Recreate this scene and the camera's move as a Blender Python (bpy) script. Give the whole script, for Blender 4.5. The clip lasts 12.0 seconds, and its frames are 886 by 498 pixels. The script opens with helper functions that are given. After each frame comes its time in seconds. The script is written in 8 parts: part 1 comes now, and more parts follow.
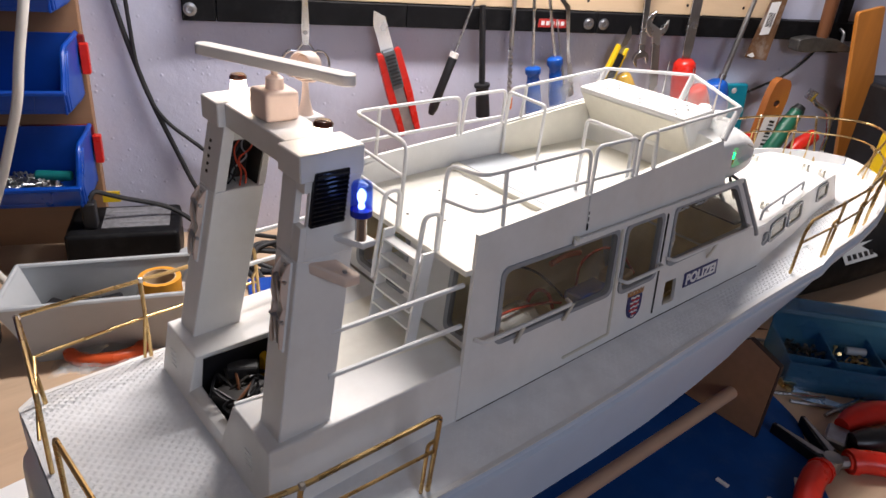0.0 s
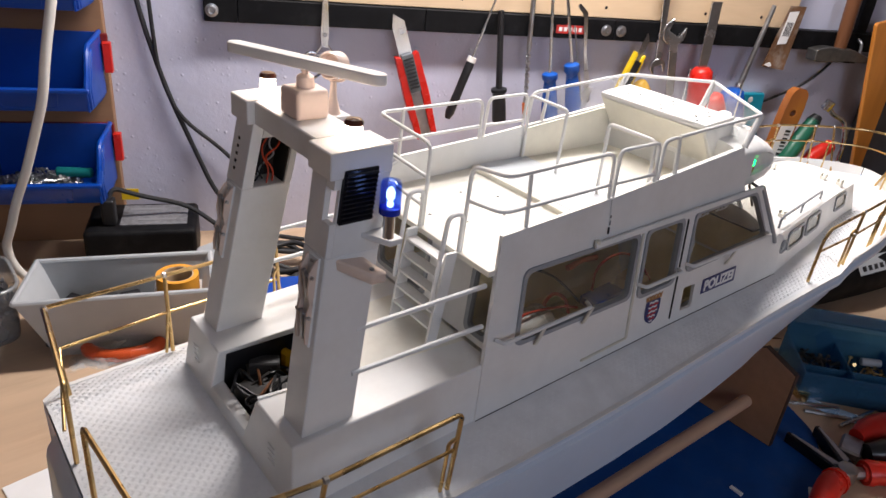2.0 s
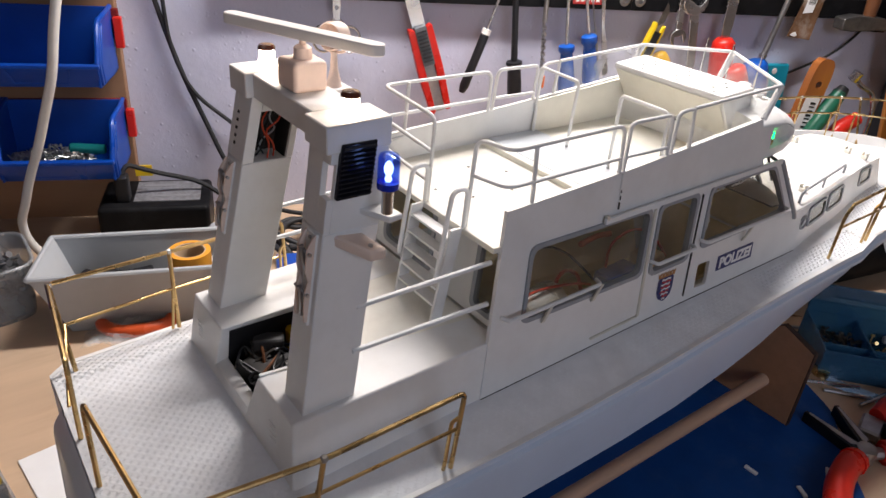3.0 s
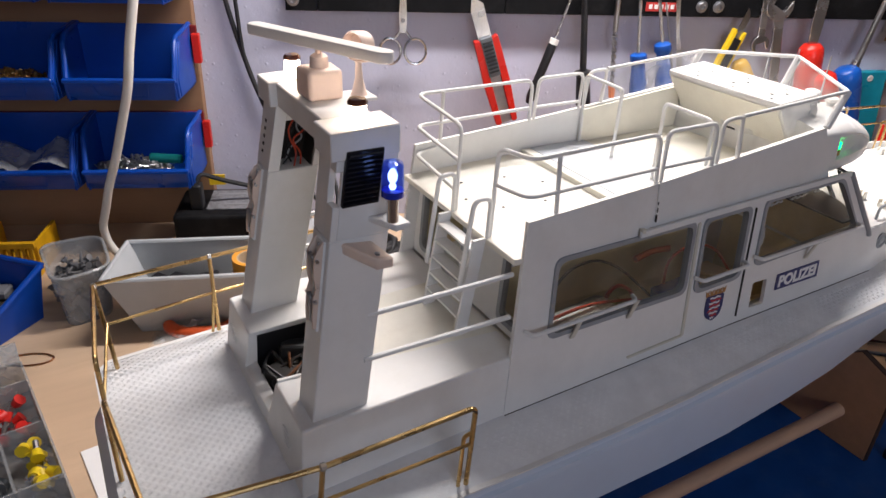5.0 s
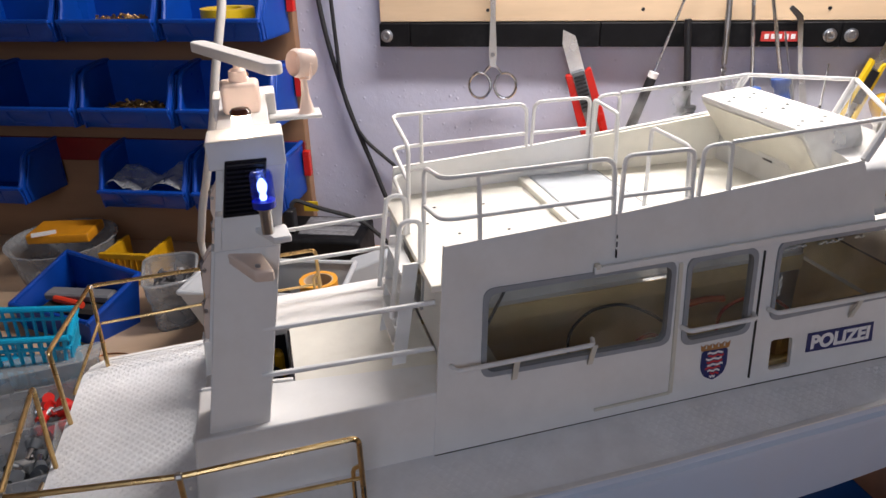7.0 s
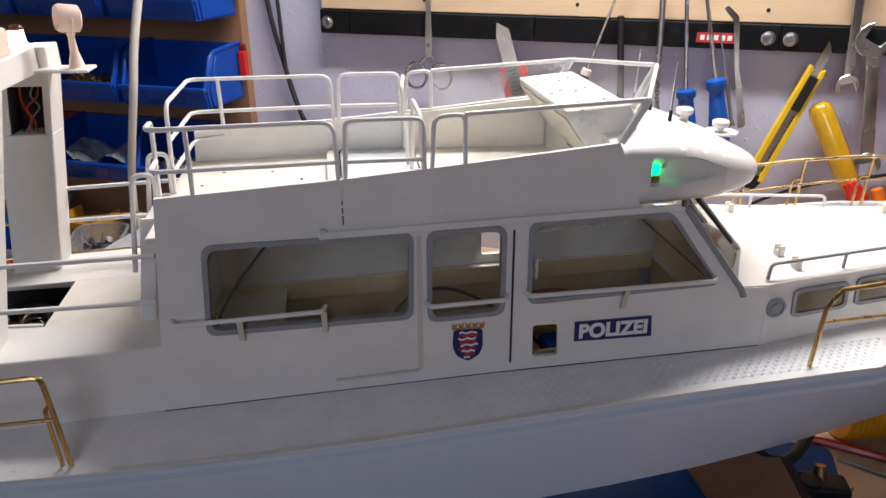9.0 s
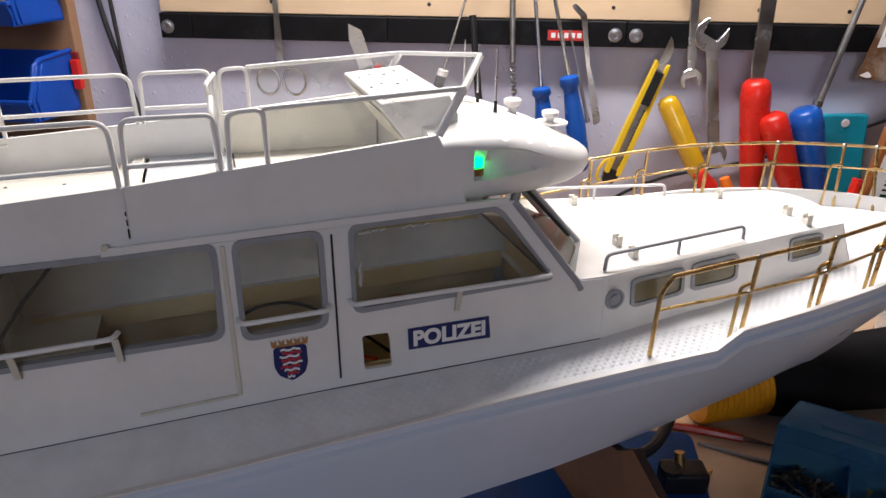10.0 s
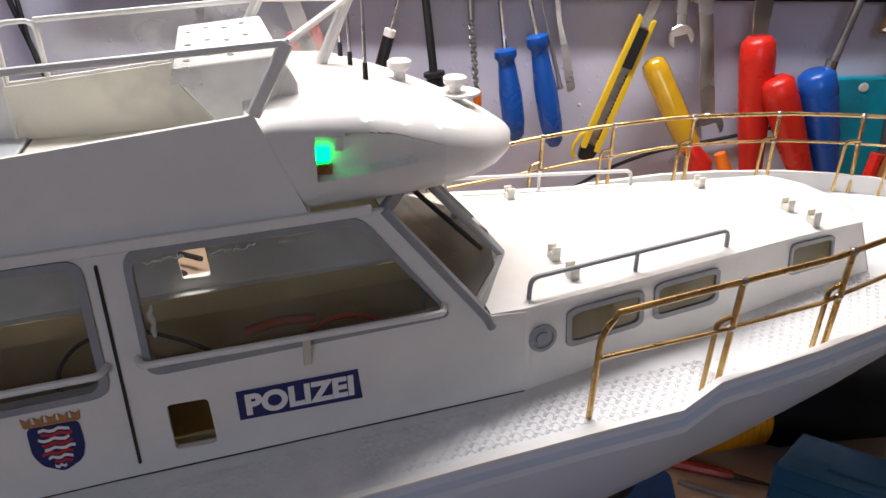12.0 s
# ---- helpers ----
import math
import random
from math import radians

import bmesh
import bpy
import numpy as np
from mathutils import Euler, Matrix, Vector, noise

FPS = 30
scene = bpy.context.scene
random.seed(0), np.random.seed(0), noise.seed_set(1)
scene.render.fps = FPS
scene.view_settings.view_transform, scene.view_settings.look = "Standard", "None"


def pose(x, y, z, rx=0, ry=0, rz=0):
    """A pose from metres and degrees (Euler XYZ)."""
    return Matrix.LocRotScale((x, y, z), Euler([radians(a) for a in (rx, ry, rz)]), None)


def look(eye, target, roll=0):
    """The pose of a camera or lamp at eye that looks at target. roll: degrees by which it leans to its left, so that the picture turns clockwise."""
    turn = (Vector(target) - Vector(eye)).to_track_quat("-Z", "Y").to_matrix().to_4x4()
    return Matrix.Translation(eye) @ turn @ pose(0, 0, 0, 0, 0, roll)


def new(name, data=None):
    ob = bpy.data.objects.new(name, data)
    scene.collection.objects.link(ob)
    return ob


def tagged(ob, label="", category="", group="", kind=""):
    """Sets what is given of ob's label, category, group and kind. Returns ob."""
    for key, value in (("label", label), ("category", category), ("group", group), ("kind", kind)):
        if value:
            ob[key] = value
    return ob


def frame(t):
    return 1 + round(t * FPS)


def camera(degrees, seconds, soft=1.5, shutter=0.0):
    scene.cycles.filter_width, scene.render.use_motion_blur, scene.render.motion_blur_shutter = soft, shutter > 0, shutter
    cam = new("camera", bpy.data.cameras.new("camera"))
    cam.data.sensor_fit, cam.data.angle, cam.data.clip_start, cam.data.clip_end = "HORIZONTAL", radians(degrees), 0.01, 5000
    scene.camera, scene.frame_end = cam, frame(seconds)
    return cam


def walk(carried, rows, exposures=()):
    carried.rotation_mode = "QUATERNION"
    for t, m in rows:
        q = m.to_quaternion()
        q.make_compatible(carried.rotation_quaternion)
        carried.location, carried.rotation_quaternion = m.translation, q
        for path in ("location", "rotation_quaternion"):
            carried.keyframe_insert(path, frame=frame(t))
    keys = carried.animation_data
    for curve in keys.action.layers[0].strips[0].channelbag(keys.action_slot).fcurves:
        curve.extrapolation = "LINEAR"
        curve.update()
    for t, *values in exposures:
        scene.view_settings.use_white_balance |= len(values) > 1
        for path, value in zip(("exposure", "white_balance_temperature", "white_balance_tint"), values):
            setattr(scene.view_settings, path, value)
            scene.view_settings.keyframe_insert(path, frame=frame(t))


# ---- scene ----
cam = camera(64.6, 12.0)
PATH = [
    (0, (-0.227, -0.305, 0.449), (0.95, 1.031, -0.463), 5.3),
    (0.5, (-0.23, -0.305, 0.449), (0.925, 1.051, -0.46), 4.9),
    (1, (-0.232, -0.306, 0.448), (0.936, 1.039, -0.462), 5.7),
    (1.5, (-0.234, -0.303, 0.448), (0.934, 1.042, -0.461), 5.8),
    (2, (-0.236, -0.303, 0.447), (0.926, 1.053, -0.453), 6.0),
    (2.5, (-0.227, -0.306, 0.444), (0.899, 1.068, -0.476), 5.2),
    (3, (-0.224, -0.303, 0.444), (0.876, 1.06, -0.521), 5.2),
    (5, (-0.19, -0.319, 0.442), (0.704, 1.198, -0.507), 2.4),
    (5.5, (-0.175, -0.323, 0.442), (0.654, 1.246, -0.48), 1.9),
    (6, (-0.151, -0.327, 0.44), (0.59, 1.288, -0.477), 1.6),
    (6.5, (-0.11, -0.339, 0.433), (0.483, 1.367, -0.427), -0.3),
    (8.3, (0.05, -0.4, 0.413), (0.296, 1.403, -0.416), -1.3),
    (8.5, (0.065, -0.402, 0.412), (0.33, 1.403, -0.406), -1.3),
    (9, (0.097, -0.399, 0.405), (0.394, 1.397, -0.423), 0.5),
    (9.5, (0.126, -0.39, 0.395), (0.563, 1.377, -0.435), 0.5),
    (10, (0.143, -0.384, 0.391), (0.719, 1.356, -0.408), 0.7),
    (10.5, (0.164, -0.386, 0.387), (0.757, 1.335, -0.442), -0.1),
    (11, (0.178, -0.391, 0.386), (0.788, 1.32, -0.451), 0.1),
    (11.5, (0.195, -0.373, 0.381), (0.826, 1.33, -0.457), 0.4),
    (12, (0.238, -0.295, 0.366), (0.778, 1.418, -0.515), -0.1),
]
EXPOSURES = [(0, -0.05), (6.5, -0.06), (9.0, -0.20), (11.0, -0.16), (12, -0.30)]
walk(cam, [(t, look(eye, target, roll)) for t, eye, target, roll in PATH], EXPOSURES)

# ---- light ----
world = bpy.data.worlds.new("world")
scene.world = world
world.use_nodes = True
world.node_tree.nodes["Background"].inputs[0].default_value = (0.55, 0.62, 0.75, 1)
world.node_tree.nodes["Background"].inputs[1].default_value = 0.02
scene.view_settings.exposure = 0.0


def area_lamp(name, eye, target, sx, sy, power, color):
    la = bpy.data.lights.new(name, "AREA")
    la.shape, la.size, la.size_y, la.energy, la.color = "RECTANGLE", sx, sy, power, color
    ob = new(name, la)
    ob.matrix_world = look(eye, target)
    return tagged(ob, kind="structure")


tube = area_lamp("bench_tube", (0.385, 0.248, 0.82), (0.385, 0.248, 0.0), 0.66, 0.05, 12.6, (1.0, 0.938, 0.925))
tube.matrix_world = pose(0.385, 0.248, 0.82, 0, 0, -17.0)
area_lamp("window_light", (-0.35, -1.9, 0.95), (0.15, 0.0, 0.1), 0.9, 0.7, 9.3, (0.73, 0.80, 0.99))



# ---- small mesh tools ----
class G:
    """Collects points and faces of one mesh."""

    def __init__(self):
        self.v, self.f = [], []

    def add(self, verts, faces):
        n = len(self.v)
        self.v += [tuple(p) for p in verts]
        self.f += [tuple(i + n for i in f) for f in faces]
        return self

    def hexa(self, p):
        return self.add(p, [(0, 3, 2, 1), (4, 5, 6, 7), (0, 1, 5, 4), (1, 2, 6, 5), (2, 3, 7, 6), (3, 0, 4, 7)])

    def box(self, x0, x1, y0, y1, z0, z1):
        return self.hexa([(x0, y0, z0), (x1, y0, z0), (x1, y1, z0), (x0, y1, z0), (x0, y0, z1), (x1, y0, z1), (x1, y1, z1), (x0, y1, z1)])

    def cbox(self, c, s, rz=0.0, rx=0.0, ry=0.0):
        m = pose(*c, rx, ry, rz)
        a, b, d = s[0] / 2, s[1] / 2, s[2] / 2
        return self.hexa([m @ Vector(p) for p in ((-a, -b, -d), (a, -b, -d), (a, b, -d), (-a, b, -d), (-a, -b, d), (a, -b, d), (a, b, d), (-a, b, d))])

    def prism(self, pts, vec):
        n, w = len(pts), Vector(vec)
        top = [Vector(p) + w for p in pts]
        faces = [tuple(range(n))[::-1], tuple(range(n, 2 * n))]
        faces += [(i, (i + 1) % n, (i + 1) % n + n, i + n) for i in range(n)]
        return self.add(list(pts) + top, faces)

    def loft(self, rings, closed=True, caps=True):
        n = len(rings[0])
        verts = [p for r in rings for p in r]
        faces = []
        for k in range(len(rings) - 1):
            for i in range(n if closed else n - 1):
                j = (i + 1) % n
                faces.append((k * n + i, k * n + j, (k + 1) * n + j, (k + 1) * n + i))
        if caps and closed:
            faces += [tuple(range(n))[::-1], tuple(range((len(rings) - 1) * n, len(rings) * n))]
        return self.add(verts, faces)

    def tube(self, path, r, seg=8, caps=True):
        path = [Vector(p) for p in path]
        rings, up = [], None
        for i, p in enumerate(path):
            a, b = path[max(i - 1, 0)], path[min(i + 1, len(path) - 1)]
            d = (b - a).normalized()
            if up is None:
                up = d.orthogonal().normalized()
            up = (up - d * up.dot(d)).normalized()
            side = d.cross(up)
            rr = r[i] if isinstance(r, (list, tuple)) else r
            rings.append([p + (up * math.cos(q) + side * math.sin(q)) * rr for q in (2 * math.pi * k / seg for k in range(seg))])
        return self.loft(rings, True, caps)

    def rod(self, a, b, r0, r1=None, seg=10):
        return self.tube([a, b], [r0, r0 if r1 is None else r1], seg)

    def lathe(self, profile, c, axis=(0, 0, 1), seg=20):
        q = Vector((0, 0, 1)).rotation_difference(Vector(axis))
        rings = []
        for r, h in profile:
            rings.append([Vector(c) + q @ Vector((r * math.cos(2 * math.pi * k / seg), r * math.sin(2 * math.pi * k / seg), h)) for k in range(seg)])
        return self.loft(rings)

    def move(self, m, start=0):
        self.v[start:] = [tuple(m @ Vector(p)) for p in self.v[start:]]
        return self

    def mesh(self, name, bevel=0.0, seg=1, smooth=35.0):
        me = bpy.data.meshes.new(name)
        me.from_pydata(self.v, [], self.f)
        bm = bmesh.new()
        bm.from_mesh(me)
        bmesh.ops.recalc_face_normals(bm, faces=bm.faces)
        if bevel > 0:
            sharp = [e for e in bm.edges if len(e.link_faces) == 2 and e.calc_face_angle(0) > 0.6]
            bmesh.ops.bevel(bm, geom=sharp, offset=bevel, segments=seg, profile=0.5, affect="EDGES", clamp_overlap=True)
        me = finish(bm, me, smooth)
        return even_normals(me) if bevel > 0 and seg > 1 else me


def even_normals(me):
    """Keeps large faces flat beside their rounded edges: corner normals weighted by face area."""
    area = [p.area for p in me.polygons]
    nor = [p.normal.copy() for p in me.polygons]
    around = [[] for _ in me.vertices]
    for p in me.polygons:
        for v in p.vertices:
            around[v].append(p.index)
    out = []
    for p in me.polygons:
        for v in p.vertices:
            n = Vector((0, 0, 0))
            for q in around[v]:
                if nor[q].dot(nor[p.index]) > 0.3:
                    n += nor[q] * area[q]
            out.append(n.normalized() if n.length > 0 else nor[p.index])
    me.normals_split_custom_set(out)
    return me


def finish(bm, me, smooth=35.0):
    bm.to_mesh(me)
    bm.free()
    if smooth:
        me.polygons.foreach_set("use_smooth", [True] * len(me.polygons))
        me.set_sharp_from_angle(angle=radians(smooth))
    me.update()
    return me


def bend(path, r, n=4):
    """A path whose corners are rounded by radius r."""
    p = [Vector(q) for q in path]
    out = [p[0]]
    for a, b, c in zip(p, p[1:], p[2:]):
        d0, d1 = a - b, c - b
        k = min(r, d0.length * 0.45, d1.length * 0.45)
        s, e = b + d0.normalized() * k, b + d1.normalized() * k
        for i in range(n + 1):
            t = i / n
            out.append(s * (1 - t) ** 2 + b * 2 * t * (1 - t) + e * t * t)
    return out + [p[-1]]


def round_rect(x0, x1, z0, z1, r, n=4):
    out = []
    for cx, cz, a0 in ((x1 - r, z1 - r, 0), (x0 + r, z1 - r, 90), (x0 + r, z0 + r, 180), (x1 - r, z0 + r, 270)):
        for i in range(n + 1):
            a = radians(a0 + 90 * i / n)
            out.append((cx + r * math.cos(a), cz + r * math.sin(a)))
    return out


def round_poly(pts, r, n=4):
    """A closed outline in the plane with its corners rounded."""
    p = [Vector((a, b, 0)) for a, b in pts]
    out = []
    for i, b in enumerate(p):
        a, c = p[i - 1], p[(i + 1) % len(p)]
        d0, d1 = a - b, c - b
        k = min(r, d0.length * 0.45, d1.length * 0.45)
        s, e = b + d0.normalized() * k, b + d1.normalized() * k
        for j in range(n + 1):
            t = j / n
            q = s * (1 - t) ** 2 + b * 2 * t * (1 - t) + e * t * t
            out.append((q.x, q.y))
    return out


def sheet_with_holes(name, outer, holes, place, thick, smooth=30.0):
    """A plate of the outline with real openings; place maps (u, v, w) to the world, w runs from 0 to thick."""
    bm = bmesh.new()
    edges = []
    for loop in [outer] + holes:
        vs = [bm.verts.new((u, v, 0)) for u, v in loop]
        edges += [bm.edges.new((vs[i], vs[(i + 1) % len(vs)])) for i in range(len(vs))]
    bmesh.ops.triangle_fill(bm, use_beauty=True, use_dissolve=False, edges=edges)
    res = bmesh.ops.extrude_face_region(bm, geom=list(bm.faces))
    for v in [g for g in res["geom"] if isinstance(g, bmesh.types.BMVert)]:
        v.co.z = thick
    for v in bm.verts:
        v.co = Vector(place(*v.co))
    bmesh.ops.recalc_face_normals(bm, faces=bm.faces)
    return finish(bm, bpy.data.meshes.new(name), smooth)


def ring_frame(outer, inner, place, w0, w1):
    """A flat frame between two outlines of equal count, from w0 to w1."""
    n = len(outer)
    rings = [[place(u, v, w) for u, v in loop] for loop, w in ((outer, w0), (outer, w1), (inner, w1), (inner, w0), (outer, w0))]
    return G().loft(rings, True, False)


def thing(name, label, category, at=(0, 0, 0), group="", kind=""):
    ob = new(name)
    ob.location = at
    ob.empty_display_size = 0.02
    return tagged(ob, label, category, group, kind)


def part(name, mesh, material, parent, label=""):
    """Links a mesh (or a G) as one object under its thing; the mesh is in world coordinates."""
    me = mesh.mesh(name) if isinstance(mesh, G) else mesh
    me.materials.clear()
    me.materials.append(material)
    ob = new(name, me)
    ob.parent = parent
    base = Vector((0, 0, 0))
    p = parent
    while p:
        base += p.location
        p = p.parent
    ob.location = -base
    if label:
        tagged(ob, label)
    return ob


def piece(name, mesh, material, label, category, group="", kind=""):
    """A thing of one mesh."""
    me = mesh.mesh(name) if isinstance(mesh, G) else mesh
    me.materials.clear()
    me.materials.append(material)
    return tagged(new(name, me), label, category, group, kind)


# ---- materials ----
def mat(name, color, rough=0.5, metal=0.0, var=0.12, scale=60.0, bump=0.0, bump_scale=300.0, stain=None, stain_scale=14.0, stain_amount=0.35,
        coat=0.0, emit=None, emit_strength=0.0, alpha=1.0, transmission=0.0, per_object=0.0, rough_var=0.12, ior=1.45, stretch=None, bump_dist=0.001):
    m = bpy.data.materials.new(name)
    m.use_nodes = True
    nt = m.node_tree
    b = nt.nodes["Principled BSDF"]
    link = nt.links.new
    tc = nt.nodes.new("ShaderNodeTexCoord")
    src = tc.outputs["Object"]
    if stretch:
        mp = nt.nodes.new("ShaderNodeMapping")
        mp.inputs["Scale"].default_value = stretch
        link(src, mp.inputs[0])
        src = mp.outputs[0]

    def noise_node(s, detail=4.0, rough_=0.6):
        n = nt.nodes.new("ShaderNodeTexNoise")
        n.inputs["Scale"].default_value, n.inputs["Detail"].default_value, n.inputs["Roughness"].default_value = s, detail, rough_
        link(src, n.inputs["Vector"])
        return n

    def mix(a, bcol, fac):
        x = nt.nodes.new("ShaderNodeMix")
        x.data_type = "RGBA"
        for sock, val in ((x.inputs[6], a), (x.inputs[7], bcol)):
            if hasattr(val, "is_linked"):
                link(val, sock)
            else:
                sock.default_value = (*val, 1)
        link(fac, x.inputs[0])
        return x.outputs[2]

    def ramp(fac, lo, hi):
        r = nt.nodes.new("ShaderNodeMapRange")
        r.inputs[1].default_value, r.inputs[2].default_value = lo, hi
        link(fac, r.inputs[0])
        return r

    n1 = noise_node(scale)
    dark = tuple(c * (1 - var) for c in color)
    light = tuple(min(1, c * (1 + var * 0.6)) for c in color)
    col = mix(dark, light, ramp(n1.outputs["Fac"], 0.3, 0.7).outputs[0])
    if stain:
        n2 = noise_node(stain_scale, 6.0, 0.7)
        r2 = ramp(n2.outputs["Fac"], 0.52, 0.78)
        r2.inputs[4].default_value = stain_amount
        col = mix(col, stain, r2.outputs[0])
    if per_object:
        oi = nt.nodes.new("ShaderNodeObjectInfo")
        hs = nt.nodes.new("ShaderNodeHueSaturation")
        r3 = ramp(oi.outputs["Random"], 0, 1)
        r3.inputs[3].default_value, r3.inputs[4].default_value = 1 - per_object, 1 + per_object
        link(r3.outputs[0], hs.inputs["Value"])
        link(col, hs.inputs["Color"])
        col = hs.outputs[0]
    link(col, b.inputs["Base Color"])
    b.inputs["Metallic"].default_value = metal
    b.inputs["IOR"].default_value = ior
    rr = ramp(noise_node(scale * 0.4).outputs["Fac"], 0.3, 0.7)
    rr.inputs[3].default_value, rr.inputs[4].default_value = max(0.02, rough - rough_var), min(1, rough + rough_var)
    link(rr.outputs[0], b.inputs["Roughness"])
    if bump:
        bn = nt.nodes.new("ShaderNodeBump")
        bn.inputs["Strength"].default_value, bn.inputs["Distance"].default_value = bump, bump_dist
        link(noise_node(bump_scale, 5.0).outputs["Fac"], bn.inputs["Height"])
        link(bn.outputs[0], b.inputs["Normal"])
    if coat:
        b.inputs["Coat Weight"].default_value, b.inputs["Coat Roughness"].default_value = coat, 0.1
    if emit:
        b.inputs["Emission Color"].default_value, b.inputs["Emission Strength"].default_value = (*emit, 1), emit_strength
    b.inputs["Alpha"].default_value = alpha
    b.inputs["Transmission Weight"].default_value = transmission
    return m


def thin_glass(name, tint, amount, rough=0.05, dirt=0.15, dirt_color=(0.7, 0.7, 0.68), even=0.25):
    """A thin clear sheet: mostly see-through, with a gloss and a veil of dust and glue."""
    m = bpy.data.materials.new(name)
    m.use_nodes = True
    nt = m.node_tree
    nt.nodes.remove(nt.nodes["Principled BSDF"])
    out = nt.nodes["Material Output"]
    link = nt.links.new
    tr = nt.nodes.new("ShaderNodeBsdfTransparent")
    tr.inputs[0].default_value = (*tint, 1)
    gl = nt.nodes.new("ShaderNodeBsdfGlossy")
    gl.inputs["Roughness"].default_value = rough
    df = nt.nodes.new("ShaderNodeBsdfDiffuse")
    df.inputs[0].default_value = (*dirt_color, 1)
    lw, fr = nt.nodes.new("ShaderNodeLayerWeight"), nt.nodes.new("ShaderNodeMapRange")
    lw.inputs[0].default_value = 0.25
    fr.inputs[3].default_value, fr.inputs[4].default_value = 0.05, 0.42
    pw = nt.nodes.new("ShaderNodeMath")
    pw.operation = "POWER"
    pw.inputs[1].default_value = 2.6
    link(lw.outputs["Facing"], pw.inputs[0]), link(pw.outputs[0], fr.inputs[0])
    a, b2 = nt.nodes.new("ShaderNodeMixShader"), nt.nodes.new("ShaderNodeMixShader")
    tc, nz, mr = nt.nodes.new("ShaderNodeTexCoord"), nt.nodes.new("ShaderNodeTexNoise"), nt.nodes.new("ShaderNodeMapRange")
    nz.inputs["Scale"].default_value, nz.inputs["Detail"].default_value = 45, 6
    mr.inputs[1].default_value, mr.inputs[2].default_value, mr.inputs[3].default_value, mr.inputs[4].default_value = 0.45, 0.75, dirt * even, dirt
    link(tc.outputs["Object"], nz.inputs["Vector"]), link(nz.outputs["Fac"], mr.inputs[0])
    link(mr.outputs[0], a.inputs[0]), link(tr.outputs[0], a.inputs[1]), link(df.outputs[0], a.inputs[2])
    mul = nt.nodes.new("ShaderNodeMath")
    mul.operation = "MULTIPLY"
    mul.inputs[1].default_value = amount
    link(fr.outputs[0], mul.inputs[0]), link(mul.outputs[0], b2.inputs[0])
    link(a.outputs[0], b2.inputs[1]), link(gl.outputs[0], b2.inputs[2]), link(b2.outputs[0], out.inputs[0])
    return m


WHITE = mat("boat_white", (0.775, 0.772, 0.758), 0.42, var=0.05, scale=40, stain=(0.6, 0.55, 0.46), stain_scale=30, stain_amount=0.22, bump=0.06, bump_scale=220)
CREAM = mat("boat_cream", (0.79, 0.765, 0.68), 0.5, var=0.06, scale=50, stain=(0.55, 0.47, 0.36), stain_scale=28, stain_amount=0.25, bump=0.06, bump_scale=240)
# bluish window light on the white hull is put into this base colour
HULLW = mat("hull_daylit_white", (0.565, 0.65, 0.775), 0.38, var=0.05, scale=18, stain=(0.5, 0.47, 0.45), stain_scale=9, stain_amount=0.3, bump=0.05, bump_scale=120)
DECKW = mat("deck_grey_white", (0.76, 0.775, 0.79), 0.45, var=0.08, scale=60, stain=(0.45, 0.43, 0.4), stain_scale=22, stain_amount=0.25)
GREYF = mat("window_frame_grey", (0.30, 0.315, 0.335), 0.45, var=0.1, scale=80)
GLUE = mat("dried_glue", (0.72, 0.72, 0.68), 0.25, var=0.1, alpha=0.55)
# the bracket's beige; on the hinge ears it paints in warm bounce light
BEIGE = mat("warm_beige", (0.72, 0.58, 0.49), 0.55, var=0.08, scale=60, stain=(0.5, 0.4, 0.33), stain_scale=60, stain_amount=0.4)
PRIMER = mat("bare_sheet", (0.66, 0.63, 0.54), 0.55, var=0.1, scale=40, stain=(0.42, 0.33, 0.22), stain_scale=40, stain_amount=0.4)
BRASS = mat("brass", (0.62, 0.43, 0.19), 0.30, metal=1.0, var=0.3, scale=120, stain=(0.25, 0.16, 0.09), stain_scale=60, stain_amount=0.55)
SOLDER = mat("solder", (0.55, 0.52, 0.48), 0.3, metal=1.0)
CHROME = mat("bright_steel", (0.62, 0.63, 0.65), 0.22, metal=1.0, var=0.15, scale=60, stain=(0.3, 0.28, 0.26), stain_scale=30, stain_amount=0.3)
STEEL = mat("dull_steel", (0.42, 0.42, 0.43), 0.38, metal=1.0, var=0.2, scale=60, stain=(0.2, 0.17, 0.14), stain_scale=40, stain_amount=0.4)
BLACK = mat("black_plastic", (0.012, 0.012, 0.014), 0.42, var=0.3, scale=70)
BLACKG = mat("black_gloss", (0.010, 0.010, 0.014), 0.16, var=0.2)
RUBBER = mat("black_rubber", (0.018, 0.018, 0.020), 0.6, var=0.3, bump=0.1)
BARBLACK = mat("bar_black", (0.007, 0.007, 0.008), 0.5, var=0.3, ior=1.22, stain=(0.03, 0.03, 0.032), stain_scale=30, stain_amount=0.4)
DECKP = mat("panel_blue_grey", (0.60, 0.635, 0.67), 0.45, var=0.06, scale=40, stain=(0.48, 0.47, 0.45), stain_scale=24, stain_amount=0.3)
NAVY = mat("sign_blue", (0.012, 0.022, 0.13), 0.4, var=0.1)
LETTER = mat("sign_white", (0.80, 0.80, 0.80), 0.5, var=0.03)
REDP = mat("red_plastic", (0.55, 0.018, 0.010), 0.32, var=0.12, scale=40, stain=(0.25, 0.01, 0.008), stain_scale=25, stain_amount=0.35)
ORANGEP = mat("orange_plastic", (0.75, 0.17, 0.015), 0.4, var=0.1)
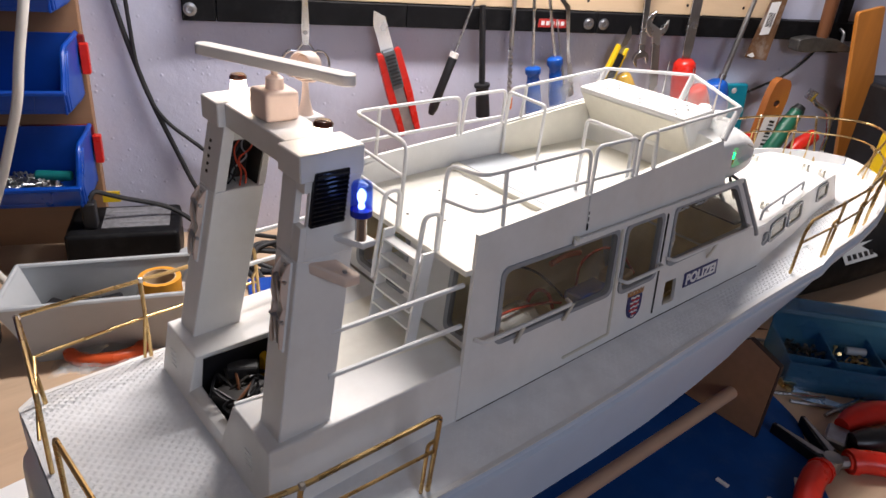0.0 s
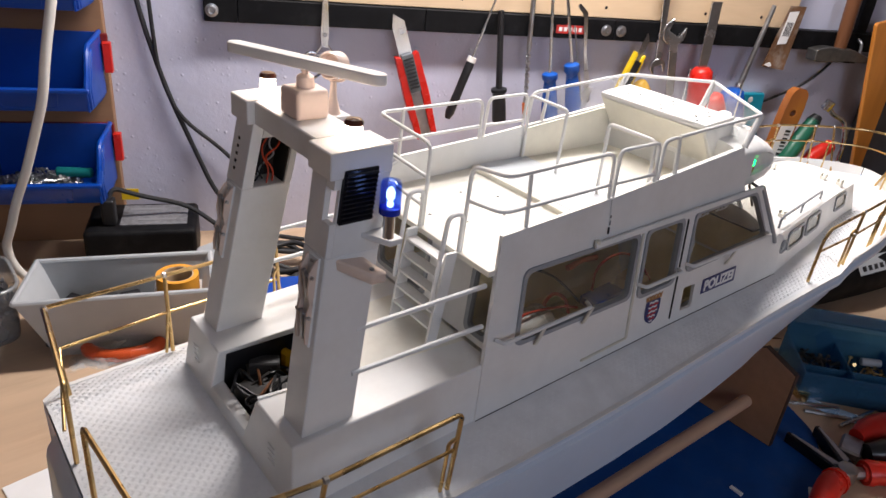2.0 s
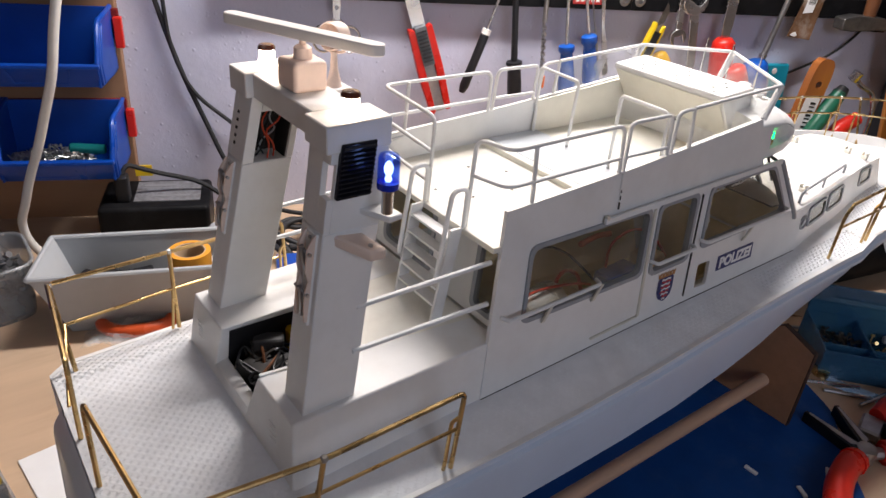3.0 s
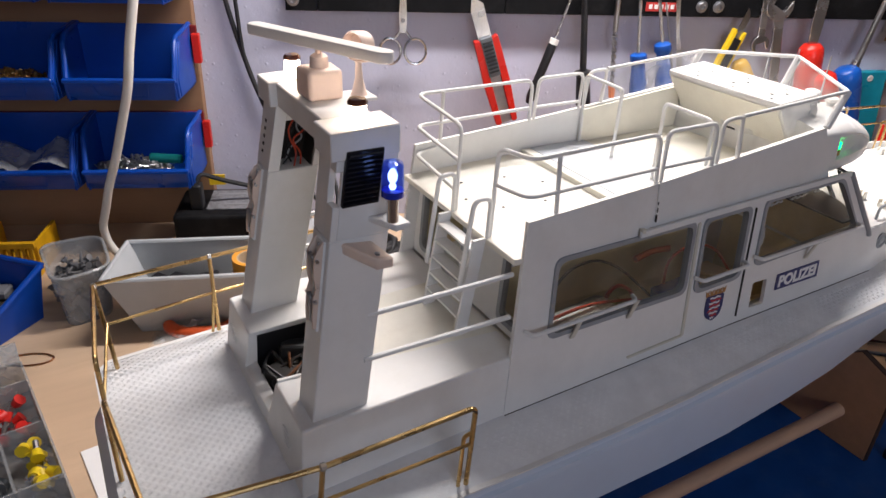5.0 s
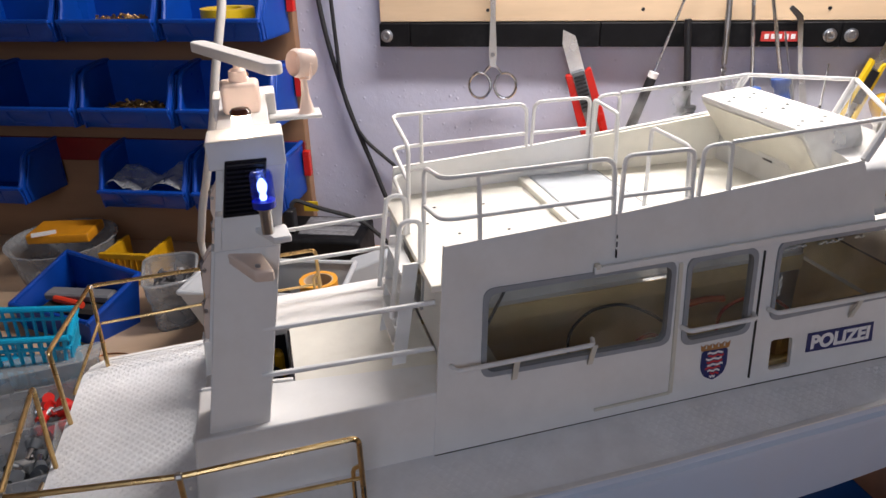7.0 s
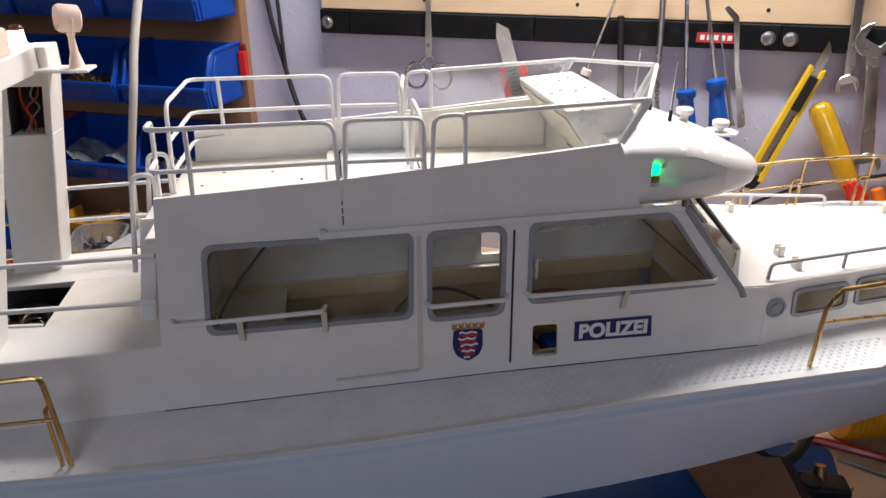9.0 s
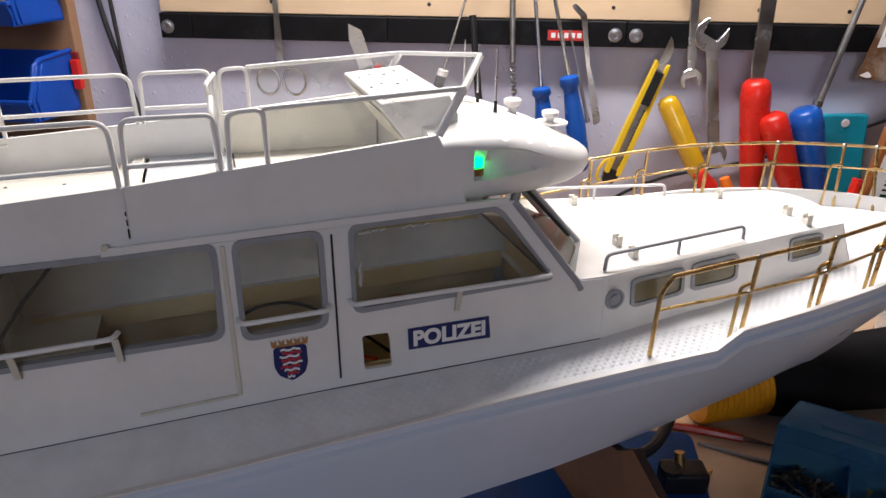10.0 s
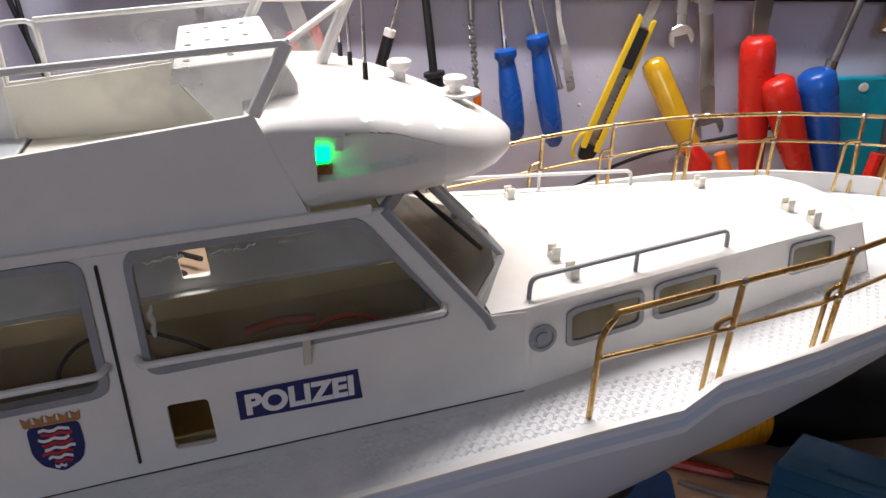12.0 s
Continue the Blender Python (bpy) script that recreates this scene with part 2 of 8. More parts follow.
BLUEP = mat("blue_bin_plastic", (0.002, 0.052, 0.34), 0.36, var=0.12, scale=25, ior=1.42, stain=(0.003, 0.045, 0.25), stain_scale=12, stain_amount=0.4)
BLUEH = mat("blue_handle", (0.007, 0.075, 0.36), 0.3, var=0.1, scale=40)
YELLOWP = mat("yellow_plastic", (0.74, 0.50, 0.015), 0.36, var=0.08, scale=40)
AMBER = mat("amber_handle", (0.52, 0.30, 0.012), 0.2, var=0.15, coat=0.5)
GREENP = mat("green_plastic", (0.008, 0.10, 0.055), 0.35, var=0.15)
TEAL = mat("teal_plastic", (0.01, 0.30, 0.42), 0.35, var=0.12)
GREYT = mat("grey_tray_plastic", (0.42, 0.44, 0.46), 0.45, var=0.06, scale=20, stain=(0.3, 0.3, 0.31), stain_amount=0.3)
WHITEP = mat("white_cable_plastic", (0.68, 0.66, 0.62), 0.45, var=0.05)
ORWOOD = mat("varnished_handle", (0.50, 0.19, 0.035), 0.35, var=0.25, scale=20, coat=0.3, stretch=(1, 1, 0.12), stain=(0.3, 0.1, 0.02), stain_amount=0.4)
DARKWOOD = mat("dark_handle_wood", (0.13, 0.050, 0.020), 0.45, var=0.3, scale=40, stretch=(1, 1, 0.1))
WALLM = mat("plaster_wall", (0.510, 0.520, 0.645), 0.8, var=0.05, scale=12, stain=(0.45, 0.445, 0.55), stain_scale=5, stain_amount=0.5, bump=0.28, bump_scale=42, bump_dist=0.004)


def add_drops(m, scale, size, height):
    """Small rounded drops of plaster, scattered over the bump that the material already has."""
    nt = m.node_tree
    b = nt.nodes["Principled BSDF"]
    old = b.inputs["Normal"].links[0].from_socket
    tc, vo, pick, shape = (nt.nodes.new(k) for k in ("ShaderNodeTexCoord", "ShaderNodeTexVoronoi", "ShaderNodeMapRange", "ShaderNodeMapRange"))
    vo.inputs["Scale"].default_value = scale
    nt.links.new(tc.outputs["Object"], vo.inputs["Vector"])
    shape.interpolation_type = "SMOOTHSTEP"
    shape.inputs[1].default_value, shape.inputs[2].default_value, shape.inputs[3].default_value, shape.inputs[4].default_value = 0.0, size, 1.0, 0.0
    nt.links.new(vo.outputs["Distance"], shape.inputs[0])
    sep = nt.nodes.new("ShaderNodeSeparateColor")
    nt.links.new(vo.outputs["Color"], sep.inputs[0])
    pick.inputs[1].default_value, pick.inputs[2].default_value = 0.35, 0.9
    nt.links.new(sep.outputs[0], pick.inputs[0])
    mul, bn = nt.nodes.new("ShaderNodeMath"), nt.nodes.new("ShaderNodeBump")
    mul.operation = "MULTIPLY"
    nt.links.new(shape.outputs[0], mul.inputs[0]), nt.links.new(pick.outputs[0], mul.inputs[1])
    bn.inputs["Strength"].default_value, bn.inputs["Distance"].default_value = 0.9, height
    nt.links.new(mul.outputs[0], bn.inputs["Height"]), nt.links.new(old, bn.inputs["Normal"])
    nt.links.new(bn.outputs[0], b.inputs["Normal"])


add_drops(WALLM, 110.0, 0.30, 0.0008)
PLY = mat("plywood_board", (0.62, 0.46, 0.30), 0.6, var=0.12, scale=14, stretch=(0.25, 1, 3), stain=(0.5, 0.34, 0.2), stain_scale=10, stain_amount=0.4)
BENCHW = mat("bench_wood", (0.56, 0.40, 0.27), 0.55, var=0.14, scale=9, stretch=(0.3, 2.2, 1), stain=(0.36, 0.23, 0.14), stain_scale=12, stain_amount=0.45, bump=0.05, bump_scale=90)
PANELW = mat("panel_wood", (0.29, 0.16, 0.088), 0.6, var=0.14, scale=9, stretch=(0.3, 1, 2.5), stain=(0.2, 0.11, 0.06), stain_amount=0.4)
BLUEMAT = mat("blue_board", (0.003, 0.060, 0.25), 0.55, var=0.2, scale=20, ior=1.30, stain=(0.06, 0.12, 0.24), stain_scale=34, stain_amount=0.3)
MDF = mat("brown_board", (0.40, 0.205, 0.105), 0.7, var=0.12, scale=60, stain=(0.2, 0.1, 0.05), stain_amount=0.35)
BURNT = mat("burnt_edge", (0.045, 0.022, 0.014), 0.75, var=0.4, scale=70)
DOWEL = mat("dowel_wood", (0.58, 0.37, 0.25), 0.55, var=0.15, scale=40, stretch=(0.2, 1, 1))
DARKIN = mat("dark_inside", (0.035, 0.030, 0.026), 0.7, var=0.4, scale=50)
OLIVE = mat("cabin_lining", (0.74, 0.61, 0.34), 0.55, var=0.12, scale=20, stain=(0.42, 0.33, 0.17), stain_amount=0.4)
ROOMW = mat("room_wall", (0.53, 0.475, 0.42), 0.85, var=0.06, scale=6)
REDWIRE = mat("red_wire", (0.62, 0.06, 0.02), 0.4)
GREENLENS = mat("green_lens", (0.0, 0.25, 0.08), 0.15, emit=(0.0, 1.0, 0.12), emit_strength=7.5)
LAMPGLASS = mat("lit_lamp_glass", (0.9, 0.82, 0.72), 0.2, emit=(1.0, 0.78, 0.60), emit_strength=22.0)
BLUELENS = thin_glass("blue_lens", (0.50, 0.64, 1.0), 1.0, 0.05, 0.08, (0.02, 0.06, 0.5))
BLUEGLOW = mat("beacon_bulb", (0.8, 0.9, 1.0), 0.2, emit=(1.0, 1.0, 1.0), emit_strength=5.0)
PEACH = mat("translucent_cast", (0.86, 0.68, 0.58), 0.45, var=0.08, scale=60)
WPLAST = mat("cast_white", (0.80, 0.77, 0.74), 0.45, var=0.04)
BROWNCAP = mat("brown_lamp_cap", (0.10, 0.028, 0.016), 0.12, coat=0.5)
PANE = thin_glass("window_pane", (0.90, 0.90, 0.86), 0.8, 0.04, 0.24, (0.55, 0.52, 0.44))
CLEAR = thin_glass("clear_screen", (0.96, 0.97, 0.96), 1.0, 0.06, 0.42, (0.85, 0.86, 0.86))
TUBCLEAR = thin_glass("frosted_tub", (0.90, 0.91, 0.92), 0.8, 0.25, 0.50, (0.46, 0.47, 0.48), 0.75)
BOXBLUE = thin_glass("blue_box_plastic", (0.30, 0.58, 0.78), 0.9, 0.2, 0.45, (0.085, 0.25, 0.41), 0.8)


# ---- the setting ----
WALL_TURN = -22.26
WALL = pose(0.101, 0.569, 0, 0, 0, WALL_TURN)      # along the wall, out of it (-y is into the room), up


def wall_piece(g):
    return g.move(WALL)


BZ = -0.012                                         # top of the workbench
bench_g = G()
bench_g.box(-1.3, 1.7, -0.95, 0.02, -0.052, BZ)
piece("workbench_top", wall_piece(bench_g).mesh("workbench_top", 0.003), BENCHW, "light wooden workbench top with stains and scratches", "workbench", kind="structure")
g = G().box(-1.5, 2.0, 0.02, 0.14, -0.9, 1.7)
piece("wall_back", wall_piece(g), WALLM, "rough lilac-grey plastered wall behind the bench", "wall", kind="structure")
for nm, b in (("wall_left", (-1.62, -1.5, -3.0, 0.14, -0.9, 1.7)), ("wall_right", (2.0, 2.12, -3.0, 0.14, -0.9, 1.7)), ("wall_front", (-1.62, 2.12, -3.12, -3.0, -0.9, 1.7))):
    piece(nm, wall_piece(G().box(*b)), ROOMW, "plain painted wall of the workshop", "wall", kind="structure")
piece("ceiling", wall_piece(G().box(-1.62, 2.12, -3.12, 0.14, 1.7, 1.8)), ROOMW, "plain white ceiling of the workshop", "ceiling", kind="structure")
piece("floor", wall_piece(G().box(-1.62, 2.12, -3.12, 0.14, -1.0, -0.9)), MDF, "plain brown floor of the workshop", "floor", kind="structure")


# ---- the model boat ----
boat = thing("model_boat", "white scale model police launch with brass rails on a stand", "model boat", (0.2, 0, 0.0))


def table(x, pts):
    if x <= pts[0][0]:
        return pts[0][1]
    for (a, p), (b, q) in zip(pts, pts[1:]):
        if x <= b:
            t = (x - a) / (b - a)
            return p + (q - p) * t
    return pts[-1][1]


RIM_W = [(-0.2, 0.088), (-0.19, 0.097), (-0.1, 0.104), (0, 0.106), (0.1, 0.106), (0.2, 0.104), (0.3, 0.103), (0.37, 0.1035), (0.42, 0.1055), (0.47, 0.1055),
         (0.52, 0.099), (0.56, 0.090), (0.60, 0.077), (0.63, 0.061), (0.65, 0.045), (0.665, 0.027), (0.673, 0.012), (0.676, 0.001)]
RIM_Z = [(-0.2, 0.157), (-0.06, 0.158), (0.09, 0.160), (0.25, 0.169), (0.365, 0.175), (0.4025, 0.1775), (0.4185, 0.1885), (0.468, 0.1945), (0.52, 0.1975), (0.56, 0.1985), (0.676, 0.2000)]
DECK_Z = [(-0.2, 0.163), (0, 0.169), (0.19, 0.1752), (0.36, 0.1780), (0.45, 0.1800), (0.55, 0.1860), (0.676, 0.1900)]


def rim_w(x):
    return table(x, RIM_W)


def rim_z(x):
    return table(x, RIM_Z)


def deck_z(x, y):
    c, half = table(x, DECK_Z), rim_w(x)
    if x > 0.43:
        return c - 0.02 * abs(y)
    edge = table(x, [(-0.2, 0.157), (0.09, 0.160), (0.25, 0.169), (0.365, 0.175), (0.43, c)]) - 0.0006
    t = min(1, max(0, (abs(y) - 0.072) / max(0.01, half - 0.072)))
    return c + (edge - c) * t


xs = sorted(set([-0.2, -0.197, -0.19, -0.16, -0.12, -0.06, 0, 0.06, 0.12, 0.18, 0.25, 0.31, 0.335, 0.365, 0.388, 0.4025, 0.4185, 0.44, 0.468, 0.5, 0.52, 0.54, 0.56, 0.58, 0.6, 0.615, 0.63, 0.64, 0.65, 0.658, 0.665, 0.67, 0.673, 0.676]))


def hull_ring(x):
    """Half section of the hull from rim to keel at the station x (bow stations lean back with depth)."""
    w, zr = rim_w(x), rim_z(x)
    zk = table(x, [(-0.2, 0.075), (0.1, 0.035), (0.3, 0.045), (0.45, 0.060), (0.55, 0.064), (0.60, 0.071), (0.63, 0.085), (0.65, 0.104), (0.664, 0.140), (0.676, 0.190)])
    zc = table(x, [(-0.2, 0.102), (0.1, 0.097), (0.25, 0.100), (0.37, 0.103), (0.45, 0.106), (0.5, 0.109), (0.574, 0.119), (0.63, 0.136), (0.66, 0.164), (0.676, 0.193)])
    wc = w * table(x, [(-0.2, 0.94), (0.2, 0.93), (0.3, 0.86), (0.37, 0.76), (0.45, 0.61), (0.55, 0.49), (0.676, 0.3)])
    pts = [(w, zr), (w, zr - 0.004), (w + 0.0022 * min(1, w / 0.03), zr - 0.006), (w + 0.0022 * min(1, w / 0.03), zr - 0.0095), (w * 0.985, zr - 0.0115)]
    for k in (0.2, 0.4, 0.6, 0.8, 1.0):
        pts.append((w * 0.985 + (wc - w * 0.985) * k ** 1.25, zr - 0.0115 + (zc - zr + 0.0115) * k))
    pts += [(wc * 0.5, zk + (zc - zk) * 0.4), (0.0, zk)]
    return pts


rings = []
for x in xs:
    h = hull_ring(x)
    rings.append([(x, y, z) for y, z in h] + [(x, -y, z) for y, z in h[-2::-1]])
g = G().loft(rings, False, False)
g.f.append(tuple(range(len(rings[0]))))
part("hull", g.mesh("hull", smooth=28), HULLW, boat, "glossy white hull, tinted for bluish daylight, with a rubbing strake and grey smudges")

# raked transom that reaches aft of the deck edge
rr = []
for z, xa, half in ((0.152, -0.2002, 0.062), (0.140, -0.2052, 0.068), (0.134, -0.2062, 0.0695), (0.080, -0.2085, 0.066)):
    rr.append([(u, v, z) for u, v in round_poly([(xa, -half), (-0.196, -half), (-0.196, half), (xa, half)], 0.005, 3)])
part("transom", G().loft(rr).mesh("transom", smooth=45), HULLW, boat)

# deck sheet, with camber, closed to the hull
g = G()
cols = [-1, -0.9, -0.8, -0.69, -0.555, -0.3, 0, 0.3, 0.555, 0.69, 0.8, 0.9, 1]
rows_ = []
for x in xs:
    w = rim_w(x) - 0.0005
    rows_.append([(x, k * w, deck_z(x, k * w)) for k in cols])
g.loft(rows_, False, False)
# the deck is cut out inside the deckhouse
g.f = [f for f in g.f if not all(0.055 < g.v[i][0] < 0.34 and abs(g.v[i][1]) < 0.0595 for i in f)]
part("deck", g.mesh("deck", smooth=25), DECKW, boat, "grey-white deck with a raised tread pattern")

# bulwark: a thin raised edge that steps up towards the bow
for s, nm in ((-1, "bulwark"), (1, "bulwark")):
    rr = []
    for x in xs:
        w, z = rim_w(x), rim_z(x)
        t = min(0.0032, w * 0.6)
        zb = deck_z(x, w - t) - 0.001
        rr.append([(x, s * w, z - 0.0003), (x, s * w, z + 0.0008), (x, s * (w - t), z + 0.0008), (x, s * (w - t), min(zb, z - 0.0005))])
    part(nm, G().loft(rr, True, True).mesh(nm, smooth=30), WHITE, boat)

# tread pattern of small raised bars
g = G()


def tread(x, y, turn, n=0):
    z = deck_z(x, y)
    # bars nearly flat amidships: the shade that hides them is put into their height
    a, b, h = 0.00135, 0.00046, (0.00017 if x < -0.11 else 0.00003 if x < 0.27 else 0.00024)
    c, s = math.cos(turn), math.sin(turn)
    base = [(-a, 0), (0, -b), (a, 0), (0, b)]
    pts = [(x + u * c - v * s, y + u * s + v * c) for u, v in base]
    slope = (deck_z(x, y + 0.001) - deck_z(x, y - 0.001)) / 0.002
    low = [(p, q, z + slope * (q - y) - 0.0001) for p, q in pts]
    top = [(x + u * 0.5 * c - v * 0.5 * s, y + u * 0.5 * s + v * 0.5 * c, z + h) for u, v in base]
    g.add(low + top, [(4, 5, 6, 7), (0, 1, 5, 4), (1, 2, 6, 5), (2, 3, 7, 6), (3, 0, 4, 7)])


step = 0.0029
nx, ny = int(0.86 / step), int(0.22 / step)
for i in range(nx):
    x = -0.197 + i * step
    for j in range(-ny // 2, ny // 2 + 1):
        y = j * step
        w = rim_w(x) - 0.005
        if abs(y) > w or (x > -0.117 and abs(y) < (0.0745 if x < 0.45 else 0.06 * (0.60 - x) / 0.15) + 0.002) or x > 0.56:
            continue
        q = radians(45 if (i + j) % 2 else -45)
        for k in (-1, 0, 1):
            tread(x - 0.00092 * k * math.sin(q), y + 0.00092 * k * math.cos(q), q)
tagged(part("tread_pattern", g.mesh("tread_pattern", smooth=0), DECKW, boat), kind="stuff")


# --- engine house aft, with an open hatch notch ---
part("engine_house", G().hexa([(-0.1205, -0.0740, 0.1625), (0.0125, -0.0718, 0.167), (0.0125, -0.043, 0.167), (-0.1205, -0.0110, 0.1625),
                                      (-0.1165, -0.0675, 0.2015), (0.0125, -0.0690, 0.2065), (0.0125, -0.043, 0.2065), (-0.1165, -0.0255, 0.2015)]).mesh("engine_house", 0.0014, 2), WHITE, boat)
g = G().hexa([(-0.1205, 0.0330, 0.1625), (0.0125, 0.027, 0.167), (0.0125, 0.0718, 0.167), (-0.1205, 0.074, 0.1625), (-0.1165, 0.0235, 0.2015), (0.0125, 0.023, 0.2065), (0.0125, 0.0690, 0.2065), (-0.1165, 0.0675, 0.2015)])
part("engine_house_side", g.mesh("engine_house_side", 0.0012, 2), WHITE, boat)
g = G().hexa([(-0.066, -0.045, 0.19), (0.012, -0.045, 0.19), (0.012, 0.031, 0.19), (-0.066, 0.031, 0.19), (-0.066, -0.045, 0.2032), (0.012, -0.045, 0.2062), (0.012, 0.031, 0.2062), (-0.066, 0.031, 0.2032)])
part("engine_house_top", g, CREAM, boat)
g = G().hexa([(-0.1205, -0.020, 0.1625), (-0.1125, -0.020, 0.1625), (-0.1125, 0.034, 0.1625), (-0.1205, 0.034, 0.1625), (-0.1191, -0.020, 0.1750), (-0.1122, -0.020, 0.1765), (-0.1122, 0.034, 0.1765), (-0.1191, 0.034, 0.1735)])
part("hatch_sill", g.mesh("hatch_sill", 0.0006), WHITE, boat)
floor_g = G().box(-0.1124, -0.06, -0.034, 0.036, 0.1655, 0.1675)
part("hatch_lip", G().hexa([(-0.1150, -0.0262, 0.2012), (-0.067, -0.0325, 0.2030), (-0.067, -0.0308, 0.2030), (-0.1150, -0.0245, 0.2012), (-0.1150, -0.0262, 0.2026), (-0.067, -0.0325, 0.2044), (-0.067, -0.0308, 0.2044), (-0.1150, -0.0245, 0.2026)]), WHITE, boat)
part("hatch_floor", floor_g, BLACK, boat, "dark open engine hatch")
# black sheets over the white hatch walls paint in its shade
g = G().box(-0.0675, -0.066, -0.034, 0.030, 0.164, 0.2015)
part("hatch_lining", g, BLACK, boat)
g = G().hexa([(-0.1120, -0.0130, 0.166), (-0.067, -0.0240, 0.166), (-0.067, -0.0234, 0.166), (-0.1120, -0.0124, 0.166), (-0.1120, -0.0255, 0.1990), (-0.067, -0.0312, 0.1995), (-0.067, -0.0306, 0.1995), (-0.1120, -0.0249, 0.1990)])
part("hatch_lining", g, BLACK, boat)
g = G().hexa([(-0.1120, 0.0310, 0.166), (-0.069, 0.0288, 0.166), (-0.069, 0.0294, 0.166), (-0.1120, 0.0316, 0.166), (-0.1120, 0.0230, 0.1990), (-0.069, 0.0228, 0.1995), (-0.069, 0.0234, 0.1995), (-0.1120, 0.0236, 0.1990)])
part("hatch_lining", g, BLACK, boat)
# pack and white box carry the hatch's shade as a near-black colour
bat = G().cbox((-0.098, 0.012, 0.1745), (0.024, 0.018, 0.013), 25)
part("battery_pack", bat.mesh("battery_pack", 0.001), mat("shaded_pack", (0.03, 0.027, 0.025), 0.5, var=0.3), boat)
bat = G().cbox((-0.083, -0.004, 0.176), (0.016, 0.02, 0.016), -20)
part("receiver_box", bat.mesh("receiver_box", 0.001), BLACK, boat)
part("receiver_box", G().cbox((-0.0895, 0.0215, 0.1835), (0.018, 0.010, 0.010), -28).mesh("receiver_box", 0.001), mat("shaded_box", (0.06, 0.06, 0.062), 0.5), boat, "white receiver box in the open hatch, coloured dark for shade")
part("foam_wedge", G().cbox((-0.0745, 0.0215, 0.1800), (0.006, 0.009, 0.020), 10).mesh("foam_wedge", 0.002), AMBER, boat)
rnd = random.Random(3)
for i in range(22):
    a = Vector((rnd.uniform(-0.113, -0.075), rnd.uniform(-0.018, 0.028), 0.17))
    pts = [a + Vector((rnd.uniform(-0.012, 0.012), rnd.uniform(-0.012, 0.012), k)) for k in (0, 0.008, 0.016, 0.012, 0.004)]
    pts = [Vector((min(-0.072, max(-0.113, p.x)), min(0.028, max(-0.017, p.y)), p.z)) for p in pts]
    part("wire", G().tube(bend(pts, 0.008), 0.0009, 6), (BLACK, DARKIN, BLACK, BLACK, DARKIN, BLACK, DARKWOOD)[i % 7], boat)
# louvres on the aft faces
for y in (-0.05, 0.052):
    for k in range(4):
        part("louvre", G().cbox((-0.1196, y, 0.180 + k * 0.0035), (0.0007, 0.007, 0.0008), 0, 0, 0), WHITE, boat)

# --- mast ---
mast = new("mast")
mast.parent = boat
mast.location = Vector((-0.085, 0, 0.2085)) - Vector(boat.location)


def leg_pt(s, a, b, h):
    """A point of a mast leg: a along its depth (0 aft, 1 fore), b across (0 outer, 1 inner), h up (0 foot, 1 top)."""
    xa = -0.1085 + 0.021 * h
    width = 0.029 + 0.0005 * h
    yo = 0.0635 - 0.011 * h
    return (xa + width * a, s * (yo - 0.0205 * b), 0.2075 + (0.331 - 0.2075) * h)


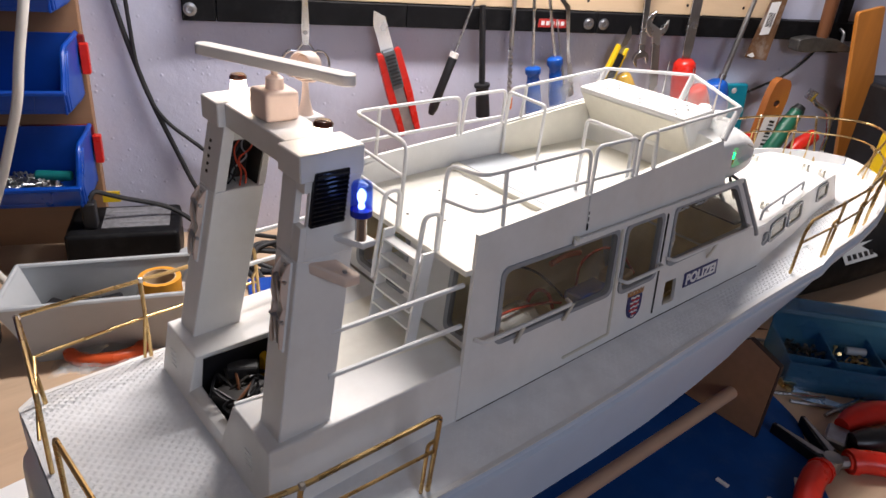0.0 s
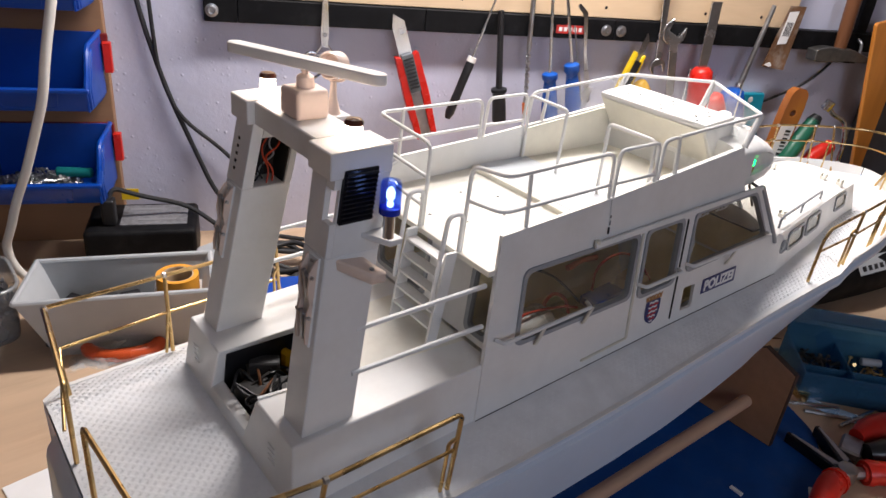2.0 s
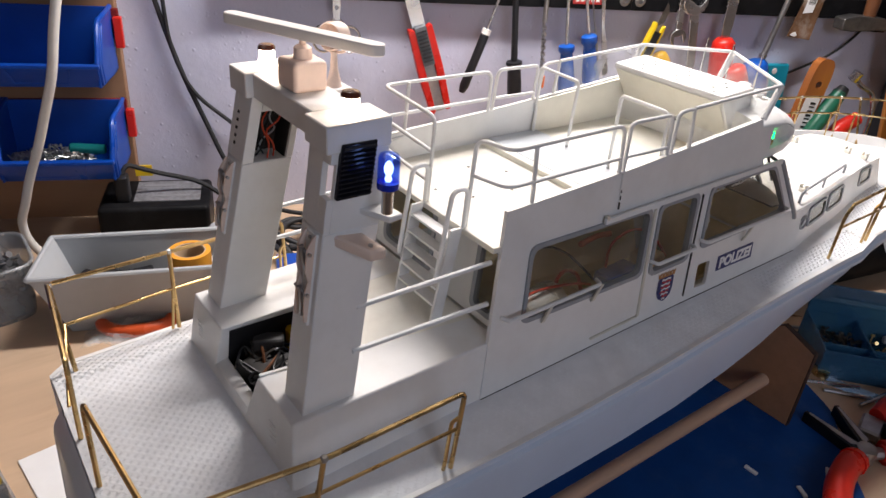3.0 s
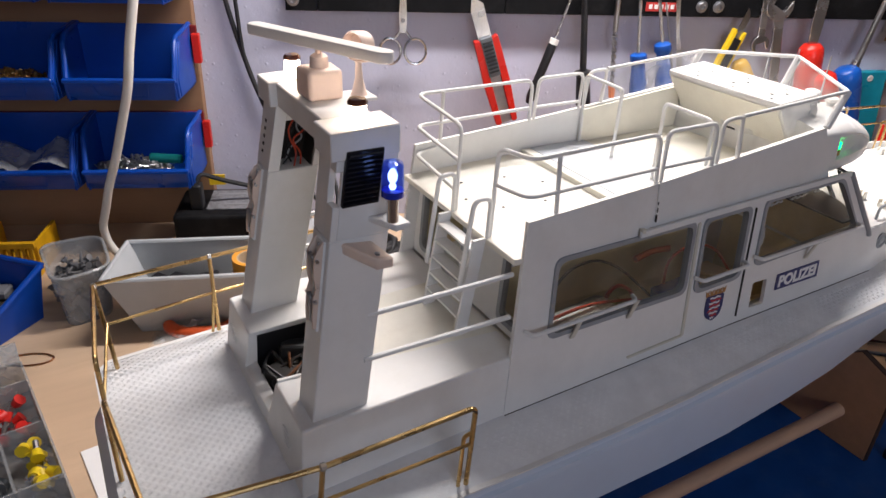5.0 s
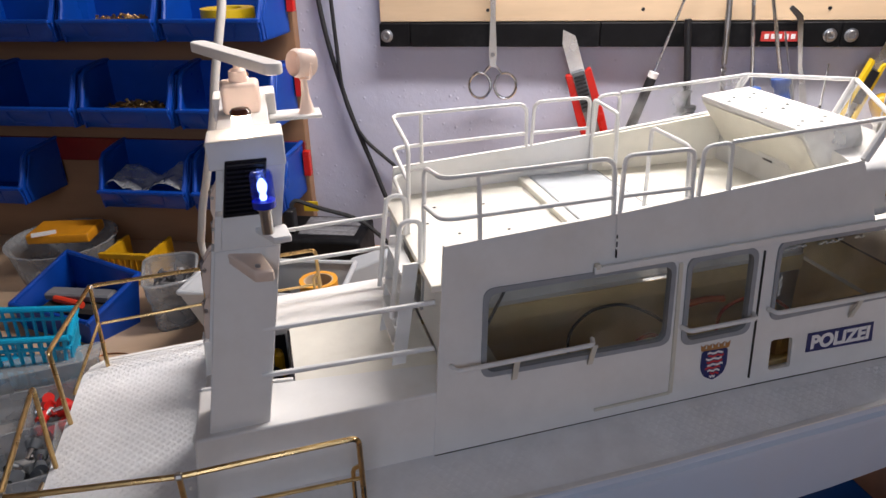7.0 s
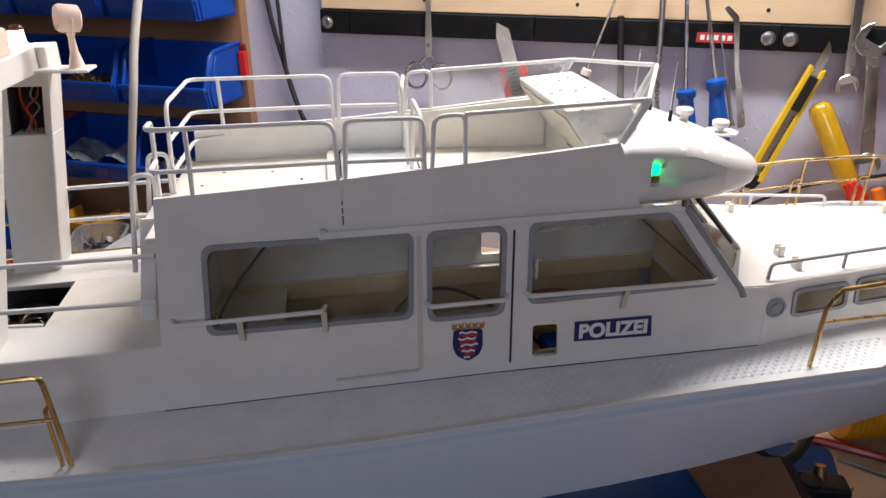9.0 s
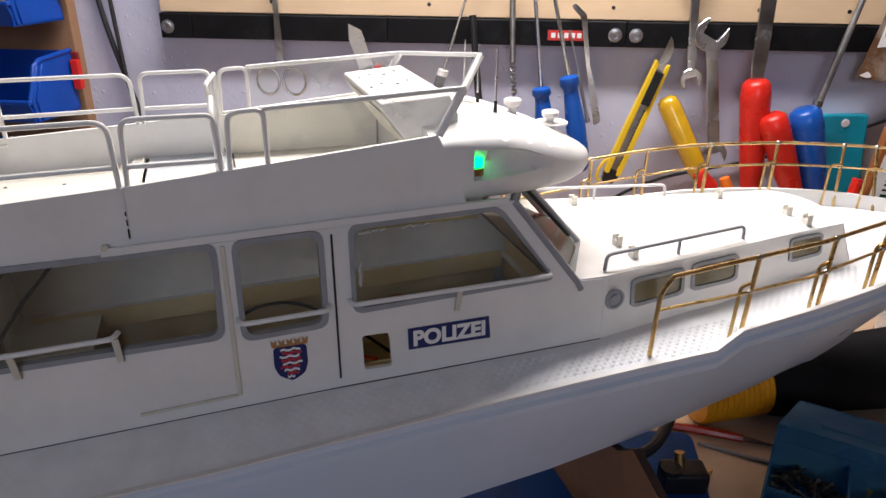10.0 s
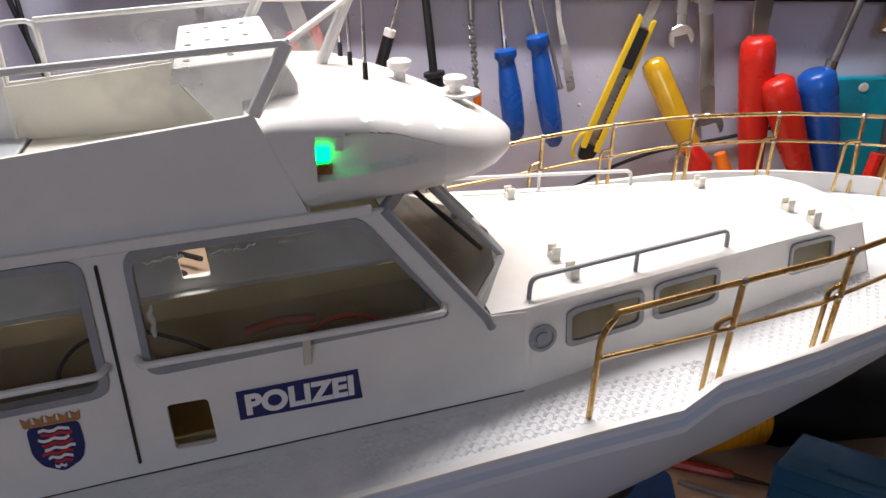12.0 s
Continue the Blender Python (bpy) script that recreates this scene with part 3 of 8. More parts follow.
for s in (-1, 1):
    # each leg is boxed from sheet; its inner side is open near the top, with wires inside
    def leg_box(name, a0, a1, b0, b1, h0, h1, m, bevel=0.0003):
        pts = [leg_pt(s, a, b, h) for h in (h0, h1) for a, b in ((a0, b0), (a1, b0), (a1, b1), (a0, b1))]
        return part(name, G().hexa(pts).mesh(name, bevel), m, mast)

    tagged(leg_box("mast_leg", 0, 1, 0, 1, -0.055, 0.70, WHITE, 0.0006), "white mast leg with an open panel showing wires" if s > 0 else "white sheet-built mast leg with a black vent")
    if s > 0:
        walls = ((0, 1, 0, 0.2, 0.70, 1), (0, 0.22, 0.2, 1, 0.70, 1), (0.86, 1, 0.2, 1, 0.70, 1), (0.22, 0.86, 0.2, 1, 0.93, 1))
    else:
        walls = ((0.11, 1, 0, 0.14, 0.70, 1), (0, 0.11, 0, 0.34, 0.70, 0.83), (0, 0.11, 0, 0.34, 0.955, 1), (0, 0.11, 0.34, 1, 0.70, 1),
                 (0.86, 1, 0.14, 1, 0.70, 1), (0.11, 0.86, 0.14, 1, 0.955, 1))
    for q in walls:
        leg_box("leg_panel", *q, WHITE)
    if s > 0:
        # dark sheets inside the white leg stand in for the panel's shade
        for q in ((0.22, 0.86, 0.205, 0.23), (0.222, 0.245, 0.23, 0.93), (0.835, 0.858, 0.23, 0.93)):
            leg_box("leg_lining", *q, 0.702, 0.928, DARKIN, 0)
    rnd = random.Random(5)
    for k in range(5 if s > 0 else 2):
        a0, b0 = rnd.uniform(0.42, 0.68), rnd.uniform(0.4, 0.75)
        pts = [leg_pt(s, a0 + rnd.uniform(-0.15, 0.15), b0 + rnd.uniform(-0.1, 0.15), h) for h in (0.703, 0.76, 0.82, 0.87, 0.925)]
        part("mast_wire", G().tube(bend(pts, 0.004), 0.0005, 6), (REDWIRE, BLACK, GREYT)[k % 3], mast)
    # hinge straps, ears and pins on the aft face
    def on_aft(b, h, back):
        q = Vector(leg_pt(s, 0, b, h))
        return q + Vector((-back, 0, back * 0.17))

    def plate(name, pts, b0, b1, m):
        lo, hi = [on_aft(b0, h, back) for back, h in pts], [on_aft(b1, h, back) for back, h in pts]
        part(name, G().loft([lo, hi]).mesh(name, 0.0003), m, mast)

    plate("hinge_strap", [(-0.0004, 0.33), (0.0014, 0.33), (0.0014, 0.69), (-0.0004, 0.69)], 0.18, 0.62, WHITE)
    for h0, k in ((0.345, 0.8), (0.505, 1.05)):
        for b in (0.16, 0.58):
            plate("hinge_ear", [(0.0012, h0), (0.0028, h0), (0.0046 * k, h0 + 0.05), (0.0048 * k, h0 + 0.13), (0.0026, h0 + 0.175), (0.0012, h0 + 0.185)], b, b + 0.07, BEIGE)
        plate("hinge_lever", [(0.0018, h0 + 0.02), (0.0030, h0 + 0.02), (0.0062 * k, h0 + 0.13), (0.0046 * k, h0 + 0.14)], 0.32, 0.44, STEEL)
        g = G().rod(on_aft(0.10, h0 + 0.115, 0.0038 * k), on_aft(0.72, h0 + 0.115, 0.0038 * k), 0.0009)
        part("hinge_pin", g, STEEL, mast)
    for h in (0.36, 0.52, 0.67):
        part("strap_screw", G().lathe([(0.0010, 0), (0.0009, 0.0006)], on_aft(0.40, h, 0.0016), (-1, 0, 0.17), 8), STEEL, mast)
    for k in range(5 if s > 0 else 0):
        plate("leg_slot", [(-0.0002, 0.76 + 0.035 * k), (0.0003, 0.76 + 0.035 * k), (0.0003, 0.775 + 0.035 * k), (-0.0002, 0.775 + 0.035 * k)], 0.30, 0.42, DARKIN)
    g = G().cbox(Vector(leg_pt(s, 0.35, 0, 0.88)) + Vector((-0.0005, -s * 0.0005, 0)), (0.0022, 0.0016, 0.014), 0)
    part("side_plate", g.mesh("side_plate", 0.0003), WHITE, mast)
# bridging top beam
for y0, y1, x0, x1 in ((-0.0535, -0.0325, -0.0905, -0.0575), (-0.0325, 0.0325, -0.0865, -0.0625), (0.0325, 0.0535, -0.0905, -0.0575)):
    g = G().prism([(x0, y0, 0.3305), (x0, y0, 0.3432), (x1, y0, 0.3442), (x1, y0, 0.3305)], (0, y1 - y0, 0))
    part("mast_beam", g.mesh("mast_beam", 0.0006), WHITE, mast)
# vent grille on the near leg
def on_leg(a, h, out):
    p = Vector(leg_pt(-1, a, 0, h))
    return p + Vector((0, -out, -0.085 * out))


g = G().hexa([on_leg(a, h, w) for h in (0.83, 1.03) for a, w in ((0.12, -0.001), (0.72, -0.001), (0.72, 0.0024), (0.12, 0.0024))])
vent = part("vent_grille", g.mesh("vent_grille", 0.0004), BLACKG, mast, "glossy black ribbed vent grille")
for k in range(11):
    h = 0.842 + k * 0.0168
    part("vent_slat", G().hexa([on_leg(0.15, h, 0.002), on_leg(0.69, h, 0.002), on_leg(0.69, h + 0.002, 0.0038), on_leg(0.15, h + 0.002, 0.0038), on_leg(0.15, h + 0.012, 0.002), on_leg(0.69, h + 0.012, 0.002), on_leg(0.69, h + 0.007, 0.0038), on_leg(0.15, h + 0.007, 0.0038)]), BLACKG, vent)
# lamp brackets on the near leg
c = Vector(on_leg(0.92, 0.775, 0.0))
g = G().prism([c + Vector((-0.010, 0.001, 0.0)), c + Vector((0.004, 0.001, 0.0)), c + Vector((0.006, -0.013, -0.0005)), c + Vector((-0.002, -0.014, -0.0005))], (0, 0, -0.003))
part("beacon_bracket", g.mesh("beacon_bracket", 0.0006), WHITE, mast)
c2 = Vector(on_leg(0.62, 0.66, 0.0))
g = G().prism([c2 + Vector((-0.013, 0.002, 0.004)), c2 + Vector((0.003, 0.002, 0.002)), c2 + Vector((0.008, -0.0135, -0.001)), c2 + Vector((-0.001, -0.0145, 0.000))], (0, 0, -0.0058))
part("empty_bracket", g.mesh("empty_bracket", 0.0009), BEIGE, mast)
part("bracket_screw", G().lathe([(0.0012, -0.001), (0.0012, 0.0006), (0.0006, 0.0008)], c2 + Vector((0.001, -0.0105, 0.0006)), seg=10), STEEL, mast)
# blue beacon
bc = Vector((-0.0690, -0.0690, 0.3058))
NARROW = 0.78
part("beacon_post", G().lathe([(r * NARROW, h + (0.0022 if h > 0.004 else 0.0)) for r, h in [(0.0034, 0.0), (0.0034, 0.008), (0.0042, 0.0085), (0.0042, 0.0105)]], bc, seg=18), CHROME, mast, "bright metal beacon post")
part("beacon_lens", G().lathe([(r * NARROW, h + (0.0022 if h > 0.004 else 0.0)) for r, h in [(0.0062, 0.0105), (0.0064, 0.012), (0.0062, 0.0238), (0.0054, 0.0254), (0.003, 0.0259), (0.0028, 0.0252), (0.0050, 0.0247), (0.0056, 0.0232), (0.0058, 0.0125), (0.0056, 0.0108)]], bc, seg=24), BLUELENS, mast, "lit blue flashing beacon lens")
part("beacon_base", G().lathe([(r * NARROW, h + (0.0022 if h > 0.004 else 0.0)) for r, h in [(0.0060, 0.0098), (0.0064, 0.0100), (0.0064, 0.0128), (0.0060, 0.0130)]], bc, seg=24), mat("beacon_blue", (0.01, 0.03, 0.40), 0.25), mast)
part("beacon_bulb", G().lathe([(r * NARROW, h + (0.0022 if h > 0.004 else 0.0)) for r, h in [(0.0015, 0.0130), (0.0022, 0.0142), (0.0014, 0.0158), (0.0026, 0.0176), (0.0027, 0.0200), (0.0017, 0.0216), (0.0008, 0.0224)]], bc, seg=14), BLUEGLOW, mast, "glowing white bulb of the beacon")
# lit top lamps with brown caps
for y in (-0.0447, 0.0420):
    p = Vector((-0.0742, y, 0.3432))
    lb = part("mast_lamp", G().lathe([(0.0050, 0.0), (0.0054, 0.0006), (0.0044, 0.0030), (0.0038, 0.0090), (0.0028, 0.0093)], p, seg=20), LAMPGLASS, mast, "lit warm-white mast lamp")
    part("lamp_cap", G().lathe([(0.0034, 0.0090), (0.0045, 0.0092), (0.0046, 0.0102), (0.0036, 0.0116), (0.0016, 0.0121)], p, seg=20), BROWNCAP, lb, "shiny brown lamp cap")
# radar
g = G().prism([(-0.0832, -0.0088, 0.3435), (-0.0658, -0.0088, 0.3435), (-0.0650, 0.0088, 0.3435), (-0.0840, 0.0088, 0.3435)], (0, 0, 0.0145))
part("radar_housing", g.mesh("radar_housing", 0.0022, 3), PEACH, mast, "pinkish cast radar housing")
part("radar_neck", G().lathe([(0.0046, 0.0145), (0.0042, 0.0195), (0.0028, 0.0205), (0.0016, 0.0208), (0.0016, 0.0245)], (-0.0745, 0, 0.3435), seg=16), PEACH, mast)
g = G()
bar = [(-0.044, -0.0045), (-0.047, 0.0), (-0.044, 0.0045), (0.044, 0.0045), (0.047, 0.0), (0.044, -0.0045)]
ang = radians(-66)
g.prism([(-0.0755 + u * math.cos(ang) - v * math.sin(ang), u * math.sin(ang) + v * math.cos(ang), 0.3672) for u, v in round_poly(bar, 0.003)], (0, 0, 0.0052))
part("radar_scanner", g.mesh("radar_scanner", 0.0008, 2, 50), WPLAST, mast, "grey-white radar scanner bar")
# searchlight on its tripod foot
p = Vector((-0.0415, 0.030, 0.3330))
part("light_shelf", G().box(-0.062, -0.034, 0.022, 0.040, 0.3312, 0.3330).mesh("light_shelf", 0.0004), WHITE, mast)
part("searchlight_foot", G().lathe([(0.0050, 0), (0.0042, 0.001), (0.0022, 0.009), (0.0017, 0.017), (0.0026, 0.0185)], p, seg=14), PEACH, mast)
part("searchlight", G().lathe([(0.0055, -0.006), (0.0072, -0.005), (0.0076, 0.004), (0.0066, 0.006), (0.0060, 0.0050), (0.0058, 0.0)], p + Vector((0, 0, 0.0265)), (-0.8, -0.5, 0.1), 22), PEACH, mast, "pinkish cast searchlight")
for s in (-1, 1):
    part("searchlight_yoke", G().tube(bend([p + Vector((0, 0, 0.0180)), p + Vector((0.0035 * s, -0.006 * s, 0.0190)), p + Vector((0.0045 * s, -0.0075 * s, 0.0270))], 0.003), 0.0008, 6), PEACH, mast)

# rods from the mast to the deckhouse
for s in (-1, 1):
    for (za, xa, ya), (zb, xb, yb) in (((0.2522, -0.0775, 0.0585), (0.2548, 0.006, 0.0605)), ((0.2290, -0.081, 0.0620), (0.2305, 0.004, 0.0640))):
        part("side_rod", G().rod((xa, s * ya, za), (xb, s * yb, zb), 0.00145, seg=8), WHITE, boat)


# --- deckhouse ---
LEAN_IN = 0.075


def side_at(s):
    def place(x, z, w=0.0):
        return (x, s * (0.0725 - LEAN_IN * (z - 0.17) - w), z)
    return place


cabin = new("deckhouse")
cabin.parent = boat
cabin.location = Vector((0.0, 0, 0.167)) - Vector(boat.location)
TOPLINE = [(0.0105, 0.2858), (0.10, 0.2914), (0.172, 0.2976), (0.2465, 0.3045)]
W1 = round_poly([(0.0285, 0.2128), (0.1342, 0.2140), (0.1350, 0.2608), (0.0310, 0.2598)], 0.006)
WD = round_poly([(0.1446, 0.2112), (0.1850, 0.2125), (0.1850, 0.2615), (0.1446, 0.2608)], 0.006)
W3 = round_poly([(0.2002, 0.2176), (0.3120, 0.2212), (0.2785, 0.2645), (0.2000, 0.2625)], 0.006)
HOLE = round_poly([(0.2035, 0.1828), (0.2185, 0.1826), (0.2176, 0.2024), (0.2030, 0.2026)], 0.002)
OUTLINE = [(0.0, 0.1675), (0.345, 0.1762), (0.345, 0.2155), (0.3265, 0.2165), (0.2880, 0.2670), (0.262, 0.2670), (0.2465, 0.3045)] + TOPLINE[2::-1]


def grow(loop, d):
    cx, cz = sum(p[0] for p in loop) / len(loop), sum(p[1] for p in loop) / len(loop)
    sx = max(p[0] for p in loop) - min(p[0] for p in loop)
    sz = max(p[1] for p in loop) - min(p[1] for p in loop)
    return [(cx + (a - cx) * (1 + 2 * d / sx), cz + (b - cz) * (1 + 2 * d / sz)) for a, b in loop]


for s in (-1, 1):
    pl = side_at(s)
    holes = [W1, WD, W3, HOLE]
    part("side_wall", sheet_with_holes("side_wall", OUTLINE, holes, pl, 0.0026), WHITE, cabin)
    for loop, nm in ((W1, "window"), (WD, "door_window"), (W3, "window")):
        fr = part(nm, ring_frame(grow(loop, 0.0015), grow(loop, -0.0013), pl, 0.0034, -0.0012).mesh(nm, smooth=40), GREYF, cabin, "grey-framed cabin window")
        u = grow(loop, -0.001)
        pane = G().add([pl(a, b, 0.0014) for a, b in u], [tuple(range(len(u)))])
        part("pane", pane, PANE, fr, "smoky clear pane").visible_shadow = False
    # door post, and a dark strip standing in for the shaded slit fore of it
    for x0, xw in ((0.1380, 0.0024), (0.1900, 0.0010)):
        g = G().prism([pl(x0, 0.1806, -0.0011), pl(x0 + xw, 0.1806, -0.0011), pl(x0 + xw, 0.2600, -0.0011), pl(x0, 0.2600, -0.0011)], (0, -s * 0.0018, 0))
        part("door_post", g.mesh("door_post", 0.0003), PRIMER if x0 < 0.15 else DARKIN, cabin)
    # sill ledge and seam strip
    g = G().prism([pl(0.0920, 0.1780, -0.0014), pl(0.1385, 0.1800, -0.0014), pl(0.1385, 0.1815, -0.0014), pl(0.0920, 0.1795, -0.0014)], (0, -s * 0.0018, 0))
    part("door_ledge", g.mesh("door_ledge", 0.0003), PRIMER, cabin)
    g = G().prism([pl(0.0880, 0.2618, -0.0015), pl(0.2830, 0.2668, -0.0015), pl(0.2830, 0.2705, -0.0015), pl(0.0880, 0.2655, -0.0015)], (0, s * 0.002, 0))
    part("seam_strip", g.mesh("seam_strip", 0.0003), WHITE, cabin)
    part("seam_knob", G().cbox(pl(0.0900, 0.2645, -0.0020), (0.003, 0.003, 0.005)).mesh("seam_knob", 0.0004), PRIMER, cabin)
    # vertical slot below the rail joint
    for z0, z1 in ((0.2685, 0.2728), (0.2745, 0.2772), (0.2790, 0.2808)):
        part("rail_slot", G().prism([pl(0.1003, z0, -0.0003), pl(0.1009, z0, -0.0003), pl(0.1009, z1, -0.0003), pl(0.1003, z1, -0.0003)], (0, s * 0.001, 0)), BLACK, cabin)
    part("rail_pin", G().rod(pl(0.1006, 0.2735, -0.0004), pl(0.1006, 0.2912, -0.0004), 0.0006, seg=6), WHITE, cabin)
    # hand rails with their brackets
    for x0, x1, z0, z1, feet in ((0.0110, 0.0890, 0.2218, 0.2240, (0.0435, 0.0865)), (0.1422, 0.1872, 0.2222, 0.2232, ()), (0.1970, 0.3095, 0.2243, 0.2255, (0.2535,))):
        path = [pl(x0, z0, -0.0010), pl(x0 + 0.002, z0, -0.0066), pl(x1 - 0.002, z1, -0.0066), pl(x1, z1, -0.0010)]
        hr = part("hand_rail", G().tube(bend(path, 0.002), 0.00135, 8), WHITE, cabin)
        for fx in feet:
            z = z0 + (z1 - z0) * (fx - x0) / (x1 - x0)
            g = G().prism([pl(fx, z, -0.0066), pl(fx + 0.0030, z, -0.0066), pl(fx + 0.0030, z - 0.0150, -0.0006), pl(fx, z - 0.0150, -0.0006), pl(fx, z - 0.004, -0.0052)][:4], (0, s * 0.0012, 0))
            part("rail_bracket", g.mesh("rail_bracket", 0.0002), PRIMER, hr)

near = side_at(-1)
far = side_at(1)
for x0, x1 in ((0.016, 0.1440), (0.1940, 0.318)):
    part("window_lining", G().prism([far(x0, 0.2070, 0.0050), far(x1, 0.2070, 0.0050), far(min(x1, 0.284), 0.2610, 0.0050), far(x0, 0.2605, 0.0050)], (0, -0.0012, 0)), OLIVE, cabin)
for s in (-1, 1):
    pl = side_at(s)
    rr = []
    for x in (0.0005, 0.05, 0.10, 0.15, 0.19, 0.25, 0.30, 0.345):
        z = deck_z(x, 0.0728)
        rr.append([pl(x, z - 0.0006, -0.0004), pl(x, z + 0.00025, -0.0004), pl(x, z + 0.00025, 0.0004), pl(x, z - 0.0006, 0.0004)])
    part("foot_gap", G().loft(rr), DARKIN, cabin)
# sign
g = G().prism([near(0.2278, 0.1908, -0.0002), near(0.2748, 0.1904, -0.0002), near(0.2738, 0.2034, -0.0002), near(0.2276, 0.2030, -0.0002)], (0, -0.0005, 0))
sign = part("police_sign", g, NAVY, cabin, "dark blue sign with white lettering")


def letters(text, size, x, z, material, parent, name, out, turn=0.0, squeeze=1.0):
    cu = bpy.data.curves.new(name, "FONT")
    cu.body, cu.size, cu.extrude, cu.offset = text, size, 0.00008, size * 0.046
    cu.space_character = 1.02
    ob = bpy.data.objects.new(name, cu)
    scene.collection.objects.link(ob)
    dg = bpy.context.evaluated_depsgraph_get()
    me = bpy.data.meshes.new_from_object(ob.evaluated_get(dg))
    bpy.data.objects.remove(ob)
    wide = max(v.co.x for v in me.vertices)
    for v in me.vertices:
        a, b, cz = v.co
        a *= squeeze / wide
        q = near(x + a, z + b + a * turn, -out - cz)
        v.co = q
    return part(name, me, material, parent)


letters("POLIZEI", 0.0118, 0.2302, 0.1929, LETTER, sign, "sign_lettering", 0.0008, 0.004, 0.0415)
# coat of arms: shield with crown, red and white bars
SH = [(0.1575, 0.2035), (0.1741, 0.2035), (0.1743, 0.193), (0.1725, 0.1875), (0.1660, 0.1838), (0.1595, 0.1875), (0.1572, 0.193)]
crest = part("crest", G().prism([near(a, b, -0.0002) for a, b in round_poly(SH, 0.002)], (0, -0.0004, 0)), NAVY, cabin, "blue heraldic shield with red and white stripes and a gold crown")
REDB, GOLD = mat("crest_red", (0.55, 0.03, 0.04), 0.5), mat("crest_gold", (0.45, 0.22, 0.08), 0.5)
rnd = random.Random(8)
for k in range(9):
    z = 0.2018 - k * 0.0019
    half = 0.0062 if k < 6 else 0.0062 - (k - 5) * 0.0013
    off = 0.0007 * math.sin(k * 2.1)
    pts = []
    n = 7
    for i in range(n):
        a = 0.1659 + off - half * 0.8 + half * 1.6 * i / (n - 1)
        pts.append((a, z + 0.0005 * math.sin(i * 1.9 + k)))
    up = [near(a, b + 0.0006, -0.0007) for a, b in pts]
    dn = [near(a, b - 0.0006, -0.0007) for a, b in pts[::-1]]
    part("crest_bar", G().prism(up + dn, (0, -0.00015, 0)), (LETTER, REDB)[k % 2], crest)
for i in range(5):
    x = 0.1580 + 0.0039 * i
    g = G().prism([near(x - 0.0012, 0.2042, -0.0003), near(x + 0.0012, 0.2042, -0.0003), near(x + 0.0016, 0.2078, -0.0003), near(x, 0.2064, -0.0003), near(x - 0.0016, 0.2078, -0.0003)], (0, -0.0003, 0))
    part("crown_point", g, GOLD, crest)
part("crown_band", G().prism([near(0.1572, 0.2037, -0.0003), near(0.1744, 0.2037, -0.0003), near(0.1746, 0.2048, -0.0003), near(0.1570, 0.2048, -0.0003)], (0, -0.0003, 0)), GOLD, crest)
# uneven bead of clear glue along the top of the wheelhouse pane
rnd = random.Random(17)
for x0, x1 in ((0.2045, 0.2180), (0.2260, 0.2420), (0.2500, 0.2560)):
    n = int((x1 - x0) / 0.0011)
    path = [near(x0 + (x1 - x0) * k / n, 0.2592 + 0.021 * (x0 - 0.2 + (x1 - x0) * k / n) - rnd.uniform(0.0, 0.0016), 0.0008) for k in range(n + 1)]
    part("glue_bead", G().tube(path, [rnd.uniform(0.0002, 0.0008) for _ in path], 6).mesh("glue_bead", smooth=60), GLUE, cabin, "milky bead of dried glue")
path = [near(0.2035 + rnd.uniform(0, 0.0012), 0.2300 + 0.0016 * k, 0.0008) for k in range(9)]
part("glue_bead", G().tube(path, [rnd.uniform(0.0003, 0.0016) for _ in path], 6).mesh("glue_bead", smooth=60), GLUE, cabin, "milky bead of dried glue")

# aft wall with windows, floor of the flybridge, cabin floor
def aft(y, z, w=0.0):
    return (0.013 + 0.06 * (z - 0.2072) + w, y, z)


AO = [(-0.0665, 0.2075), (0.0665, 0.2075), (0.0645, 0.2630), (-0.0645, 0.2630)]
AW = [round_rect(-0.0600, -0.0405, 0.2140, 0.2570, 0.004), round_rect(0.0030, 0.0560, 0.2140, 0.2570, 0.005)]
part("aft_wall", sheet_with_holes("aft_wall", AO, AW, aft, 0.0022), WHITE, cabin)
for loop in AW:
    fr = part("window", ring_frame(grow(loop, 0.0014), grow(loop, -0.0018), aft, 0.003, -0.0012), GREYF, cabin, "grey-framed aft window")
    part("pane", G().add([aft(a, b, 0.0012) for a, b in loop], [tuple(range(len(loop)))]), PANE, fr).visible_shadow = False
part("fly_floor", G().hexa([(0.0035, -0.0640, 0.2620), (0.098, -0.0640, 0.2620), (0.098, 0.0640, 0.2620), (0.0035, 0.0640, 0.2620), (0.0035, -0.0640, 0.2655), (0.098, -0.0640, 0.2680), (0.098, 0.0640, 0.2680), (0.0035, 0.0640, 0.2655)]).mesh("fly_floor", 0.0004), CREAM, cabin, "cream upper deck with dark screw holes")
part("fly_floor_fore", G().box(0.0985, 0.262, -0.0632, 0.0632, 0.2620, 0.2692).mesh("fly_floor_fore", 0.0004), CREAM, cabin)
part("deck_panel", G().box(0.1025, 0.1500, -0.0560, 0.0615, 0.2660, 0.2706).mesh("deck_panel", 0.0006), DECKP, cabin, "grey-white removable deck panel")
part("floor_batten", G().box(0.0935, 0.1005, -0.0600, 0.0590, 0.2660, 0.2716).mesh("floor_batten", 0.0005), CREAM, cabin)
part("panel_gap", G().box(0.1503, 0.1514, -0.056, 0.0615, 0.2690, 0.2697), BLACK, cabin)
part("panel_gap", G().box(0.1008, 0.1022, -0.056, 0.0615, 0.2660, 0.2692), DARKIN, cabin)
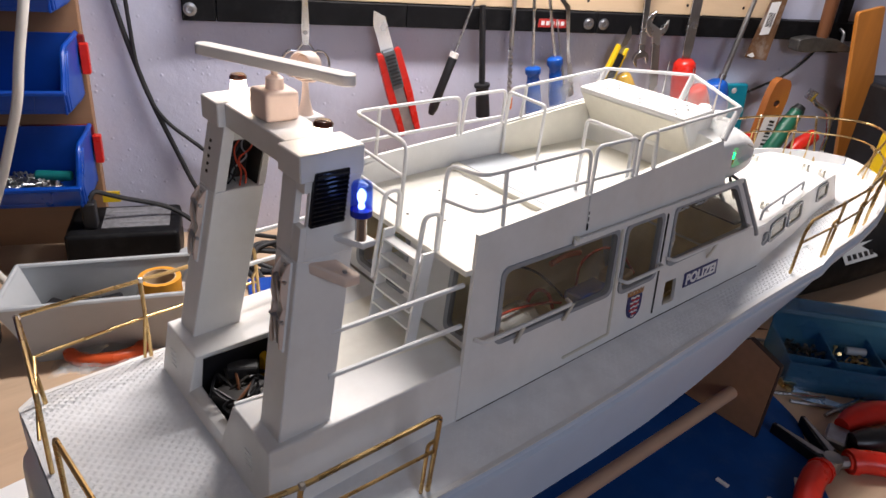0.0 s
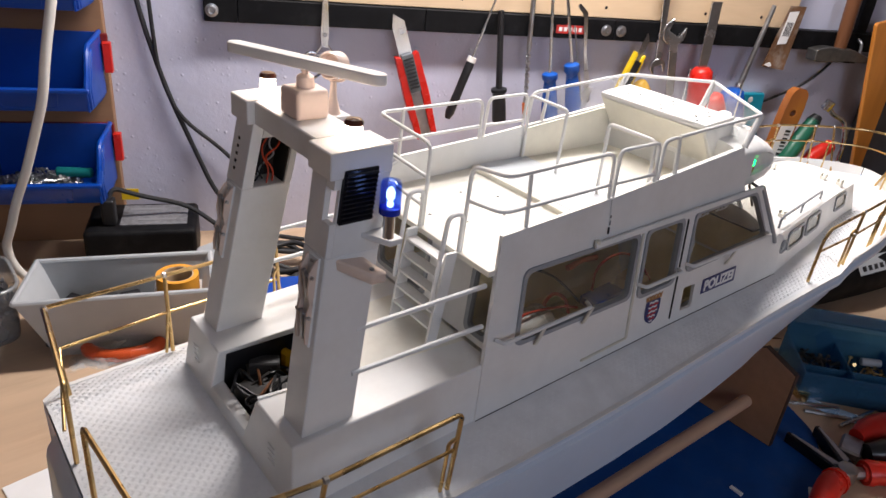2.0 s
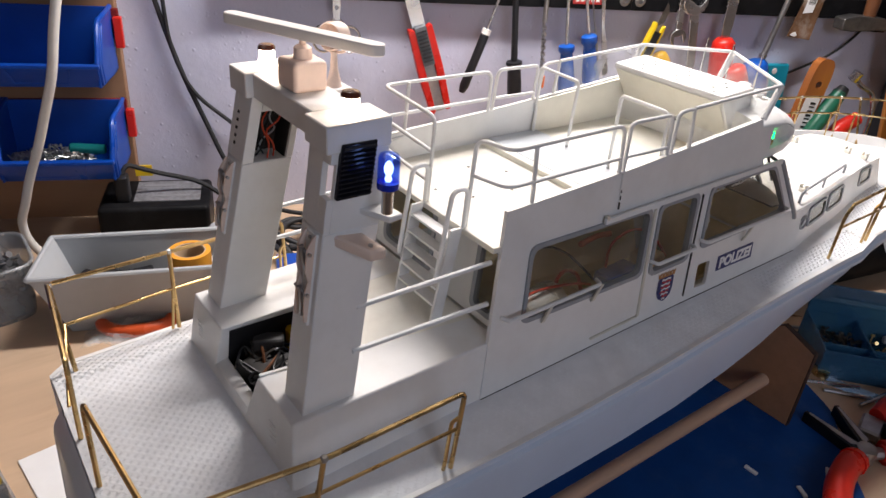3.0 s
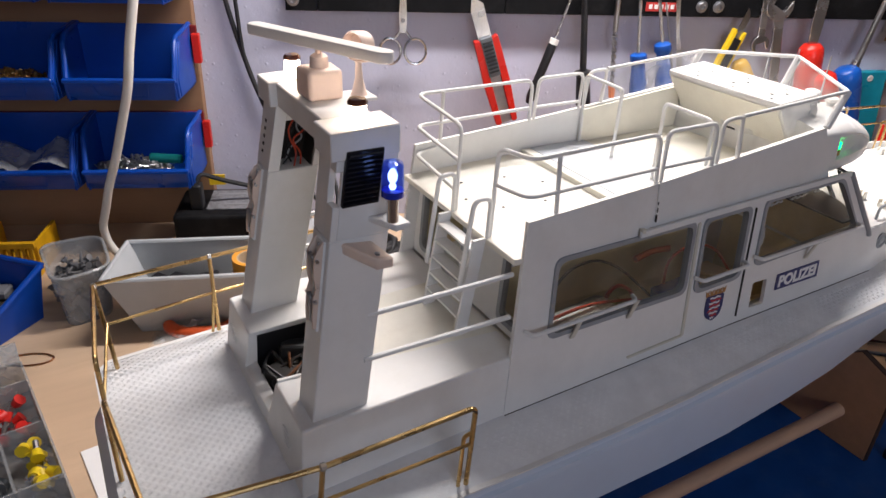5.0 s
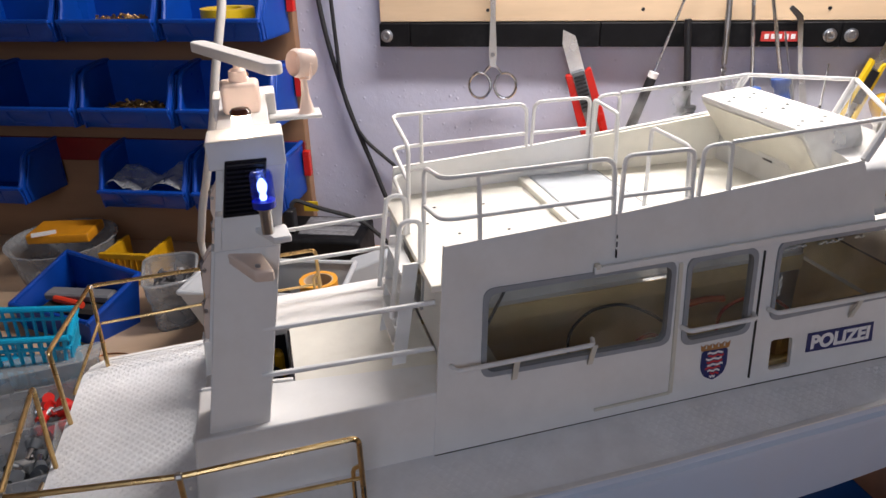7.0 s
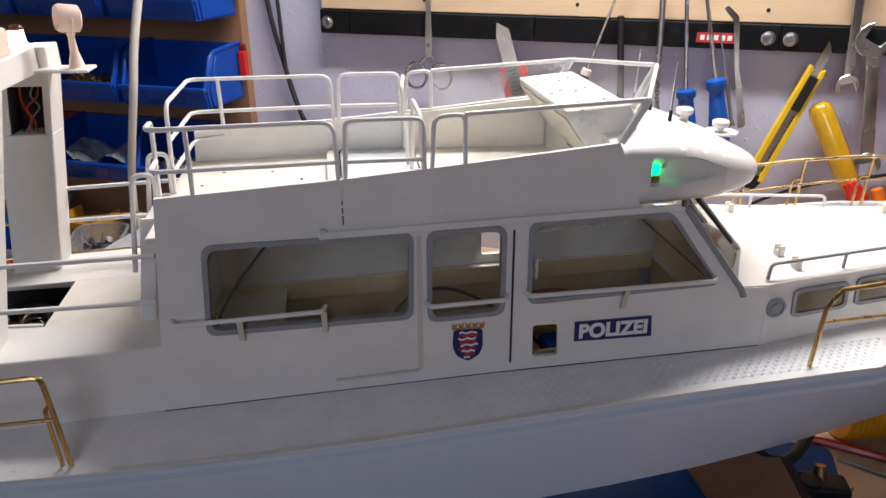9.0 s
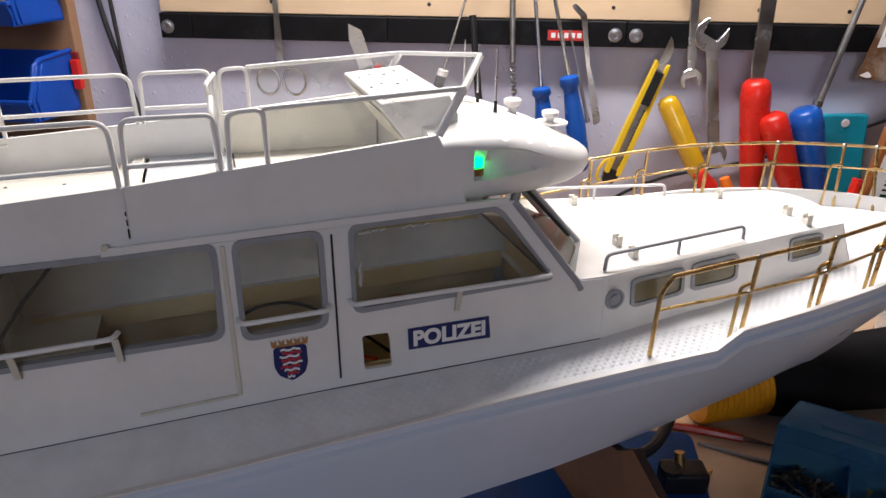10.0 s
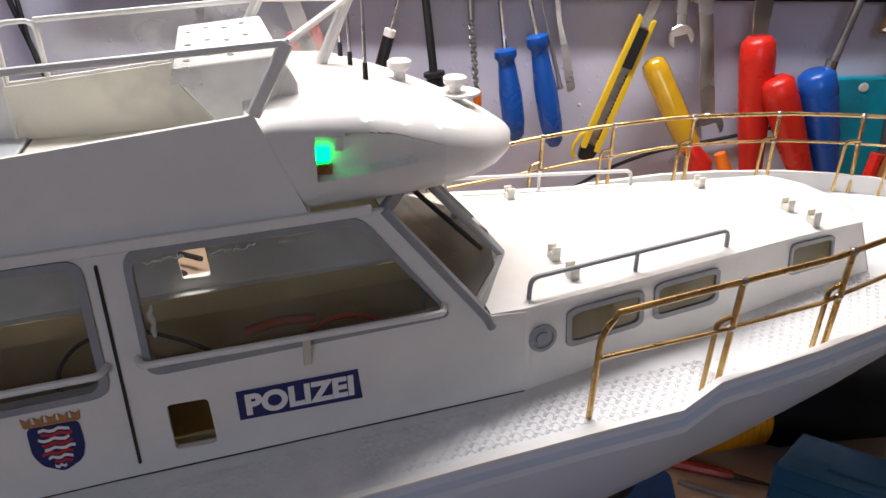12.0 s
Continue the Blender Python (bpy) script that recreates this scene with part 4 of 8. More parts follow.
for x, y in ((0.030, 0.035), (0.034, -0.008), (0.060, 0.03), (0.062, -0.012), (0.078, 0.012), (0.045, -0.045), (0.020, 0.012), (0.076, -0.04)):
    part("screw_hole", G().lathe([(0.0011, 0), (0.0009, 0.0002)], (x, y, 0.2655 + 0.0265 * (x - 0.0035) - 0.0001 + 0.0002), seg=8), BLACK, cabin)
part("cabin_roof", G().box(0.02, 0.262, -0.0620, 0.0620, 0.2600, 0.2618), OLIVE, cabin)
# the open inside of the hull below the deckhouse: bare skin, coaming, motor and loose wiring
rr = []
for x in (0.012, 0.06, 0.12, 0.18, 0.25, 0.31, 0.345):
    h = [(max(0.0, y - 0.003), z + (0.003 if y < 0.06 else 0.0)) for y, z in hull_ring(x)[4:]]
    rr.append([(x, y, z) for y, z in h] + [(x, -y, z) for y, z in h[-2::-1]])
part("hull_lining", G().loft(rr, False, False).mesh("hull_lining", smooth=40), OLIVE, boat, "bare olive inner skin of the hull")
for x in (0.0115, 0.3400):
    part("bulkhead", G().box(x, x + 0.0015, -0.0635, 0.0635, 0.0935, 0.1690 if x < 0.1 else 0.2160), OLIVE, boat)
for s in (-1, 1):
    part("coaming", G().hexa([(0.02, s * 0.0585, 0.1600), (0.335, s * 0.0565, 0.1690), (0.335, s * 0.0580, 0.1690), (0.02, s * 0.0600, 0.1600), (0.02, s * 0.0585, 0.1725), (0.335, s * 0.0565, 0.1815), (0.335, s * 0.0580, 0.1815), (0.02, s * 0.0600, 0.1725)]), OLIVE, boat)
MOTORM = mat("motor_silver", (0.84, 0.85, 0.86), 0.24, metal=0.35, var=0.06)
part("motor_can", G().lathe([(0.012, -0.002), (0.0165, 0.0), (0.0175, 0.002), (0.0175, 0.078), (0.0165, 0.080), (0.010, 0.082)], (0.106, 0.026, 0.121), (0.97, 0.22, -0.08), 28), MOTORM, boat, "silver electric motor can")
part("motor_mount", G().box(0.112, 0.180, 0.022, 0.044, 0.042, 0.1040), OLIVE, boat)
part("blue_connector", G().cbox((0.2705, 0.044, 0.1146), (0.046, 0.022, 0.0112), 4).mesh("blue_connector", 0.002), BLUEP, boat)
part("connector_shelf", G().box(0.222, 0.330, 0.022, 0.066, 0.098, 0.1088), OLIVE, boat)
part("beige_block", G().cbox((0.313, 0.044, 0.118), (0.026, 0.026, 0.018), 12).mesh("beige_block", 0.002), PLY, boat)
ORWIRE = mat("orange_wire", (0.60, 0.10, 0.02), 0.4)
for mt, r, pts in ((REDWIRE, 0.0013, [(0.080, 0.020, 0.142), (0.115, 0.026, 0.142), (0.160, 0.034, 0.138), (0.212, 0.040, 0.124), (0.236, 0.046, 0.112)]),
                   (REDWIRE, 0.0018, [(0.180, 0.040, 0.122), (0.186, 0.044, 0.136), (0.200, 0.046, 0.139), (0.214, 0.044, 0.130), (0.222, 0.044, 0.112)]),
                   (RUBBER, 0.0009, [(0.022, -0.0480, 0.170), (0.0295, -0.0458, 0.2090), (0.042, -0.0400, 0.2275), (0.0577, -0.0274, 0.2430), (0.072, -0.015, 0.2605)]),
                   (REDWIRE, 0.0014, [(0.262, 0.052, 0.118), (0.262, 0.053, 0.146), (0.288, 0.051, 0.156), (0.315, 0.046, 0.148), (0.334, 0.038, 0.120)]),
                   (ORWIRE, 0.0030, [(0.232, 0.0625, 0.147), (0.252, 0.0630, 0.151), (0.272, 0.0625, 0.149)]),
                   (RUBBER, 0.0012, [(0.137, 0.053, 0.108), (0.134, 0.054, 0.146), (0.150, 0.054, 0.163), (0.177, 0.054, 0.165), (0.204, 0.054, 0.151), (0.228, 0.054, 0.130), (0.250, 0.054, 0.109)])):
    part("hull_wire", G().tube(bend(pts, 0.02, 5), r, 7).mesh("hull_wire", smooth=60), mt, boat)

# --- visor over the windscreen, with the green side light ---
VIS = [(0.2440, 0.0648, 0.3060, 0.2670), (0.2560, 0.0648, 0.3070, 0.2662), (0.2700, 0.0644, 0.3078, 0.2655), (0.2850, 0.0628, 0.3075, 0.2648), (0.3000, 0.0597, 0.3035, 0.2642), (0.3150, 0.0548, 0.2985, 0.2640),
       (0.3300, 0.0474, 0.2925, 0.2643), (0.3430, 0.0374, 0.2865, 0.2658), (0.3530, 0.0252, 0.2810, 0.2680), (0.3590, 0.0125, 0.2770, 0.2705), (0.3610, 0.0030, 0.2750, 0.2725)]


def visor_ring(x, w, zt, zb, n=28):
    """Flat sides that carry on the deckhouse walls, a domed top, and a rounded nose."""
    fore = min(1.0, max(0.0, (x - 0.25) / 0.095))
    side, under = 0.16 + 0.40 * fore, 0.30 + 0.25 * fore
    mid = zb + (zt - zb) * (0.77 - 0.33 * fore)
    out = []
    for k in range(n):
        a = 2 * math.pi * k / n
        ca, sa = math.cos(a), math.sin(a)
        y = w * math.copysign(abs(ca) ** (0.72 if sa > 0 else side), ca)
        z = mid + (zt - mid) * abs(sa) ** 0.9 if sa > 0 else mid - (mid - zb) * abs(sa) ** under
        out.append((x, y * (1 - 1.15 * (1 - fore) * (z - 0.267)), z))
    return out


REC_LO = [(0.2655, 0.2795), (0.3165, 0.2828)]
REC_HI = [(0.2655, 0.2925), (0.2800, 0.2955), (0.2950, 0.2930), (0.3165, 0.2846)]


def recessed(ring):
    """The visor's side is hollowed out ahead of each side light."""
    out = []
    for x, y, z in ring:
        if 0.2655 < x < 0.3165:
            d = 0.0062 * ((0.3165 - x) / 0.051) ** 0.8
            lo, hi = table(x, REC_LO), table(x, REC_HI)
            k = min(1.0, max(0.0, (z - lo) / 0.0009)) * min(1.0, max(0.0, (hi - z) / 0.0005))
            y -= math.copysign(d * k, y) if abs(y) > 0.02 else 0.0
        out.append((x, y, z))
    return out


vx = sorted([v[0] for v in VIS] + [0.2654, 0.2657] + [0.2670 + 0.003 * k for k in range(17) if abs(0.2670 + 0.003 * k - 0.27) > 1e-6])
rings = []
for x in vx:
    w, zt, zb = (table(x, [(v[0], v[k]) for v in VIS]) for k in (1, 2, 3))
    rings.append(recessed(visor_ring(x, w, zt, zb, 420)))
g = G().loft(rings)
visor = part("visor", g.mesh("visor", smooth=42), WHITE, cabin, "rounded white visor over the wheelhouse")
part("side_light", G().cbox((0.2684, -0.0590, 0.2886), (0.0050, 0.0060, 0.0054)).mesh("side_light", 0.0006), GREENLENS, visor, "glowing green side light")
part("light_base", G().cbox((0.2684, -0.0590, 0.2834), (0.0056, 0.0062, 0.0040)).mesh("light_base", 0.0004), BRASS, visor)

# --- windshield below the visor: three panes in grey frames ---
def front(y, h, w=0.0):
    lean = 0.0387
    x = 0.3255 - lean * h + 0.036 * (1 - (abs(y) / 0.066) ** 1.5) * (1 - 0.2 * h) - w
    return (x, y * (1 - 0.04 * h), 0.2175 + 0.0490 * h)


for y0, y1 in ((-0.0655, -0.0225), (-0.0225, 0.0225), (0.0225, 0.0655)):
    quad = lambda d, w: [front(y0 + d, d / 0.05, w), front(y1 - d, d / 0.05, w), front(y1 - d, 1 - d / 0.05, w), front(y0 + d, 1 - d / 0.05, w)]
    g = G().loft([quad(0, 0.0), quad(0, -0.0015), quad(0.0026, -0.0015), quad(0.0026, 0.0015), quad(0, 0.0015)], True, False)
    fr = part("windshield", g.mesh("windshield", smooth=30), GREYF, cabin, "grey-framed raked windshield")
    part("pane", G().add(quad(0.002, 0.0), [(0, 1, 2, 3)]), PANE, fr).visible_shadow = False
w0 = Vector(front(-0.045, 0.95, -0.004))
part("wiper", G().tube([w0, Vector(front(-0.040, 0.30, -0.004))], 0.0012, 6), BLACK, cabin)
# added sheet that covers the white roof so the windshield looks dark
part("dashboard", G().prism([(0.310, -0.0590, 0.2202), (0.3265, -0.0590, 0.2202), (0.3440, -0.035, 0.2202), (0.3540, 0.0, 0.2202), (0.3440, 0.035, 0.2202), (0.3265, 0.0590, 0.2202), (0.310, 0.0590, 0.2202)], (0, 0, 0.0014)), DARKIN, cabin, "added dark sheet behind the windshield")
for s in (-1, 1):
    part("corner_strut", G().tube([(0.2880, s * 0.0655, 0.2670), (0.3275, s * 0.0695, 0.2165), (0.3300, s * 0.0700, 0.2115)], 0.0019, 8), GREYF, cabin)

# --- flybridge fittings ---
fly = new("flybridge_fittings")
fly.parent = boat
fly.location = Vector((0.15, 0, 0.2692)) - Vector(boat.location)
TUBE = 0.00125
for s in (-1, 1):
    inner = -0.0355 if s < 0 else 0.002
    top = bend([(0.0065, inner, 0.2660), (0.0085, inner, 0.3170), (0.0110, s * 0.0615, 0.3190), (0.0985, s * 0.0600, 0.3200), (0.0995, s * 0.0615, 0.2905)], 0.007)
    part("fly_rail", G().tube(top, TUBE, 8), WHITE, fly)
    midr = bend([(0.0078, inner, 0.2965), (0.0105, s * 0.0615, 0.2985), (0.0985, s * 0.0612, 0.3000)], 0.007)
    part("fly_rail", G().tube(midr, TUBE, 8), WHITE, fly)
    part("rail_post", G().rod((0.029, s * 0.0622, 0.2870), (0.029, s * 0.0600, 0.3195), TUBE, seg=8), WHITE, fly)
    if s > 0:
        part("fly_rail", G().tube(bend([(0.0070, inner, 0.2780), (0.010, s * 0.0600, 0.2800), (0.029, s * 0.0620, 0.2830)], 0.006), TUBE, 8), WHITE, fly)
    # second bay with a double post
    bay = bend([(0.1030, s * 0.0615, 0.2910), (0.1040, s * 0.0600, 0.3205), (0.1425, s * 0.0600, 0.3205), (0.1430, s * 0.0618, 0.2945)], 0.005)
    part("fly_rail", G().tube(bay, TUBE, 8), WHITE, fly)
    part("fly_rail", G().rod((0.1035, s * 0.0612, 0.3000), (0.1430, s * 0.0612, 0.2998), TUBE, seg=8), WHITE, fly)
    # third bay joins the windscreen
    bay = bend([(0.1470, s * 0.0615, 0.2950), (0.1480, s * 0.0600, 0.3208), (0.1640, s * 0.0598, 0.3218), (0.1640, s * 0.0618, 0.2965)], 0.005)
    part("fly_rail", G().tube(bay, TUBE, 8), WHITE, fly)
# inboard guard hoop and a small far hoop
part("guard_hoop", G().tube(bend([(0.1455, 0.0590, 0.2692), (0.1455, 0.0600, 0.3190), (0.1400, 0.0169, 0.3200), (0.1445, 0.0225, 0.2692)], 0.004), TUBE, 8), WHITE, fly)
part("guard_hoop", G().tube(bend([(0.1415, -0.0200, 0.2692), (0.1420, -0.0191, 0.3208), (0.1415, -0.0570, 0.3208), (0.1440, -0.0590, 0.2692)], 0.004), TUBE, 8), WHITE, fly)
# bulwark linings in cream and a helm console
for s in (-1, 1):
    pl = side_at(s)
    g = G().prism([pl(0.145, 0.2692, 0.0032), pl(0.243, 0.2692, 0.0032), pl(0.243, 0.3030, 0.0032), pl(0.145, 0.2940, 0.0032)], (0, -s * 0.0020, 0))
    part("bulwark_lining", g.mesh("bulwark_lining", 0.0003), CREAM, fly)
g = G().prism([(0.2225, -0.0420, 0.3168), (0.2590, -0.0420, 0.3200), (0.2640, -0.0420, 0.3090), (0.2620, -0.0420, 0.2692), (0.2560, -0.0420, 0.2692), (0.2225, -0.0420, 0.3142)], (0, 0.0985, 0))
con = part("helm_console", g.mesh("helm_console", 0.0007), WHITE, fly, "white sloped helm console with small dials")
part("console_face", G().prism([(0.2232, -0.0400, 0.3124), (0.2553, -0.0400, 0.2696), (0.2549, -0.0400, 0.2696), (0.2228, -0.0400, 0.3124)], (0, 0.0945, 0)), CREAM, con)


def on_face(y, z, out):
    return (0.2225 + (0.3142 - z) * 0.7444 - 0.8 * out - 0.0006, y, z - 0.6 * out)


part("console_panel", G().prism([on_face(-0.0125, 0.2700, 0.0), on_face(0.0160, 0.2700, 0.0), on_face(0.0160, 0.2880, 0.0), on_face(-0.0125, 0.2880, 0.0)], (-0.0006, 0, -0.0004)).mesh("console_panel", 0.0002), WHITE, con)
part("console_opening", G().prism([on_face(0.0035, 0.2715, 0.0008), on_face(0.0120, 0.2715, 0.0008), on_face(0.0120, 0.2848, 0.0008), on_face(0.0035, 0.2848, 0.0008)], (-0.0003, 0, -0.0002)), BLACK, con)
part("console_plate", G().prism([on_face(-0.0085, 0.2722, 0.0004), on_face(-0.0035, 0.2722, 0.0004), on_face(-0.0035, 0.2838, 0.0004), on_face(-0.0085, 0.2838, 0.0004)], (-0.0003, 0, -0.0002)), STEEL, con)
DIALM = mat("dial_grey", (0.60, 0.60, 0.60), 0.4)
for i in range(12):
    x, y = 0.2275 + 0.0075 * (i % 4), -0.031 + 0.032 * (i // 4) + 0.006 * (i % 2)
    part("dial", G().lathe([(0.0013, 0), (0.0013, 0.0004), (0.0009, 0.0004), (0.0008, 0.0001)], (x, y, 0.3169 + (x - 0.2225) * 0.0877), seg=10), DIALM, con)
# windscreen of the flybridge: clear panes in white edging
N, C, F, NB, CB, FB = (0.2595, -0.0612, 0.3268), (0.2910, 0.0, 0.3330), (0.2595, 0.0612, 0.3268), (0.2465, -0.0622, 0.3045), (0.2780, 0.0, 0.3068), (0.2465, 0.0622, 0.3045)
NA, NAB, FA, FAB = (0.1640, -0.0598, 0.3218), (0.1640, -0.0628, 0.2972), (0.1640, 0.0598, 0.3218), (0.1640, 0.0628, 0.2972)
for quad in ((NAB, NB, N, NA), (NB, CB, C, N), (CB, FB, F, C), (FB, FAB, FA, F)):
    pn = part("screen_pane", G().add(quad, [(0, 1, 2, 3)]), CLEAR, fly, "clear acrylic windscreen pane")
    pn.visible_shadow = False
for a, b, r in ((NA, N, 0.0013), (N, C, 0.0013), (C, F, 0.0013), (F, FA, 0.0013), (NB, N, 0.0024), (CB, C, 0.0024), (FB, F, 0.0024), (FA, FAB, 0.0010), (NA, NAB, 0.0010)):
    part("screen_edge", G().rod(a, b, r, seg=8), WHITE, fly)
# antennas and horns on the visor
for x, y in ((0.2920, -0.0235), (0.2905, 0.0005), (0.2905, 0.0240)):
    z = 0.3045
    an = part("antenna", G().rod((x, y, z + 0.006), (x, y, z + 0.034), 0.0007, 0.0005, 6), CHROME, fly)
    part("antenna_foot", G().rod((x, y, z - 0.003), (x, y, z + 0.007), 0.0012, 0.0010, 8), BLACK, an)
for x, y, z in ((0.3100, -0.0060, 0.2985), (0.3340, -0.0080, 0.2905)):
    part("horn", G().lathe([(0.0026, -0.002), (0.0026, 0.0050), (0.0034, 0.0055), (0.0050, 0.0068), (0.0052, 0.0092), (0.0040, 0.0100)], (x, y, z), seg=18), WPLAST, fly, "small white mushroom-shaped vent")
part("horn_shelf", G().lathe([(0.010, 0.0), (0.010, 0.0012)], (0.3350, -0.0080, 0.2925), seg=20), WHITE, fly)

# --- ladder to the flybridge ---
ladder = new("ladder")
ladder.parent = boat
ladder.location = Vector((0.0, -0.018, 0.2072)) - Vector(boat.location)
for y in (-0.0358, 0.0020):
    part("ladder_side", G().hexa([(-0.0135, y - 0.0009, 0.2050), (-0.0060, y - 0.0009, 0.2050), (-0.0060, y + 0.0009, 0.2050), (-0.0135, y + 0.0009, 0.2050), (-0.0045, y - 0.0009, 0.2655), (0.0035, y - 0.0009, 0.2655), (0.0035, y + 0.0009, 0.2655), (-0.0045, y + 0.0009, 0.2655)]), WHITE, ladder)
    part("ladder_hoop", G().tube(bend([(-0.0120, y, 0.2350), (-0.0050, y, 0.2893), (0.0056, y, 0.2893), (0.0048, y, 0.2650)], 0.0055, 6), 0.0014, 8), WHITE, ladder)
for k in range(5):
    z = 0.2170 + k * 0.0105
    x = -0.0098 + (z - 0.2074) * 0.155
    part("ladder_step", G().box(x - 0.0040, x + 0.0036, -0.0350, 0.0012, z, z + 0.0014), WHITE, ladder)


# --- fore cabin ---
trunk = new("fore_cabin")
trunk.parent = boat
trunk.location = Vector((0.44, 0, 0.18)) - Vector(boat.location)
TW = [(0.326, 0.0672), (0.3455, 0.0672), (0.360, 0.0648), (0.376, 0.0622), (0.409, 0.0572), (0.455, 0.0500), (0.505, 0.0420), (0.553, 0.0368), (0.562, 0.026)]
TZ = [(0.326, 0.2165), (0.40, 0.2155), (0.562, 0.2145)]


def trunk_w(x):
    return table(x, TW)


def trunk_z(x):
    return table(x, TZ)


txs = [0.3455, 0.36, 0.376, 0.40, 0.42, 0.455, 0.48, 0.505, 0.53, 0.553]
for s in (-1, 1):
    def wallp(x, k, w=0.0, s=s):
        zb, zt = deck_z(x, 0.07) - 0.0015, trunk_z(x)
        z = zb + (zt - zb) * k
        return (x + (0.010 * (1 - k) if x > 0.55 else 0.0), s * (trunk_w(x) + 0.0048 * (1 - k) - w), z)
    rr = [[wallp(x, 0), wallp(x, 1), wallp(x, 1, 0.002), wallp(x, 0, 0.002)] for x in txs]
    side = side_at(s)
    fair = [[side(0.3448, 0.1775, 0.0), side(0.3448, 0.2152, 0.0), side(0.3448, 0.2152, 0.0020), side(0.3448, 0.1775, 0.0020)],
            [wallp(0.3495, 0.08, -0.0003), wallp(0.3495, 0.985, -0.0003), wallp(0.3495, 0.985, 0.001), wallp(0.3495, 0.08, 0.001)]]
    part("corner_fairing", G().loft(fair), WHITE, trunk)
    part("trunk_side", G().loft(rr).mesh("trunk_side", smooth=30), WHITE, trunk)

    def port(x0, x1, k0, k1, nm="port_window"):
        loop = [(x0 + a * (x1 - x0), k0 + b * (k1 - k0)) for a, b in round_rect(0, 1, 0, 1, 0.14)]
        inn = grow(loop, 0)
        cx, ck = (x0 + x1) / 2, (k0 + k1) / 2
        inn = [(cx + (a - cx) * 0.88, ck + (b - ck) * 0.74) for a, b in loop]
        fr = part(nm, ring_frame(loop, inn, wallp, 0.001, -0.0014).mesh(nm, smooth=40), GREYF, trunk, "small grey-framed cabin window")
        # opaque pane, its olive colour stands in for the lit inside behind glass
        part("pane", G().add([wallp(a, b, -0.0004) for a, b in inn], [tuple(range(len(inn)))]), mat("olive_opaque_pane", (0.13, 0.105, 0.05), 0.10, var=0.3, scale=30), fr, "dark reflecting pane")
    port(0.3660, 0.4080, 0.40, 0.86)
    port(0.4140, 0.4540, 0.40, 0.88)
    port(0.5020, 0.5330, 0.42, 0.90)
    ring = Vector(wallp(0.3535, 0.62, -0.0006))
    part("porthole", G().lathe([(0.0062, 0), (0.0066, 0.0010), (0.0050, 0.0014), (0.0046, 0.0005), (0.0030, 0.0005), (0.0028, 0.0013), (0.0012, 0.0013)], ring, (0, s, 0.04), 22), GREYF, trunk, "round grey vent ring")
    # roof hand rail
    zz = lambda x: trunk_z(x) + 0.0105
    path = bend([(0.3495, s * 0.0615, trunk_z(0.3495)), (0.3500, s * 0.0615, zz(0.350)), (0.4612, s * 0.0440, zz(0.461)), (0.4617, s * 0.0440, trunk_z(0.4617))], 0.004)
    hr = part("roof_rail", G().tube(path, 0.0011, 8), GREYF if s < 0 else WHITE, trunk)
    part("rail_foot", G().rod((0.406, s * 0.0527, trunk_z(0.406)), (0.406, s * 0.0527, zz(0.406)), 0.0010, seg=8), GREYF if s < 0 else WHITE, hr)

# roof with rounded front and a slight overhang
front_pts = [(x, -trunk_w(x) - 0.0010) for x in (0.330, 0.345, 0.36, 0.376, 0.40, 0.43, 0.455, 0.48, 0.505, 0.53, 0.5525)] + [(0.5590, -0.030), (0.5640, -0.016), (0.5655, 0.0)]
outline = front_pts + [(x, -y) for x, y in front_pts[-2::-1]]
cr = lambda x, y: trunk_z(x) + 0.0030 * (1 - (y / 0.062) ** 2)
low = [(x, y, trunk_z(x) - 0.0014) for x, y in outline]
edge = [(x, y, trunk_z(x) + 0.0004) for x, y in outline]
rings = [low, edge]
for k in (0.8, 0.55, 0.25):
    rings.append([(0.44 + (x - 0.44) * (1 - (1 - k) * 0.25) if x > 0.44 else x, y * k, cr(x, y * k) + 0.0006) for x, y in outline])
part("trunk_roof", G().loft(rings, True, True).mesh("trunk_roof", smooth=40), WHITE, trunk, "white cambered fore cabin roof")
# sloping front of the trunk
fr = [(0.5530, -0.0372), (0.5580, -0.030), (0.5625, -0.016), (0.5635, 0)]
fr += [(x, -y) for x, y in fr[-2::-1]]
g = G().loft([[(x + 0.010, y * 1.12, deck_z(x, y) - 0.0015) for x, y in fr], [(x, y, trunk_z(x)) for x, y in fr]], False, False)
part("trunk_front", g.mesh("trunk_front", smooth=40), WHITE, trunk)
# clips on the roof
def clip_thing(x, y):
    z = trunk_z(x) + 0.0030 * (1 - (y / 0.062) ** 2)
    g = G().box(x - 0.0022, x + 0.0022, y - 0.0030, y + 0.0030, z - 0.001, z + 0.0042)
    g.box(x - 0.0022, x + 0.0022, y - 0.0030, y - 0.0016, z + 0.0042, z + 0.0072)
    g.box(x - 0.0022, x + 0.0022, y + 0.0016, y + 0.0030, z + 0.0042, z + 0.0072)
    part("roof_clip", g.mesh("roof_clip", 0.0003), CREAM, trunk)


for x, y in ((0.3745, -0.0330), (0.3755, -0.0500), (0.3840, 0.0440), (0.4960, 0.0260), (0.5200, -0.0180), (0.5220, -0.0345)):
    clip_thing(x, y)

# --- brass rails ---
bow_rail = new("bow_rail")
bow_rail.parent = boat
bow_rail.location = Vector((0.5, 0, 0.2)) - Vector(boat.location)


